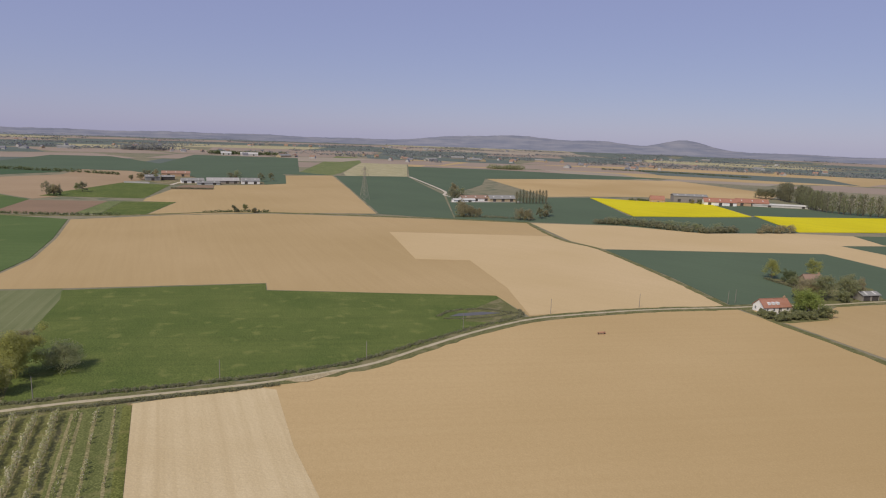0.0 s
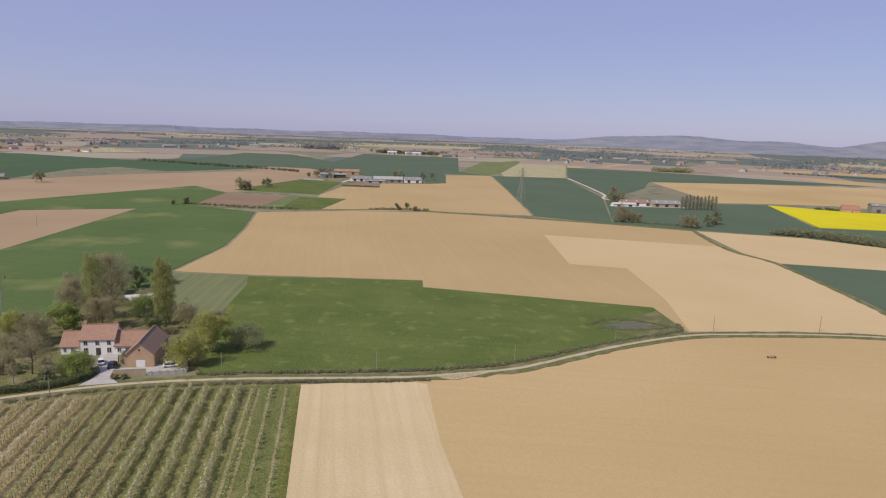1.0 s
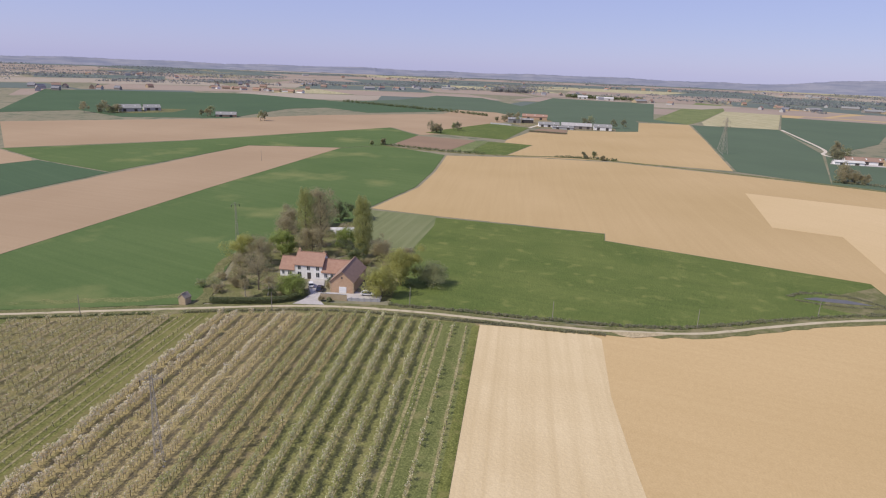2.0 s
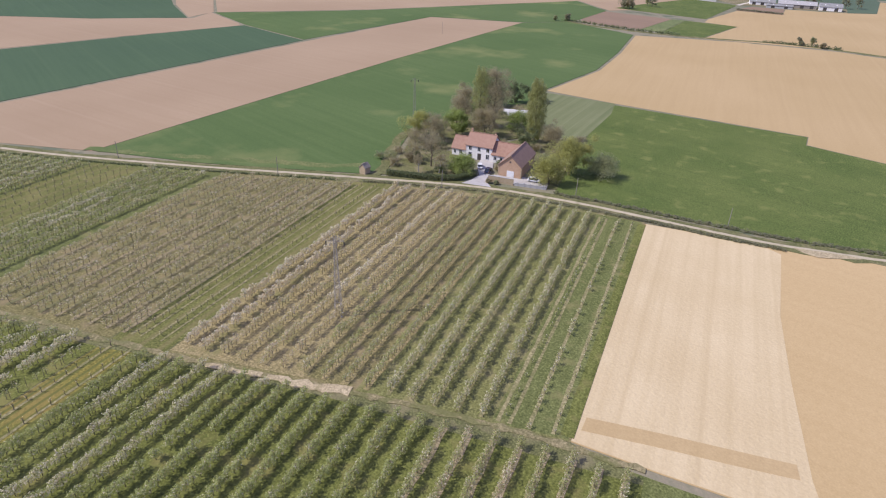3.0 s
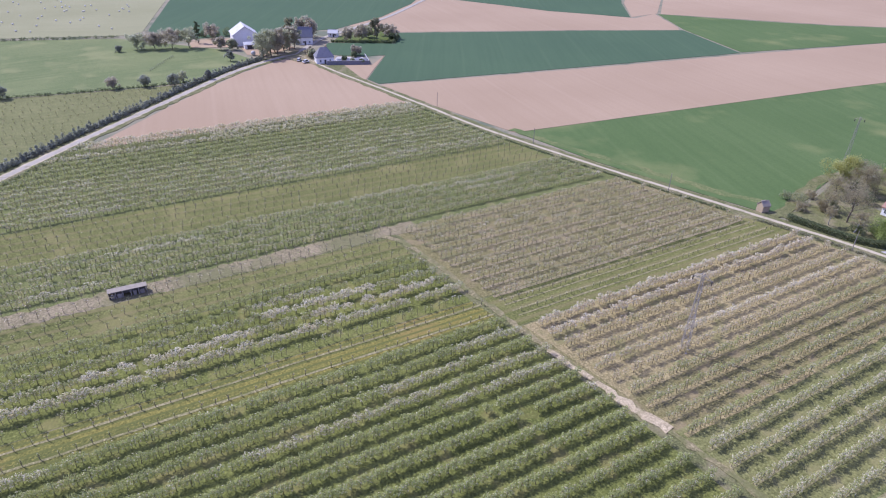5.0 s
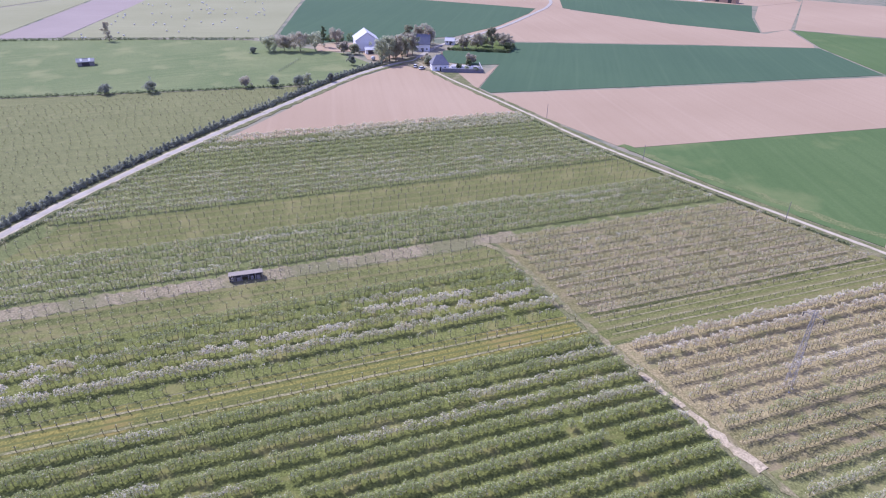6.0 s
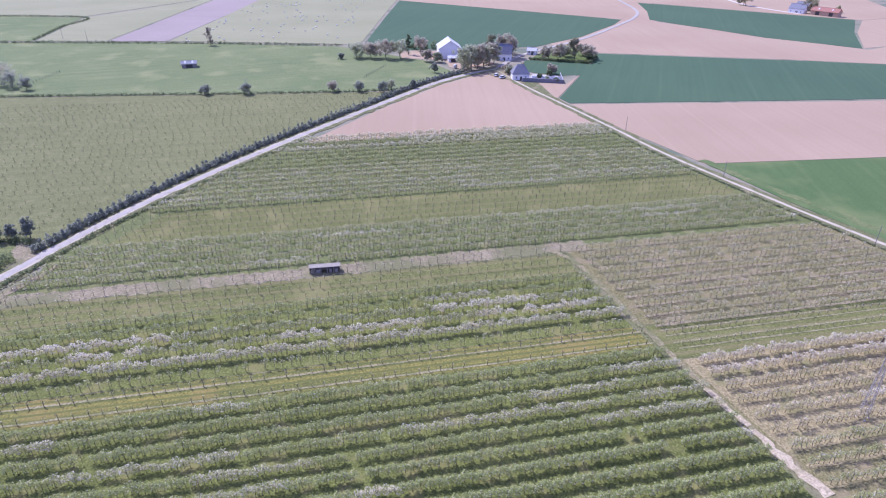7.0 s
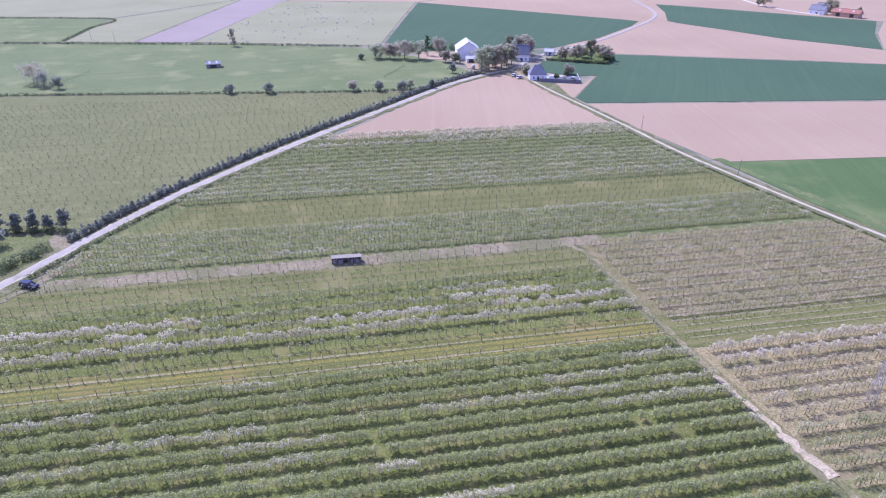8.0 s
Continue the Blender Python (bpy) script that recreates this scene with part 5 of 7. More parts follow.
def vehicle(name, label, x, y, turn, L=4.3, Wd=1.75, H=1.5, paint="car_white", estate=False):
    """A car: lower body, cabin with glass, four wheels, lights."""
    top = empty_at(name, x, y, 0.2, turn)
    bm = boxed(-L / 2, L / 2, -Wd / 2, Wd / 2, 0.28, 0.28 + H * 0.36, bevel=0.14)
    part("body", bm, M[paint], top)
    bm = bmesh.new()
    x0, x1 = (-L * 0.46 if estate else -L * 0.40), L * 0.22
    P0 = [(x0, -Wd / 2 + 0.04, 0.28 + H * 0.35), (x1 + 0.35, -Wd / 2 + 0.04, 0.28 + H * 0.35), (x1 + 0.35, Wd / 2 - 0.04, 0.28 + H * 0.35), (x0, Wd / 2 - 0.04, 0.28 + H * 0.35)]
    P1 = [(x0 + 0.3, -Wd / 2 + 0.22, H - 0.03), (x1 - 0.45, -Wd / 2 + 0.22, H - 0.03), (x1 - 0.45, Wd / 2 - 0.22, H - 0.03), (x0 + 0.3, Wd / 2 - 0.22, H - 0.03)]
    a, b = [bm.verts.new(p) for p in P0], [bm.verts.new(p) for p in P1]
    bm.faces.new(b)
    bm.faces.new(a[::-1])
    for i in range(4):
        bm.faces.new((a[i], a[(i + 1) % 4], b[(i + 1) % 4], b[i]))
    part("windows", bm, M["glass"], top)
    part("roof", boxed(x0 + 0.28, x1 - 0.43, -Wd / 2 + 0.2, Wd / 2 - 0.2, H - 0.04, H + 0.02, bevel=0.02), M[paint], top)
    for sx in (-0.30, 0.31):
        for sy in (-1, 1):
            bm = bmesh.new()
            bmesh.ops.create_cone(bm, cap_ends=True, segments=14, radius1=0.31, radius2=0.31, depth=0.2, matrix=pose(sx * L, sy * (Wd / 2 - 0.08), 0.31, 90, 0, 0))
            wh = part("wheel", bm, M["rubber"], top)
            bm = bmesh.new()
            bmesh.ops.create_cone(bm, cap_ends=True, segments=10, radius1=0.19, radius2=0.17, depth=0.22, matrix=pose(sx * L, sy * (Wd / 2 - 0.08), 0.31, 90, 0, 0))
            part("rim", bm, M["steel"], wh)
    for sy in (-1, 1):
        part("headlight", boxed(L / 2 - 0.08, L / 2 + 0.01, sy * 0.62 - 0.16, sy * 0.62 + 0.16, 0.52, 0.66, bevel=0.02), M["sheet_white"], top)
        part("tail_light", boxed(-L / 2 - 0.01, -L / 2 + 0.08, sy * 0.66 - 0.12, sy * 0.66 + 0.12, 0.55, 0.75, bevel=0.02), M["tile_red"], top)
    return tagged(top, label, "car", "parked cars")


vehicle("car", "white car parked on the farmhouse drive", -56.0, 18.6, 112)
vehicle("car", "dark car parked beside the brick wall", -52.2, 16.0, 95, paint="car_dark")
vehicle("car", "white car parked in the barn yard", -36.2, 14.6, 5, paint="car_white")
vehicle("car", "dark blue estate car parked on the orchard headland", -124.9, -249.9, 65, 4.7, 1.8, 1.55, "car_dark", True)
vehicle("car", "white car parked at the hamlet crossroads", -326.6, -66.6, 150)
vehicle("car", "white car parked beside the slate-roofed house", -321.2, -64.6, 120)

# shelters
hut = empty_at("field_shelter", -124.7, -172.6, 0.1, -92)
part("roof", boxed(-4.0, 4.0, -0.95, 1.05, 1.72, 1.8, bevel=0.03), M["sheet_worn"], hut, "pale weathered sheet roof")
part("back_wall", boxed(-3.9, 3.9, -0.85, -0.75, 0.0, 1.72), M["wood_grey"], hut)
for x in (-3.85, 3.75):
    part("side_wall", boxed(x, x + 0.1, -0.75, 0.9, 0.0, 1.72), M["wood_grey"], hut)
for x in (-2.2, -0.6, 1.0, 2.5):
    part("post", boxed(x - 0.11, x + 0.11, 0.75, 0.92, -0.1, 1.72), M["wood_grey"], hut)
for x, w in ((-2.9, 0.9), (-1.4, 0.7), (1.7, 1.0), (3.1, 0.8)):
    part("crate", boxed(x - w / 2, x + w / 2, -0.4, 0.85, 0.0, 1.05, bevel=0.03), M["wood_grey"], hut)
tagged(hut, "long open shelter with a pale sheet roof among fruit rows", "shelter")

sd = new("brick_hut")
m = gable_block(sd, -87.4, -3.6, 80, 2.6, 2.4, 2.1, 3.3, "brick_pale", "sheet_worn", 0.15)
door(sd, m, "right", 0, 0.8, 1.8, 2.4, 2.6)
tagged(sd, "tiny pale brick hut at the edge of the lane", "hut")

gh = empty_at("greenhouse", -64.6, 86.0, 0.1, 14)
bm = bmesh.new()
n = 9
rows = []
for k in range(n):
    a = math.pi * k / (n - 1)
    rows.append([bm.verts.new((x, -math.cos(a) * 2.2, math.sin(a) * 2.5)) for x in (-5.2, 5.2)])
for a, b in zip(rows, rows[1:]):
    bm.faces.new((a[0], a[1], b[1], b[0]))
bm.faces.new([r[0] for r in rows])
bm.faces.new([r[1] for r in rows][::-1])
part("cover", bm, M["sheet_white"], gh)
for x in (-5.25, -2.6, 0, 2.6, 5.25):
    bm = bmesh.new()
    for k in range(n - 1):
        a0, a1 = math.pi * k / (n - 1), math.pi * (k + 1) / (n - 1)
        tube(bm, (x, -math.cos(a0) * 2.23, math.sin(a0) * 2.53), (x, -math.cos(a1) * 2.23, math.sin(a1) * 2.53), 0.04, 0.04, 5)
    part("hoop", bm, M["steel"], gh)
tagged(gh, "white film tunnel greenhouse in the garden", "greenhouse")


# ---------------- trees round the farmhouse ----------------
poplar("poplar_tree", "tall columnar poplar with dense green leaves", -47.7, 54.6, 23.5, 4.9, 12000, 0.36, "leaf_poplar", 1)
poplar("poplar_tree", "tall thin columnar tree among bare crowns", -72.5, 62, 23.8, 4.6, 6500, 0.36, "leaf_poplar", 2)
tree("tall_tree", "tall brown-twigged tree hardly in leaf", -79, 59, 12, 3.8, 1500, 0.30, "twig", seed=1, crown_from=0.10, clump=0.40, limbs=20, twigs=5, lift=1.0)
tree("tall_tree", "tall brown-twigged tree hardly in leaf", -66.5, 65, 22.5, 6.0, 3600, 0.30, "twig", seed=2, crown_from=0.10, clump=0.40, limbs=20, twigs=5, lift=1.0)
tree("garden_tree", "greyish budding garden tree", -66.5, 52, 9.5, 5.0, 3000, 0.28, "twig", seed=3, crown_from=0.05, clump=0.36, limbs=16, twigs=4)
tree("garden_tree", "fresh green round garden tree", -76.5, 47.5, 8.5, 4.6, 3600, 0.36, "leaf_fresh", seed=4, crown_from=0.05, clump=0.36, limbs=12, lift=0.6)
tree("garden_tree", "olive budding tree at the garden edge", -88, 36, 10, 5.0, 3200, 0.32, "leaf_olive", seed=5, crown_from=0.05, clump=0.36)
tree("garden_tree", "brown leafless garden tree", -80, 36, 9.5, 4.6, 1600, 0.28, "twig", seed=6, crown_from=0.05, clump=0.36, limbs=16, twigs=4)
tree("garden_tree", "brown leafless tree with wide limbs", -71, 12, 11.0, 4.8, 900, 0.26, "twig", seed=7, crown_from=0.2, clump=0.34, limbs=16, twigs=5)
tree("garden_tree", "small leafless garden tree", -79, 14, 6, 3.2, 500, 0.26, "twig", seed=8, crown_from=0.1, clump=0.36, limbs=14, twigs=4)
tree("garden_tree", "small leafless garden tree", -83, 25, 7, 3.6, 700, 0.26, "twig", seed=22, crown_from=0.1, clump=0.36, limbs=14, twigs=4)
tree("birch_tree", "leafless birch with a pale trunk", -66.3, 7.5, 6.5, 2.0, 500, 0.22, "twig", "bark_pale", 9, 0.4)
tree("birch_tree", "leafless birch with a pale trunk", -72.5, 5.5, 6.0, 1.8, 450, 0.22, "twig", "bark_pale", 10, 0.4)
tree("willow_tree", "low round willow with bright green leaves", -59.4, 11.2, 5.8, 3.3, 4600, 0.26, "leaf_fresh", seed=11, crown_from=0.05, clump=0.42, limbs=14, lift=0.25)
tree("garden_tree", "broad olive-green tree beside the barn yard", -31.5, 14.5, 8.0, 4.2, 4200, 0.32, "leaf_olive", seed=12, crown_from=0.08, clump=0.40, limbs=18)
tree("garden_tree", "tall olive-green spreading tree behind the yard", -28.0, 26.5, 11.5, 5.0, 6500, 0.34, "leaf_olive", seed=13, crown_from=0.08, clump=0.40, limbs=18)
tree("garden_tree", "broad grey-green bushy tree in the meadow", -17.0, 29.5, 6.0, 4.6, 2800, 0.30, "leaf_grey", seed=14, crown_from=0.0, clump=0.42, limbs=20, lift=0.35)
tree("garden_tree", "yellow-green shrub in the garden", -57, 64, 7.5, 4.4, 2600, 0.30, "leaf_fresh", seed=15, crown_from=0.05, clump=0.38)
tree("garden_tree", "dark shrub in the garden", -48, 46, 4.5, 3.4, 1600, 0.30, "leaf_dark", seed=16, crown_from=0.05)
tree("garden_tree", "brownish shrub in the garden", -40, 52, 6, 4.6, 2400, 0.28, "twig", seed=17, crown_from=0.05, clump=0.36, limbs=14, twigs=4)
tree("garden_tree", "dark conifer-like shrub behind the garden", -71, 106, 8, 4.2, 2200, 0.34, "leaf_dark", seed=18, crown_from=0.05)
tree("garden_tree", "dark shrub behind the garden", -63, 112, 7, 4.0, 2000, 0.34, "leaf_dark", seed=19, crown_from=0.05)
tree("garden_tree", "dark shrub behind the garden", -77, 95, 8, 4.6, 2400, 0.34, "leaf_dark", seed=20, crown_from=0.05)
tree("garden_tree", "brown shrub at the field edge", -86, 80, 9, 5.0, 2800, 0.30, "twig", seed=21, crown_from=0.05, clump=0.36, limbs=16, twigs=4)
rng = np.random.default_rng(8)
shrubs = [(-50.4, 22, 1.6), (-49.6, 18.5, 1.5), (-46.5, 7.4, 0.9), (-49, 7.2, 0.9), (-62.5, 21, 1.5), (-35, 40, 2.6), (-38, 34, 2.4), (-31, 58, 2.8), (-62, 44, 3.0), (-56, 40, 2.4), (-44, 62, 3.0), (-52, 72, 2.6), (-54, 56, 3.2), (-44, 44, 2.2)]
for _ in range(16):
    u, v = rng.random(), rng.random()
    shrubs.append((-90 + 24 * u, 3 + 42 * v, rng.uniform(1.4, 2.6)))
for _ in range(10):
    u, v = rng.random(), rng.random()
    shrubs.append((-84 + 22 * u, 70 + 30 * v, rng.uniform(1.8, 3.4)))
for k, (x, y, s) in enumerate(shrubs):
    if x > -66 and 0 < y < 34 and k > 12:
        continue
    if y < 8 and x < -83:
        continue
    tree("shrub", ("dense dark low garden shrub", "brown leafless low garden shrub", "grey-green low garden shrub", "brown leafless low garden shrub")[k % 4], x, y, s, s * 0.85, 420, 0.26, ("leaf_dark", "twig", "leaf_grey", "twig")[k % 4], seed=30 + k, crown_from=0.0, clump=0.45, limbs=8, category="shrub", group="garden shrubs")


# ---------------- poles and pylons ----------------
def utility_pole(x, y, h, turn=0.0, arm=False):
    top = empty_at("utility_pole", x, y, 0.05, turn)
    part("pole", tube(bmesh.new(), (0, 0, -0.3), (0, 0, h), 0.12, 0.075, 8), M["wood_grey"], top)
    if arm:
        part("crossarm", boxed(-0.6, 0.6, -0.05, 0.05, h - 0.55, h - 0.43), M["steel"], top)
        for k in (-0.5, 0.0, 0.5):
            part("insulator", tube(bmesh.new(), (k, 0, h - 0.43), (k, 0, h - 0.22), 0.05, 0.035, 6), M["white_paint"], top)
    return tagged(top, "slim grey concrete power pole beside the lane", "pole", "lane poles")


for x, y in ((-21.5, 9.2), (21.7, 6.9), (63.7, 9.4), (105, 27.6), (147, 35.2), (188.5, 31.8), (231, 24.5), (236, 25), (-60.3, -3.8), (-110.7, -17.9), (-165, -30.2), (-222, -39.4)):
    utility_pole(x, y, 6.0, 10)
for x, y, h in ((-176, 265, 8), (-457, -313, 9), (-480, -335, 7)):
    utility_pole(x, y, h, 30)


def lattice(name, label, x, y, h, base, waist, arms, turn, bar=0.12, mat="steel"):
    """A steel lattice tower: four legs, crossed braces level by level, and arms."""
    top = empty_at(name, x, y, 0.0, turn)
    def at(f):
        return base * (1 - f / 0.62) + waist * f / 0.62 if f < 0.62 else waist * (1 - 0.45 * (f - 0.62) / 0.38)
    for sx, sy in ((-1, -1), (1, -1), (1, 1), (-1, 1)):
        bm = bmesh.new()
        for f0, f1 in ((-0.01, 0.62), (0.62, 1.0)):
            a, b = at(max(f0, 0)) / 2, at(f1) / 2
            tube(bm, (sx * a, sy * a, f0 * h), (sx * b, sy * b, f1 * h), bar, bar * 0.8, 5)
        part("leg", bm, M[mat], top)
        part("footing", boxed(sx * base / 2 - bar * 3.5, sx * base / 2 + bar * 3.5, sy * base / 2 - bar * 3.5, sy * base / 2 + bar * 3.5, -0.2, bar * 3, bevel=0.04), M["concrete"], top)
    levels = [0.0, 0.14, 0.27, 0.38, 0.47, 0.55, 0.62, 0.69, 0.76, 0.83, 0.90, 0.96]
    bm = bmesh.new()
    for f0, f1 in zip(levels, levels[1:]):
        a, b = at(f0) / 2, at(f1) / 2
        C = ((-1, -1), (1, -1), (1, 1), (-1, 1))
        for i in range(4):
            (x0, y0), (x1, y1) = C[i], C[(i + 1) % 4]
            tube(bm, (x0 * a, y0 * a, f0 * h), (x1 * b, y1 * b, f1 * h), bar * 0.55, bar * 0.55, 4)
            tube(bm, (x1 * a, y1 * a, f0 * h), (x0 * b, y0 * b, f1 * h), bar * 0.55, bar * 0.55, 4)
            tube(bm, (x0 * b, y0 * b, f1 * h), (x1 * b, y1 * b, f1 * h), bar * 0.55, bar * 0.55, 4)
    part("bracing", bm, M[mat], top)
    for f, w in arms:
        bm = bmesh.new()
        z, s = f * h, at(f) / 2
        for sy in (-1, 1):
            tube(bm, (-w, 0, z), (w, 0, z), bar * 0.6, bar * 0.6, 4)
            for sx in (-1, 1):
                tube(bm, (sx * s, sy * s, z), (sx * w, 0, z), bar * 0.6, bar * 0.5, 4)
                tube(bm, (sx * s, sy * s, z + h * 0.05), (sx * w, 0, z), bar * 0.6, bar * 0.5, 4)
        part("arm", bm, M[mat], top)
        for sx in (-1, 1):
            part("insulator", tube(bmesh.new(), (sx * w, 0, z - h * 0.05), (sx * w, 0, z), 0.12, 0.12, 6), M["wood_dark"], top)
    return tagged(top, label, "pylon")


lattice("pylon", "grey steel lattice pylon at the edge of a wheat field", 202, 461, 35, 7.5, 2.2, ((0.74, 6.5), (0.87, 5.0)), 35, 0.10, "mast")
lattice("pylon", "slim grey steel lattice mast among fruit rows", -52.0, -77.0, 18.5, 1.5, 0.7, ((0.93, 1.8),), 20, 0.05, "mast")
lattice("pylon", "slim pale steel lattice mast in a wheat field", -99.7, 59.0, 17, 1.1, 0.6, ((0.95, 1.5),), 40, 0.03, "mast")
part("base_slab", boxed(-1.3, 1.3, -1.3, 1.3, 0.0, 0.3, bevel=0.05), M["concrete"], bpy.data.objects["pylon.002"])

# ---------------- pond, harrow ----------------
area("water", [(107, 43.8), (112, 46.2), (122, 45.6), (129, 41.8), (121, 41.8), (114, 42.3)], 0.13, M["water"], "small dark pond in the meadow", "pond", rise=0.1)
hedge("reed_fringe", "dry reeds round the pond", [(103, 45), (110, 50), (124, 49.5), (131, 42), (136, 40)], 1.8, 0.4, 50, 0.35, "leaf_scrub", 9, "reeds")
hedge("reed_fringe", "dry reeds round the pond", [(104, 42), (113, 39), (124, 38.5), (132, 40)], 1.4, 0.35, 40, 0.35, "leaf_scrub", 10, "reeds")
hw = empty_at("harrow", 150.0, 7.2, 0.02, -4)
hw.matrix_basis = hw.matrix_basis @ Matrix.Scale(0.68, 4)
part("frame", boxed(-2.4, 2.4, -0.15, 0.15, 0.75, 0.95, bevel=0.03), M["paint_orange"], hw)
part("frame", boxed(-2.4, 2.4, 0.95, 1.2, 0.75, 0.95, bevel=0.03), M["paint_orange"], hw)
part("hopper", boxed(-1.3, 1.3, 0.2, 0.85, 0.95, 1.3, bevel=0.1), M["paint_orange"], hw)
part("drawbar", tube(bmesh.new(), (0, -0.1, 0.8), (0, -2.4, 0.5), 0.09, 0.07, 6), M["paint_orange"], hw)
for sx in (-1, 1):
    bm = bmesh.new()
    bmesh.ops.create_cone(bm, cap_ends=True, segments=14, radius1=0.5, radius2=0.5, depth=0.3, matrix=pose(sx * 1.9, 0.5, 0.5, 0, 90, 0))
    part("wheel", bm, M["rubber"], hw)
for k in range(9):
    part("tine", tube(bmesh.new(), (-2.2 + k * 0.55, 1.1, 0.8), (-2.2 + k * 0.55, 1.35, 0.0), 0.03, 0.02, 5), M["steel"], hw)
tagged(hw, "orange towed seed harrow standing on bare soil", "farm machine")


# ---------------- hedges and shrubs along lanes and fields ----------------
def clump_row(name, label, pts, gap, width, height, leaves, size, leaf, seed):
    """A row of small upright bushes planted at even gaps, with thin growth between them."""
    rng = np.random.default_rng(seed)
    V = []
    for q in smooth_line(pts, gap):
        h, w = height * rng.uniform(0.7, 1.25), width * rng.uniform(0.75, 1.2)
        cx, cy = q.x + rng.normal(0, 0.25), q.y + rng.normal(0, 0.25)
        cs = [(cx, cy, h * 0.3), (cx, cy, h * 0.6), (cx, cy, h * 0.85)]
        rs = [(w * 0.5, w * 0.5, h * 0.3), (w * 0.4, w * 0.4, h * 0.28), (w * 0.22, w * 0.22, h * 0.2)]
        V.append(leaf_cloud(rng, cs, rs, leaves, size, 0.35)[0])
    v = np.concatenate(V)
    v[:, 2] = np.maximum(v[:, 2], 0.05)
    return tagged(mesh_np(name, v, np.arange(len(v)).reshape(-1, 3), [M[leaf]]), label, "hedge", kind="stuff")


LANE_HEDGE = [(-149.5, -248.2), (-160, -242), (-178, -230.6), (-206, -209.6), (-239, -181.6), (-279, -144.6), (-317, -109), (-338, -83.5)]
clump_row("hedge", "row of small dark upright bushes along the southern lane", LANE_HEDGE, 2.1, 2.2, 2.8, 105, 0.40, "leaf_hedge", 12)
hedge("hedge", "dark low growth along the southern lane", LANE_HEDGE, 2.4, 1.9, 110, 0.40, "leaf_hedge", 13)
hedge("hedge", "low dark scrub between lane and orchard track", [(-129, -251.8), (-140, -245), (-156, -236), (-173, -223.8), (-200, -202.4), (-230, -177.4)], 1.5, 1.3, 40, 0.32, "leaf_dark", 14)
hedge("hedge", "low dark hedge between pasture and young orchard", [(-330, -440), (-322, -333), (-312, -240), (-305, -167), (-304, -124)], 2.2, 1.5, 18, 0.5, "leaf_dark", 15)
hedge("hedge", "thin dark hedge beyond the pasture", [(-480, -470), (-471, -391), (-450, -250), (-428, -147)], 2.6, 1.8, 14, 0.6, "leaf_dark", 16)
hedge("hedge", "thin dark hedge round far pasture", [(-476, -352), (-530, -350), (-578, -347), (-596, -440)], 2.2, 1.6, 12, 0.6, "leaf_dark", 17)
hedge("hedge", "dark hedge at the paddock", [(-155, -251), (-157, -258), (-157.5, -269), (-160, -300)], 2.6, 2.4, 60, 0.42, "leaf_dark", 18)
hedge("hedge", "dark hedge at the paddock", [(-146, -252.8), (-133, -260.5), (-120, -269), (-100, -284)], 4.0, 2.6, 80, 0.42, "leaf_dark", 19)
hedge("hedge", "low scrub and dry stems along the lane", [(-28, 8.3), (-5, 7.8), (20, 6.5), (42, 6.6), (62, 9.4), (86, 19.2)], 1.8, 0.9, 70, 0.3, "leaf_scrub", 20)
hedge("hedge", "dry brushwood heaped beside the lane", [(-6, 0.6), (8, 0.2), (24, -1.2), (36, -1.0)], 1.5, 0.9, 70, 0.3, "leaf_scrub", 21)
hedge("hedge", "grassy growth along the meadow edge", [(86, 19.4), (108, 27.4), (122, 32), (134, 36), (138, 44)], 2.0, 0.6, 36, 0.35, "leaf_scrub", 22)
hedge("hedge", "low shrubs along the northern field boundary", [(-118, 392), (-100, 388), (-60, 372), (-20, 366)], 4, 2.2, 9, 0.9, "leaf_dark", 23)
hedge("hedge", "low shrubs along the northern field boundary", [(40, 370), (63, 372), (92, 366)], 4, 2.4, 9, 0.9, "leaf_dark", 24)
hedge("hedge", "grey-brown bare shrubs beside the yellow field", [(443, 183), (460, 180), (477, 176)], 8, 7, 40, 0.9, "twig", 25)
hedge("hedge", "grey-green shrubs beside the yellow field", [(338, 254), (360, 243), (392, 197), (428, 189)], 7, 5.5, 46, 0.9, "leaf_scrub", 26)
hedge("hedge", "grey-green shrubs behind the first ones", [(352, 256), (380, 238), (402, 212), (424, 200)], 8, 6, 34, 0.9, "leaf_grey", 62)
hedge("hedge", "thin scattered scrub along a field edge", [(238, 316), (258, 308), (300, 290)], 5, 1.8, 12, 0.8, "leaf_scrub", 27)
hedge("hedge", "low dark hedge on the plain", [(1010, 1100), (1120, 980), (1210, 830)], 6, 4, 6, 1.6, "leaf_dark", 28)
hedge("hedge", "dark hedge between far fields", [(-320, 990), (-180, 900), (-100, 850), (-40, 800)], 6, 5, 6, 1.6, "leaf_dark", 29)
hedge("hedge", "low dark scrub between lane and orchard", [(-228, -48.5), (-187, -41), (-139, -28), (-109, -18.5), (-92, -13)], 1.0, 0.8, 30, 0.3, "leaf_dark", 60)
hedge("hedge", "low scrub on the orchard side of the lane", [(-84, -10.2), (-60, -3.2), (-40, 0.4), (-18, 1.0), (-2, 0.4)], 1.3, 0.7, 50, 0.28, "leaf_scrub", 61)


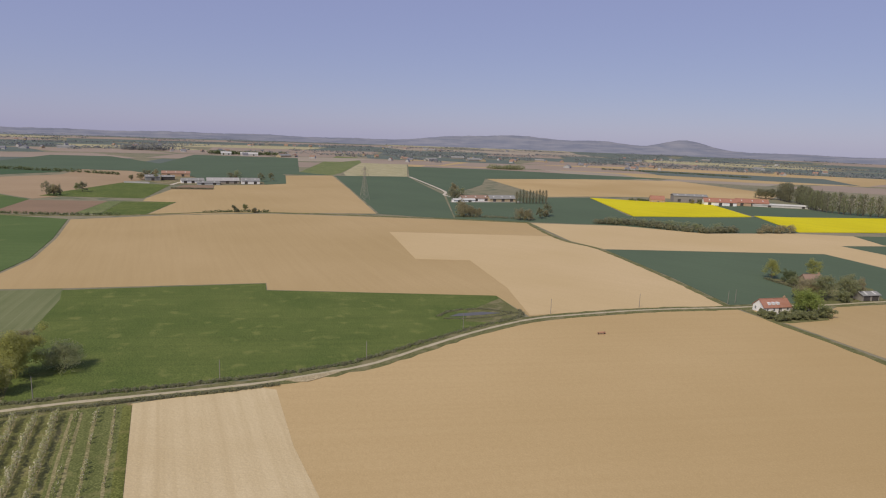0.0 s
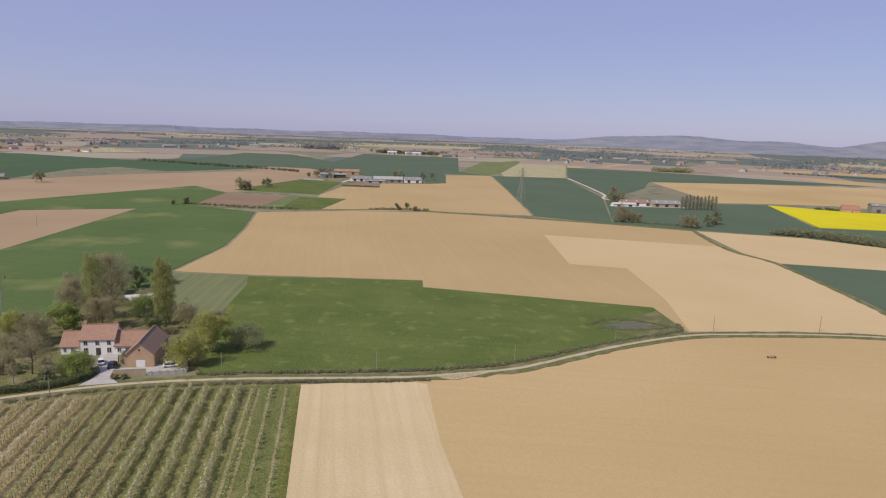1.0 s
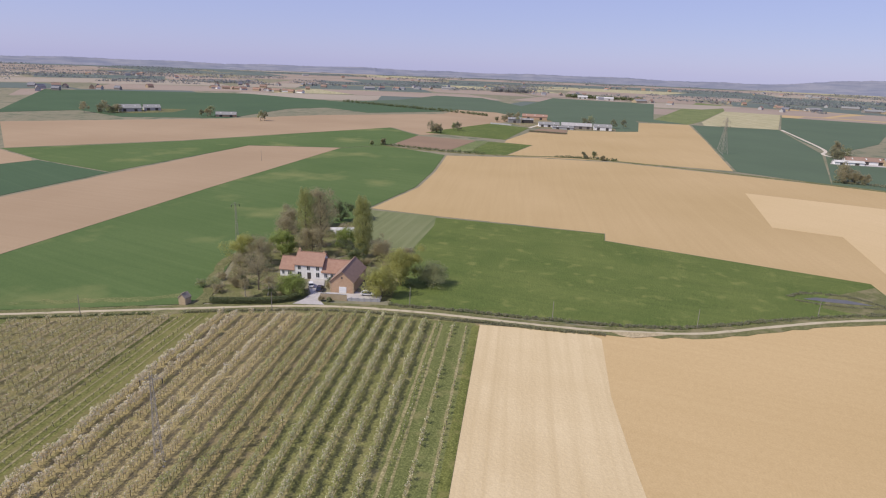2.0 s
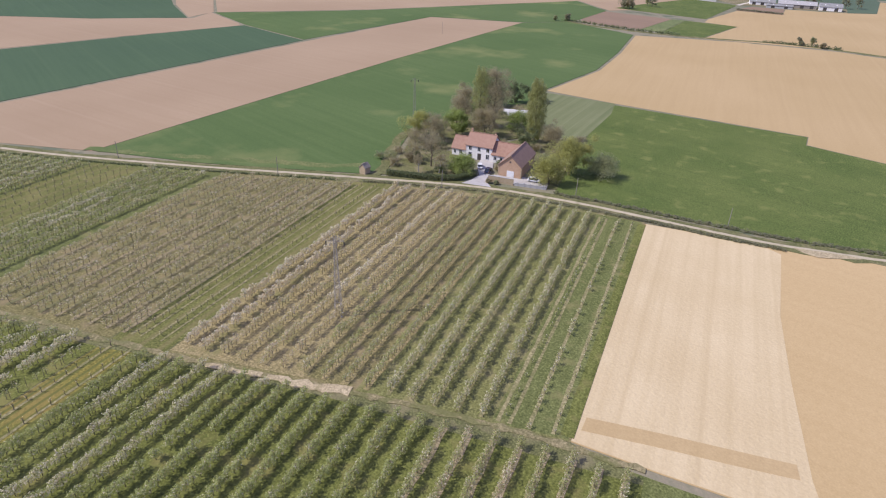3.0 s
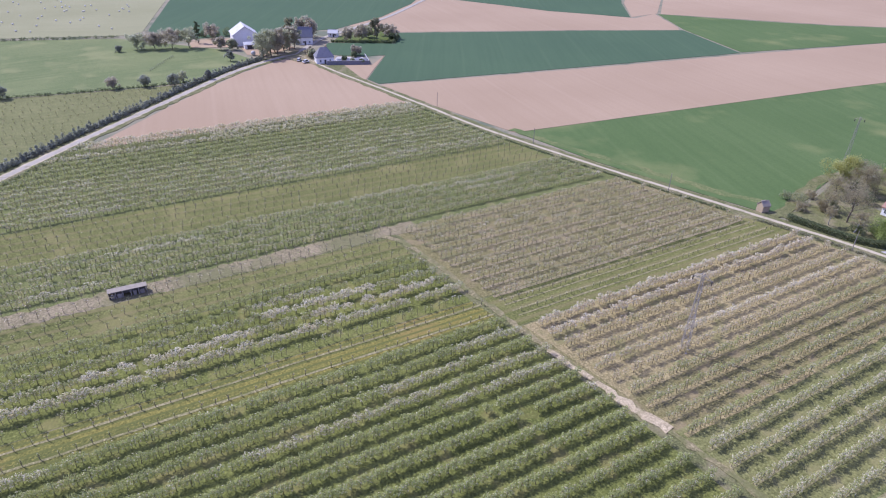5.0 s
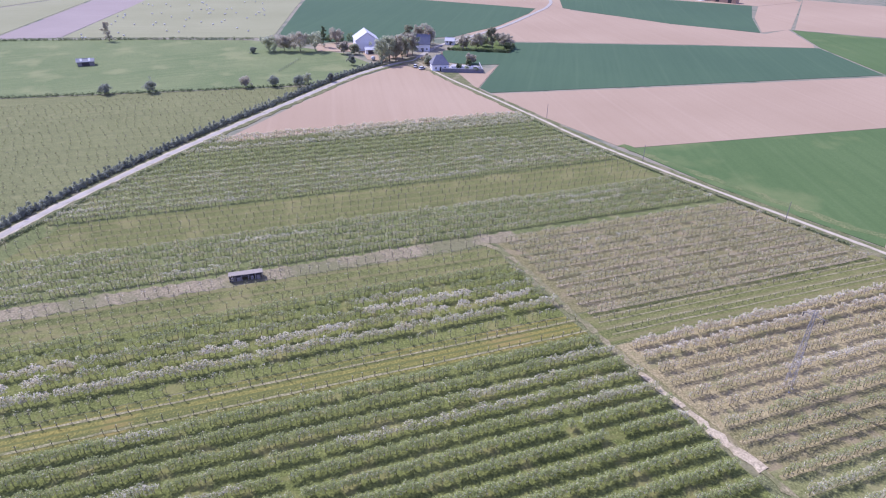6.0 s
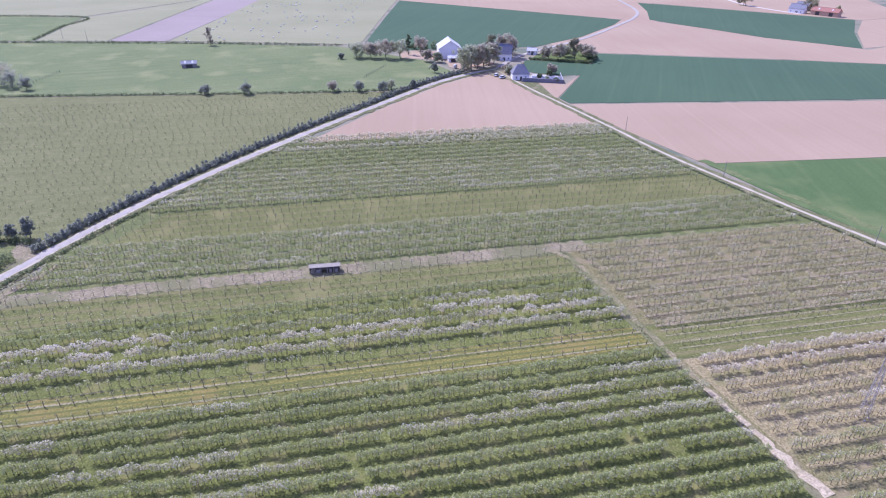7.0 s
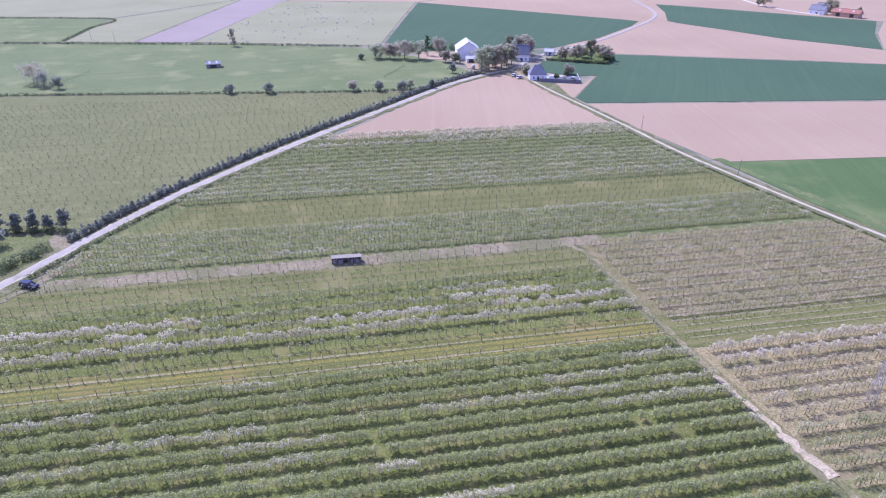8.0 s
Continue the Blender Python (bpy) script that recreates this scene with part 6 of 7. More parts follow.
# ---------------- the hamlet to the west ----------------
def simple_house(name, label, x, y, turn, L, D, eaves, ridge, wall, roof, wins=3, chim=True, category="house", group=""):
    top = new(name)
    m = gable_block(top, x, y, turn, L, D, eaves, ridge, wall, roof)
    for face, span in (("front", L), ("back", L), ("left", D), ("right", D)):
        nn = wins if face in ("front", "back") else max(1, wins - 2)
        for k in range(nn):
            window(top, m, face, span * ((k + 0.5) / nn - 0.5), 0.9, 1.0, 1.2, D, L)
    door(top, m, "front", L * 0.08, 1.0, 2.05, D, L)
    if chim:
        chimney(top, m, L * 0.42, 0, ridge, 0.9)
    return tagged(top, label, category, group)


def shed(name, label, x, y, turn, L, D, eaves, ridge, wall, roof, doors=2):
    top = new(name)
    m = gable_block(top, x, y, turn, L, D, eaves, ridge, wall, roof, 0.5)
    for k in range(doors):
        door(top, m, "front", L * ((k + 0.5) / doors - 0.5), 3.6, min(3.4, eaves - 0.4), D, L, "wood_dark", "shed_door")
        door(top, m, "back", L * ((k + 0.5) / doors - 0.5), 3.6, min(3.4, eaves - 0.4), D, L, "wood_dark", "shed_door")
    for k in range(max(2, int(L / 10))):
        bm = boxed(-0.5, 0.5, -1.2, 1.2, 0, 0.06)
        s = (ridge - eaves) / (D / 2)
        bm.transform(m @ pose(L * ((k + 0.5) / max(2, int(L / 10)) - 0.5), -D / 4, eaves + s * D / 4 + 0.26, math.degrees(math.atan(s)), 0, 0))
        part("skylight", bm, M["sheet_white"], top)
    return tagged(top, label, "shed")



def hip_house(name, label, x, y, turn, L, D, eaves, ridge, run, wall, roof):
    """A house under a steep roof hipped on all four sides, with a short ridge."""
    top = new(name)
    m = pose(x, y, 0, 0, 0, turn)
    bm = boxed(-L / 2, L / 2, -D / 2, D / 2, -0.3, eaves)
    bm.transform(m)
    part("wall", bm, M[wall], top)
    bm = bmesh.new()
    o = 0.4
    P = [(-L / 2 - o, -D / 2 - o), (L / 2 + o, -D / 2 - o), (L / 2 + o, D / 2 + o), (-L / 2 - o, D / 2 + o)]
    lo = [bm.verts.new((a, b, eaves - 0.18)) for a, b in P]
    hi = [bm.verts.new((a, b, eaves + 0.04)) for a, b in P]
    r0, r1 = bm.verts.new((-run / 2, 0, ridge)), bm.verts.new((run / 2, 0, ridge))
    bm.faces.new(lo[::-1])
    for i in range(4):
        bm.faces.new((lo[i], lo[(i + 1) % 4], hi[(i + 1) % 4], hi[i]))
    bm.faces.new((hi[0], hi[1], r1, r0))
    bm.faces.new((hi[2], hi[3], r0, r1))
    bm.faces.new((hi[1], hi[2], r1))
    bm.faces.new((hi[3], hi[0], r0))
    bm.transform(m)
    part("roof", bm, M[roof], top)
    for face, span in (("front", L), ("back", L), ("left", D), ("right", D)):
        for u in (-0.28, 0.28):
            window(top, m, face, span * u, 0.9, 1.0, 1.3, D, L)
    door(top, m, "front", 0, 1.0, 2.05, D, L)
    chimney(top, m, run * 0.4, 0.4, ridge, 0.7)
    return tagged(top, label, "house")


shed("barn", "large white farm barn with a pale sheet roof", -383, -81.5, -6, 15, 14, 6.4, 11.0, "render_white", "sheet_white", 1)
shed("barn", "low white farm building beside the barn", -368.6, -82, 85, 6.5, 4.5, 2.6, 3.6, "render_white", "sheet_white", 1)
hip_house("house", "white house with a steep blue slate roof at the crossroads", -318.9, -55.2, 82, 9.2, 7.2, 3.4, 8.0, 3.6, "render_white", "slate")
simple_house("house", "old house with a slate roof behind trees", -370, -49, 70, 10, 7, 4.5, 9.5, "render_white", "slate")
simple_house("house", "low house with a grey roof behind trees", -392, -50, 60, 9, 6, 3, 6, "brick", "slate")
simple_house("house", "low house with a pale roof beside the lane", -384, -25, 60, 6, 4.4, 2.4, 4.0, "render_white", "sheet_white", 2, False)
wall_run("garden_wall", "dark boarded wall round the house garden", (-312.2, -56), (-304.6, -35), 2.1, 0.25, "slate")
wall_run("garden_wall", "dark boarded wall round the house garden", (-304.6, -35), (-322, -30), 1.8, 0.25, "slate")
wall_run("garden_wall", "white garden wall behind the terrace", (-319, -48), (-314, -32.4), 1.2, 0.3, "render_white")
area("garden_3", [(-316, -52), (-311.8, -54), (-305.2, -35.2), (-321, -31.5), (-328, -44)], 0.2, M["gravel"], "pale paved walled garden", "garden")
area("garden_4", [(-298, -57.6), (-311, -59), (-311, -55), (-303, -34), (-321, -18.5), (-275, -50)], 0.12, M["soil_pink"], "bare earth corner beside the house", "garden")
area("garden_7", [(-275, -50.6), (-298, -58), (-311.5, -60), (-311, -55), (-308, -48)], 0.14, M["verge"], "thin grass beside the lane", "garden")
area("garden_5", [(-382, -112), (-374, -86), (-352, -88), (-346, -80), (-360, -58), (-400, -66), (-404, -110)], 0.13, M["soil_pink"], "farmyard of bare earth and grass", "yard")
area("garden_6", [(-368, -32), (-350, 0), (-370, 13), (-404, 14), (-392, -14)], 0.14, M["meadow"], "rough garden behind a hedge", "garden")
area("yard_7", [(-352, -60), (-344, -72), (-330, -70), (-316, -62), (-322, -58), (-334, -56), (-346, -54)], 0.21, M["soil_path"], "worn earthy crossroads between houses", "yard")
hedge("hedge", "dark clipped hedge round a garden", [(-367, -33), (-358, -15), (-349.8, 1)], 1.8, 2.2, 60, 0.45, "leaf_dark", 40)
hedge("hedge", "dark clipped hedge round a garden", [(-349.8, 1), (-360, 9), (-370, 14)], 1.8, 2.2, 60, 0.45, "leaf_dark", 41)
hedge("hedge", "dark hedge behind the farmyard", [(-412, -101), (-411, -93), (-410, -85)], 3.5, 5, 60, 0.6, "leaf_dark", 44)
bm = bmesh.new()
bmesh.ops.create_icosphere(bm, subdivisions=3, radius=1.25, matrix=pose(0, 0, 1.35))
for dx, dy in ((-0.6, -0.6), (0.6, -0.6), (-0.6, 0.6), (0.6, 0.6)):
    tube(bm, (dx, dy, -0.1), (dx * 0.8, dy * 0.8, 0.7), 0.06, 0.06, 6)
bm.transform(pose(-349.4, -85.2, 0))
tagged(part("storage_tank", bm, M["sheet_white"]), "round white storage tank in the grass", "tank")
# pale grey trees here carry painted haze in leaf and twig colour
k = 0
for x, y, h, s, lf in ((-340.5, -82, 13.5, 4.2, "leaf_mist"), (-343, -77, 14.5, 4.4, "leaf_mist"), (-346, -72.5, 14, 4.2, "twig_pale"), (-349.5, -67.5, 13, 4.2, "leaf_mist"), (-353.5, -63.5, 12.5, 4.2, "twig_pale"), (-357.5, -59, 12, 4.0, "leaf_mist"),
                       (-361.5, -61.5, 17, 3.6, "leaf_scrub"), (-348, -80, 11, 3.6, "leaf_mist"), (-354, -72, 11, 3.8, "twig_pale"), (-376, -42, 13, 4.5, "twig_pale"), (-386, -38, 11, 4.2, "leaf_mist"), (-380, -46, 12, 4, "twig_pale"),
                       (-384, -122, 10, 5, "twig_pale"), (-383, -113, 10, 4.6, "leaf_mist"), (-386, -131, 8, 4.5, "twig_pale"), (-388, -140, 7, 4.5, "leaf_mist"), (-393, -106, 13, 1.6, "leaf_dark"), (-371, -98, 6.5, 3, "twig_pale"), (-368, -92, 5, 2.6, "leaf_mist"),
                       (-361, -5, 13.5, 3.4, "leaf_scrub"), (-362.5, -15, 8, 3.6, "twig_pale"), (-363, 5.6, 7, 3.6, "twig_pale"), (-368, -22, 6, 3.2, "twig_pale"), (-372, -6, 6, 3.4, "leaf_mist"), (-374, 6, 6, 3.2, "twig_pale"), (-356, 3, 4, 2.4, "leaf_dark"),
                       (-327, -33, 4, 2.4, "twig_pale"), (-323, -36, 2.4, 1.4, "leaf_dark"), (-317, -44, 2.2, 1.4, "leaf_dark"), (-311, -42, 2.0, 1.3, "leaf_mist"), (-330, -58, 4, 2.2, "leaf_mist"), (-335, -57, 3.5, 2.2, "twig_pale"), (-307, -38, 2.2, 1.3, "leaf_dark"),
                       (-404, -96, 7, 4, "twig_pale")):
    k += 1
    tree("hamlet_tree", {"leaf_olive": "olive-green budding tree in the hamlet", "twig_pale": "brown leafless tree in the hamlet", "leaf_mist": "grey-green tree in the hamlet", "leaf_dark": "dark evergreen tree in the hamlet", "leaf_scrub": "tall dusky brown-green tree in the hamlet"}[lf],
         x, y, h, s, 1100, 0.6, lf, seed=100 + k, crown_from=0.15, clump=0.36, limbs=12)
for k, (x, y, h, s, lf) in enumerate(((-442, -233, 12, 2.2, "twig_pale"), (-346, -326, 9, 5, "twig_pale"), (-338, -318, 6, 4, "leaf_hedge"), (-333, -310, 5, 3, "leaf_hedge"), (-310, -222, 4, 2.5, "leaf_hedge"), (-308, -203, 4.5, 2.5, "leaf_hedge"),
                                      (-306, -160, 4, 2.5, "twig_pale"), (-305, -146, 4, 2.5, "leaf_hedge"), (-304, -130, 5, 2.5, "leaf_mist"), (-385, -150, 3, 1.6, "leaf_hedge"), (-158.5, -252, 6, 1.5, "leaf_hedge"), (-158.5, -256, 4.5, 1.5, "leaf_hedge"), (-158.7, -261, 6.5, 1.5, "leaf_hedge"), (-159, -265, 5.5, 1.5, "leaf_hedge"), (-160, -270, 6, 1.6, "leaf_hedge"), (-300, -134.6, 5, 2.6, "leaf_hedge"), (-307, -118, 4, 1.6, "leaf_hedge"),
                                      (-150, -268, 4, 3, "leaf_hedge"), (-340, -100, 5, 2, "leaf_hedge"))):
    tree("field_tree", {"twig_pale": "brown leafless tree at a field edge", "leaf_hedge": "dark bush at a field edge", "leaf_mist": "grey-green bush at a field edge"}[lf], x, y, h, s, 700, 0.45, lf, seed=140 + k, crown_from=0.12, clump=0.36, limbs=11, twigs=4)
area("yard_6", [(-142, -249.3), (-146.5, -246.4), (-151, -249.5), (-156, -254), (-150, -254.2)], 0.2, M["soil_path"], "bare earth gateway beside the lane", "yard")
shed("field_shed", "small field shed with a bluish sheet roof", -375.5, -238, 96, 8, 5, 2.3, 3.4, "wood_grey", "sheet_grey", 1)

def post_fence(label, a, b, gap=2.6):
    """Round posts with two wires between them."""
    a, b = Vector((*a, 0)), Vector((*b, 0))
    top = new("post_fence")
    top.matrix_basis = pose(a.x, a.y, 0.08, 0, 0, math.degrees(math.atan2(b.y - a.y, b.x - a.x)))
    L = (b - a).length
    for k in range(int(L / gap) + 1):
        part("post", tube(bmesh.new(), (k * gap, 0, -0.2), (k * gap, 0, 1.3), 0.10, 0.09, 6), M["wood_dark"], top)
    for z in (0.6, 1.15):
        part("wire", tube(bmesh.new(), (0, 0.1, z), (L, 0.1, z), 0.012, 0.012, 4), M["steel"], top)
    return tagged(top, label, "fence")


post_fence("dark wooden post fence across the pasture", (-340.5, -313.7), (-371.5, -305.3))
post_fence("dark wooden post fence beside the hamlet pasture", (-333.9, -140.5), (-361.6, -125.2))

# round bales on the pale field
rng = np.random.default_rng(5)
bm = bmesh.new()
bmesh.ops.create_cone(bm, cap_ends=True, segments=14, radius1=0.45, radius2=0.45, depth=0.95, matrix=pose(0, 0, 0.45, 90, 0, 0))
bmesh.ops.bevel(bm, geom=[e for e in bm.edges], offset=0.08, segments=1, affect="EDGES")
bale = tagged(part("straw_bale", bm, M["straw"]), "round white-wrapped bale lying on the field", "bale", "straw bales")
bale.matrix_basis = pose(-470, -200, 0.1)
for k in range(80):
    u, v = rng.random(), rng.random()
    x = -455 - 215 * u
    y = (-255 + 45 * u) + (115 - 10 * u) * v
    copy_thing(bale, pose(x, y, 0.1, 0, 0, rng.uniform(0, 180)))


# ---------------- farms of the plain ----------------
dh = simple_house("house", "long white house with a red tiled roof and dormers", 240.9, 10.8, -9.5, 13.4, 6.4, 2.5, 5.2, "render_white", "tile_red", 4)
dm = pose(240.9, 10.8, 0, 0, 0, -9.5)
for k in range(3):
    bm = boxed(-0.6, 0.6, -0.8, 1.0, 0, 1.0)
    bm.transform(dm @ pose(-3.6 + 2.1 * k, -1.9, 3.3))
    part("dormer", bm, M["white_paint"], dh)
simple_house("house", "grey-roofed old house among trees", 306, 40, -16, 9.5, 6, 2.6, 5.4, "brick_pale", "tile_dark")
shed("open_shed", "grey open-fronted farm shed", 303, 10.5, -10, 9.5, 5, 2.9, 3.9, "wood_grey", "sheet_grey", 2)
area("yard_8", [(229, 13), (233, 6), (247, 3), (256, -3), (252, -7), (232, -5), (228, -2)], 0.15, M["verge"], "rough garden round the red-roofed house", "garden")
area("yard_9", [(268, 20), (272, 13), (296, 8), (312, 8), (330, 24), (312, 46), (296, 58), (290, 38)], 0.15, M["verge"], "rough pasture under the farm trees", "garden")
area("yard_10", [(231.5, 9), (232.5, 6), (241, 4.5), (240, 7)], 0.19, M["gravel"], "pale yard before the red-roofed house", "yard")
k = 0
for x, y, h, s, lf in ((249, 0.5, 9.0, 5.4, "leaf_fresh"), (229.5, -1.2, 2.2, 1.7, "leaf_grey"), (233, -1.4, 3.2, 2.0, "leaf_grey"), (238, -1.8, 2.6, 2.0, "leaf_grey"), (242, -2.6, 2.6, 1.9, "leaf_grey"), (246, -3.6, 2.6, 1.9, "leaf_grey"), (251.5, -3.6, 2.6, 1.9, "leaf_grey"), (255, -4.2, 3.6, 2.2, "leaf_grey"),
                       (229.5, 6, 1.8, 1.5, "leaf_grey"), (228.6, 2.5, 2.0, 1.7, "leaf_grey"), (245, 2, 3.6, 2.4, "leaf_dark"), (254, 4, 4.5, 2.8, "leaf_grey"), (299, 56.5, 9.2, 4.2, "leaf_olive"), (327, 53.5, 8, 4.0, "leaf_olive"),
                       (298.4, 46, 5.3, 3.0, "leaf_dark"), (295, 41, 3.6, 2.6, "leaf_grey"), (281.6, 15.5, 11.5, 4.6, "leaf_grey"), (285, 19, 10, 4.2, "leaf_grey"), (293, 14, 10, 4.4, "leaf_grey"), (299, 15, 10, 4.0, "leaf_grey"), (305, 16, 7, 3.4, "twig"), (276.6, 22, 6.8, 4.4, "twig"), (271.5, 20, 5, 3.4, "twig"), (287, 10.5, 4, 2.6, "leaf_grey"), (291, 30, 5, 3, "twig")):
    k += 1
    tree("farm_tree", {"leaf_fresh": "round fresh green tree beside the red-roofed house", "leaf_scrub": "dusky green bush at the farm", "leaf_grey": "grey-green budding tree at the farm", "leaf_dark": "dark evergreen at the farm", "twig": "brown leafless tree at the farm", "leaf_olive": "olive-green budding tree at the farm"}[lf],
         x, y, h, s, 2600 if lf == "leaf_fresh" else 1000, 0.45, lf, seed=200 + k, crown_from=0.08, clump=0.38, limbs=12)
hedge("hedge", "dark low hedge across the wheat behind the farm", [(294, 57), (292, 47), (291, 37)], 1.4, 1.4, 40, 0.4, "leaf_scrub", 42)

# farm with long sheds to the north
shed("farm_shed", "long shed with a pale sheet roof and open bays", 80, 660, 0, 38, 15, 3.8, 7.0, "wood_grey", "sheet_pale", 4)
shed("farm_shed", "white-walled shed with a grey sheet roof", 112, 655, 0, 22, 15, 4.2, 7.2, "render_white", "sheet_grey", 2)
shed("farm_shed", "low grey lean-to before the long shed", 62, 642, 0, 26, 8, 2.6, 3.8, "concrete", "sheet_grey", 2)
shed("farm_shed", "long grey-roofed cattle shed in a farmyard", 45, 666, 4, 26, 13, 3.4, 6, "render_white", "sheet_grey", 3)
shed("farm_shed", "tall farm shed with a grey roof", 0, 706, 5, 17, 14, 5.0, 7, "sheet_grey", "sheet_grey", 1)
# closed walls in a dark colour stand in for the shade of an open front
shed("farm_shed", "open-fronted dark farm shed", 18, 712, 5, 15, 12, 4.4, 6, "wood_dark", "sheet_grey", 1)
shed("farm_shed", "brick farm building with a brown roof", 29, 778, -3, 36, 12, 4.5, 7.5, "brick", "tile", 2)
wall_run("yard_wall", "low pale wall along the paddock", (-30.5, 667), (-3, 659), 1.8, 0.4, "concrete")
area("yard_3", [(-8, 690), (-4, 720), (14, 784), (48, 784), (62, 690), (132, 680), (128, 645), (36, 645), (22, 640)], 0.17, M["soil_path"], "bare farmyard between sheds", "yard")
ribbon("track_12", [(20, 636), (28, 665), (36, 690), (46, 720)], 4.5, 0.2, M["road_pale"], "pale farm drive", "track")
hedge("hedge", "dark scrub before the long sheds", [(20, 588), (40, 583), (62, 578)], 4, 2.0, 30, 0.8, "leaf_scrub", 45)
# farm with low sheds in the dark green field
shed("farm_shed", "low farm building with a pinkish roof", 318, 436, -4, 34, 10, 3.2, 6, "render_white", "tile_dark", 3)
shed("farm_shed", "grey-roofed stone farm shed in a yard", 346, 428, -6, 30, 12, 3.5, 6.5, "brick_pale", "sheet_grey", 3)
shed("farm_shed", "low white shed in the farmyard", 300, 426, -4, 24, 6, 2.4, 3.6, "render_white", "sheet_white", 2)
area("yard_4", [(284, 424), (296, 448), (364, 442), (366, 416)], 0.14, M["gravel"], "pale gravel farmyard between sheds", "yard")
# farm beyond the rapeseed
shed("farm_shed", "red-roofed farm building beyond the yellow field", 598, 362, -30, 36, 11, 4, 8, "render_white", "tile_red", 3)
shed("farm_shed", "red-roofed farm building beyond the yellow field", 638, 352, -30, 36, 12, 4, 8, "brick", "tile_red", 3)
shed("farm_shed", "grey-roofed open barn behind red roofs", 592, 402, -28, 40, 14, 7, 9, "wood_grey", "sheet_grey", 3)
shed("farm_shed", "long low white poultry shed", 668, 330, -32, 74, 7, 2.4, 3.6, "sheet_white", "sheet_white", 2)
simple_house("house", "red-roofed house beyond the yellow field", 540, 400, -30, 16, 9, 3.5, 7.5, "brick", "tile_red")
hedge("hedge", "dark hedge beyond the yellow field", [(515, 420), (530, 412), (545, 404)], 6, 4, 20, 1.0, "leaf_dark", 43)
# farm to the north-west
shed("farm_shed", "large grey-roofed farm shed in wheat", -493, 598, 40, 26, 20, 4.5, 8.5, "concrete", "sheet_grey", 2)
shed("farm_shed", "grey-roofed farm shed beside trees", -478, 624, 40, 20, 15, 4, 7.5, "concrete", "sheet_grey", 2)
shed("farm_shed", "low grey farm buildings in wheat", -356, 586, 20, 24, 10, 3, 6, "brick", "sheet_grey", 2)
area("yard_5", [(-506, 566), (-492, 650), (-450, 664), (-440, 610), (-470, 570)], 0.16, M["verge"], "rough grassy farmyard between sheds", "yard")
# far farm in the top of the western view
shed("farm_shed", "red-roofed farm buildings beyond the wheat", -520, 318, 30, 24, 10, 4, 7, "brick", "tile_red", 2)
simple_house("house", "slate-roofed farmhouse beyond the wheat", -541, 304, 30, 14, 9, 4, 8, "render_white", "slate")
simple_house("house", "slate-roofed farmhouse beyond the wheat", -556, 322, 30, 12, 9, 4, 8, "brick", "slate")
ribbon("track_9", [(-532, 300), (-560, 292), (-600, 288), (-660, 300)], 4, 0.2, M["road_pale"], "pale farm track", "track")

rng = np.random.default_rng(21)
spots = []
for cx, cy, n, s in ((296, 440, 4, 8), (-505, 560, 8, 14), (-490, 570, 4, 10), (-550, 330, 6, 18), (-597, 284, 3, 10), (-84, 518, 5, 9), (-3, 716, 7, 12), (-60, 552, 2, 16), (100, 700, 3, 14), (140, 690, 2, 10), (578, 378, 4, 8),
                     (-116, 392, 3, 8), (66, 376, 4, 14), (250, 322, 3, 10), (320, 296, 3, 12), (-300, 560, 2, 8), (-380, 585, 3, 10)):
    for _ in range(n):
        spots.append((cx + rng.normal(0, s * 0.6), cy + rng.normal(0, s * 0.6), rng.uniform(3, 5.5) if s in (8, 14) and 250 < cy < 400 else rng.uniform(5, 13)))
for k, (x, y, h) in enumerate(spots):
    tree("farm_tree", "small far tree with thin spring leaves", x, y, h, h * 0.42, 260, 0.85, ("twig", "leaf_grey", "leaf_scrub", "leaf_scrub")[k % 4], seed=300 + k, crown_from=0.15, clump=0.42, limbs=8, twigs=2, group="far farm trees")
# poplar rows and woods beyond the rapeseed
for k in range(10):
    poplar("poplar_tree", "leafless poplar in a windbreak row", 352 + k * 3.8, 405 - k * 0.45, 13.5 + (k * 7 % 5) * 0.5, 2.3, 420, 0.6, "leaf_scrub" if k % 3 else "twig", 40 + k)
line = smooth_line([(744, 372), (716, 340), (686, 314), (674, 290), (673, 271), (682, 250), (694, 234), (720, 215), (760, 196)], 5.2)
for k, p in enumerate(line):
    poplar("poplar_tree", "tall poplar in a dense dusky row", p[0] + (k % 3) * 0.8, p[1], 21 + (k * 5 % 4), 5.4, 560, 1.0, "leaf_scrub" if k % 2 else "leaf_grey", 80 + k)
for k, (x, y) in enumerate(((752, 396), (747, 390), (742, 384), (755, 403), (738, 378))):
    poplar("conifer_tree", "tall dark conifer at the end of the poplar row", x, y, 23 + k % 3, 8.5, 1000, 1.0, "leaf_scrub", 130 + k)
for k, (x, y) in enumerate(((750, 432), (744, 424), (756, 420), (760, 412), (746, 414))):
    tree("farm_tree", "grey bushy tree before dark conifers", x, y, 10 + k % 3, 6, 500, 1.0, "leaf_scrub", seed=140 + k, crown_from=0.1, clump=0.42, limbs=9)
tree("tall_tree", "tall bare tree beside the farm sheds", 303, 455, 16, 4.5, 900, 0.6, "twig", seed=150, crown_from=0.1, clump=0.36, limbs=14, twigs=4)
for k, (x, y, h) in enumerate(((243, 314, 7), (250, 313, 7.5), (257, 311, 6), (285, 286, 8), (291, 284, 7))):
    tree("farm_tree", "thin grey budding bush at the field edge", x, y, h, h * 0.6, 700, 0.5, "twig", seed=160 + k, crown_from=0.0, clump=0.4, limbs=12)


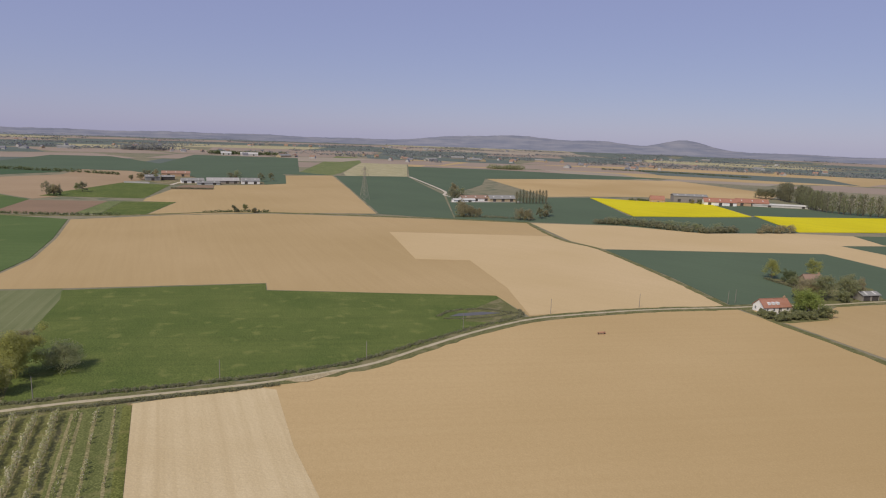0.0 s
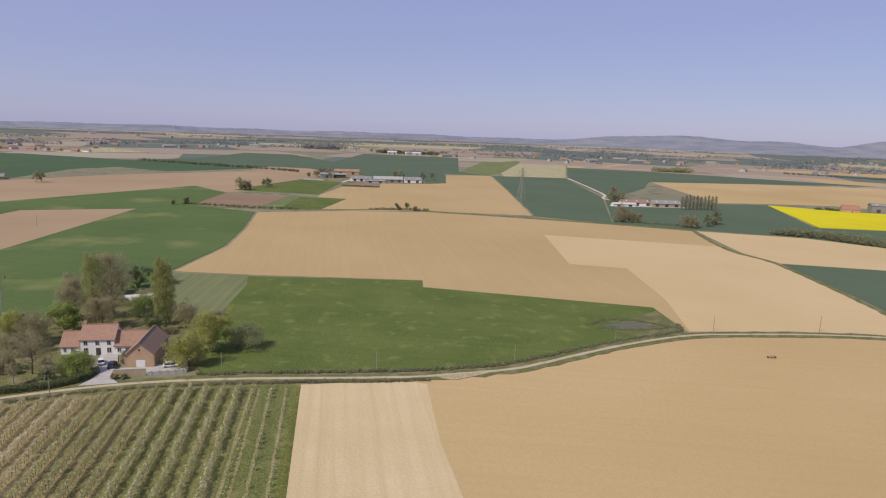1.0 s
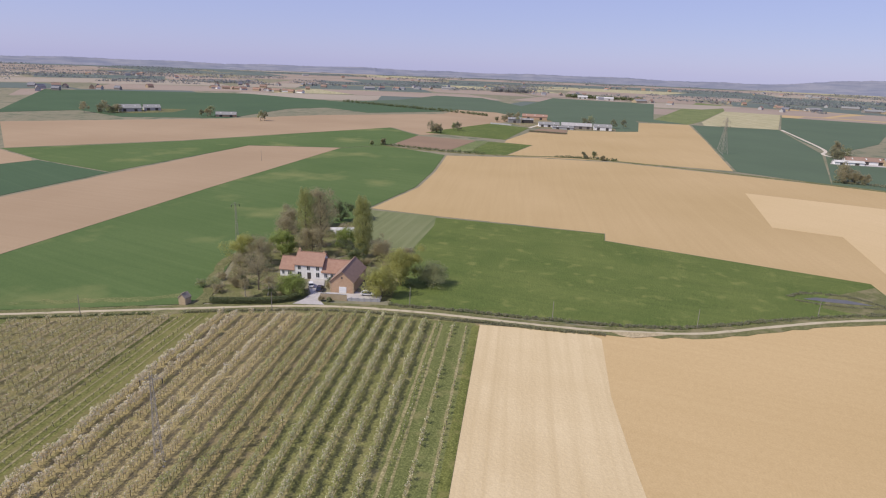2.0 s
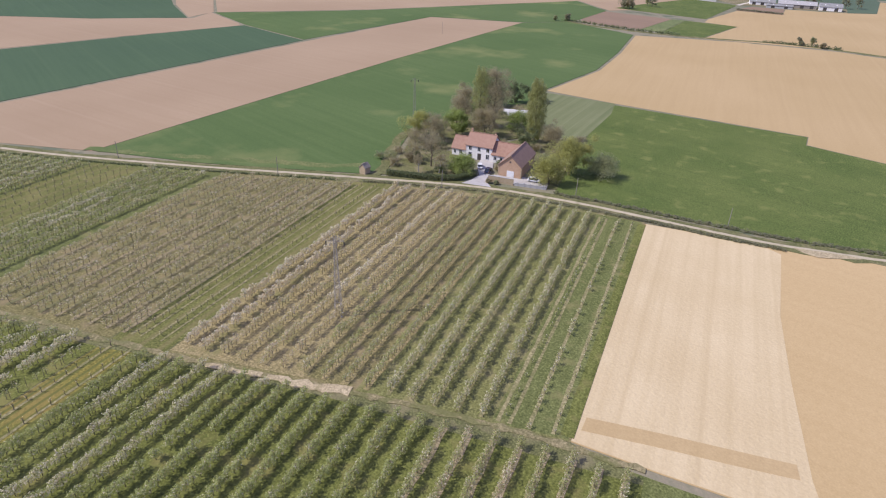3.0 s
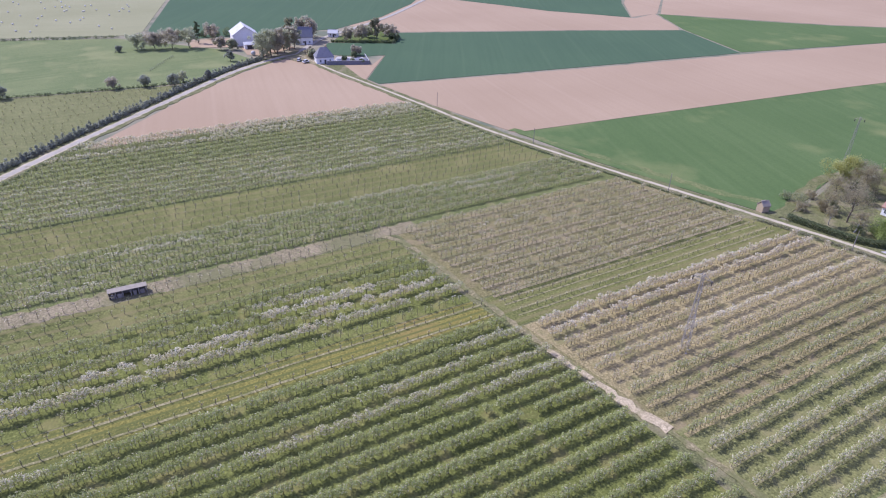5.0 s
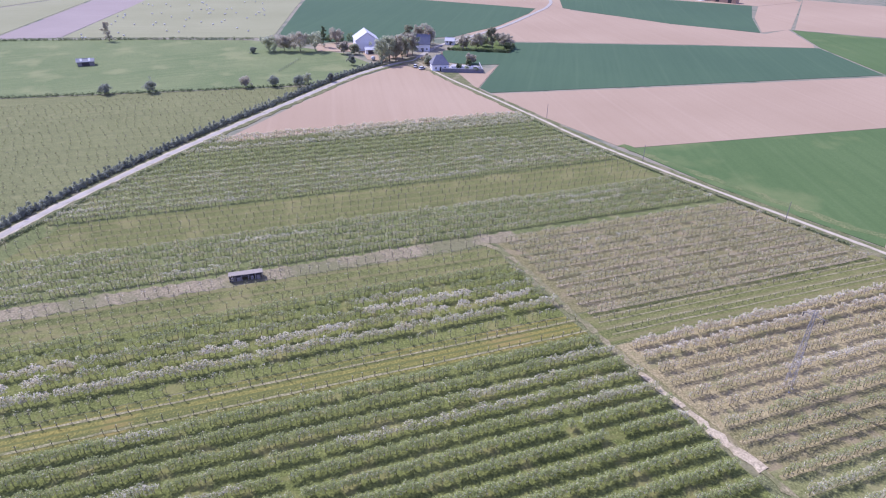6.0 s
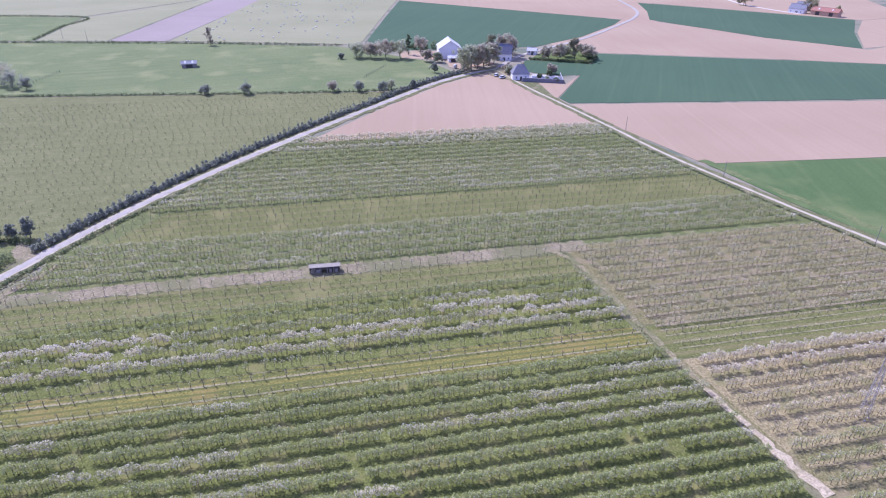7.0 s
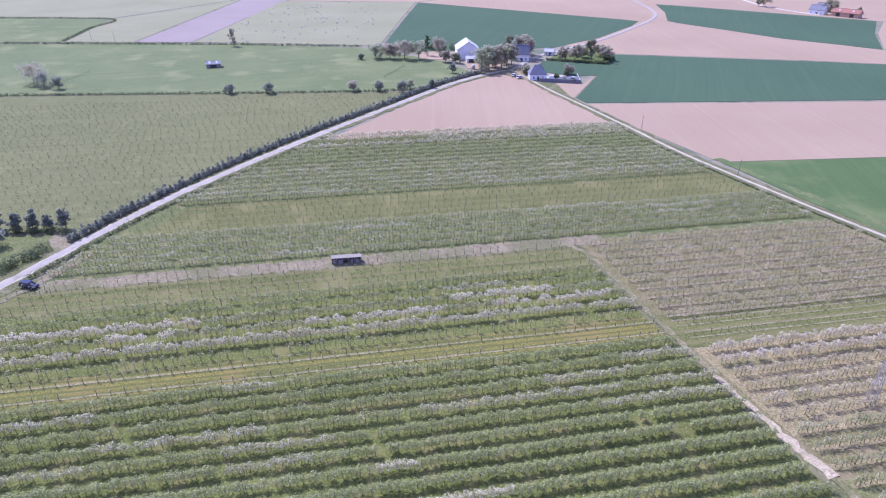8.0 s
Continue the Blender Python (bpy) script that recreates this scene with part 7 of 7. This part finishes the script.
def wood_stuff(name, label, pts, width, height, per_m, size, leaf, seed):
    return hedge(name, label, pts, width, height, per_m, size, leaf, seed, "wood")


wood_stuff("far_wood", "wood of small trees on the plain", [(680, 1066), (715, 1055), (746, 1042)], 26, 12, 20, 2.2, "leaf_grey", 52)
wood_stuff("far_wood", "wood behind the far sheds", [(130, 1640), (220, 1620), (330, 1600)], 24, 10, 14, 2.6, "leaf_dark", 53)
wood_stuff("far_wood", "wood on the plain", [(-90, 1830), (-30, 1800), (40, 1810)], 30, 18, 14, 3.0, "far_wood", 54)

# far hedgerows and copses, leaves tinted with haze, and villages out to the hills
rng = np.random.default_rng(33)
V, Fc, o = [], [], 0
for k in range(330):
    b, r = radians(rng.uniform(-50, 62)), 1000 * math.exp(rng.uniform(0.62, 1.53))
    x, y = math.sin(b) * r + 9, math.cos(b) * r - 163
    L, a = rng.uniform(40, 320), b + math.pi / 2 + rng.normal(0, 0.45)
    v, f = bush_arrays(rng, [(x, y, 0), (x + math.sin(a) * L, y + math.cos(a) * L, 0)], rng.uniform(9, 20), rng.uniform(3, 9), 0.55, 4.4)
    V.append(v)
    Fc.append(f + o)
    o += len(v)
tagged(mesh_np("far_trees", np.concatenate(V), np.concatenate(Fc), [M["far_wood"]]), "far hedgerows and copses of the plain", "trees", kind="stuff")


def far_house(x, y, turn, L, D, e, r, wall, roof):
    top = new("far_house")
    gable_block(top, x, y, turn, L, D, e, r, wall, roof, 0.4)
    return tagged(top, "small far village house with a %s roof" % {"tile_red": "red tiled", "tile_dark": "dark tiled", "tile": "brown tiled", "slate": "slate", "sheet_white": "white sheet", "sheet_grey": "grey sheet"}[roof], "house", "far village houses")


for cb, cr, n, spread in ((-38, 1500, 12, 60), (-22, 1800, 14, 120), (-11, 1900, 8, 80), (-3, 2300, 8, 90), (3, 1950, 8, 60), (11, 1720, 7, 60), (20, 1800, 9, 90), (28, 1950, 8, 90), (36, 1950, 9, 110), (42, 1700, 8, 70), (50, 1900, 8, 120), (-32, 2400, 12, 160), (8, 2900, 10, 160), (24, 3000, 10, 180), (46, 2700, 10, 180), (-12, 3000, 10, 180)):
    for k in range(n):
        b, r = radians(cb) + rng.normal(0, spread / cr), cr + rng.normal(0, spread)
        roof = rng.choice(["tile_dark", "tile_dark", "slate", "tile", "sheet_grey", "slate"])
        big = roof in ("sheet_white", "sheet_grey")
        far_house(math.sin(b) * r + 9, math.cos(b) * r - 163, rng.uniform(0, 180), rng.uniform(24, 44) if big else rng.uniform(10, 17), rng.uniform(12, 18) if big else 8.5, 4.0, 8.0, rng.choice(["concrete", "wood_grey", "brick_pale", "concrete"]), str(roof))
for k in range(18):
    u = k / 17
    far_house(-715 + 225 * u + rng.normal(0, 8), 1262 - 30 * u + rng.normal(0, 10), rng.uniform(0, 180), rng.uniform(10, 18), 8.5, 3.6, 7.0, str(rng.choice(["brick_pale", "render_white", "concrete"])), str(rng.choice(["tile", "tile_dark", "tile"])))
shed("far_shed", "white farm sheds on the plain", 225, 1560, -5, 44, 18, 5, 8, "sheet_white", "sheet_white", 2)
shed("far_shed", "white farm sheds on the plain", 170, 1590, -5, 26, 16, 5, 8, "sheet_white", "sheet_white", 2)
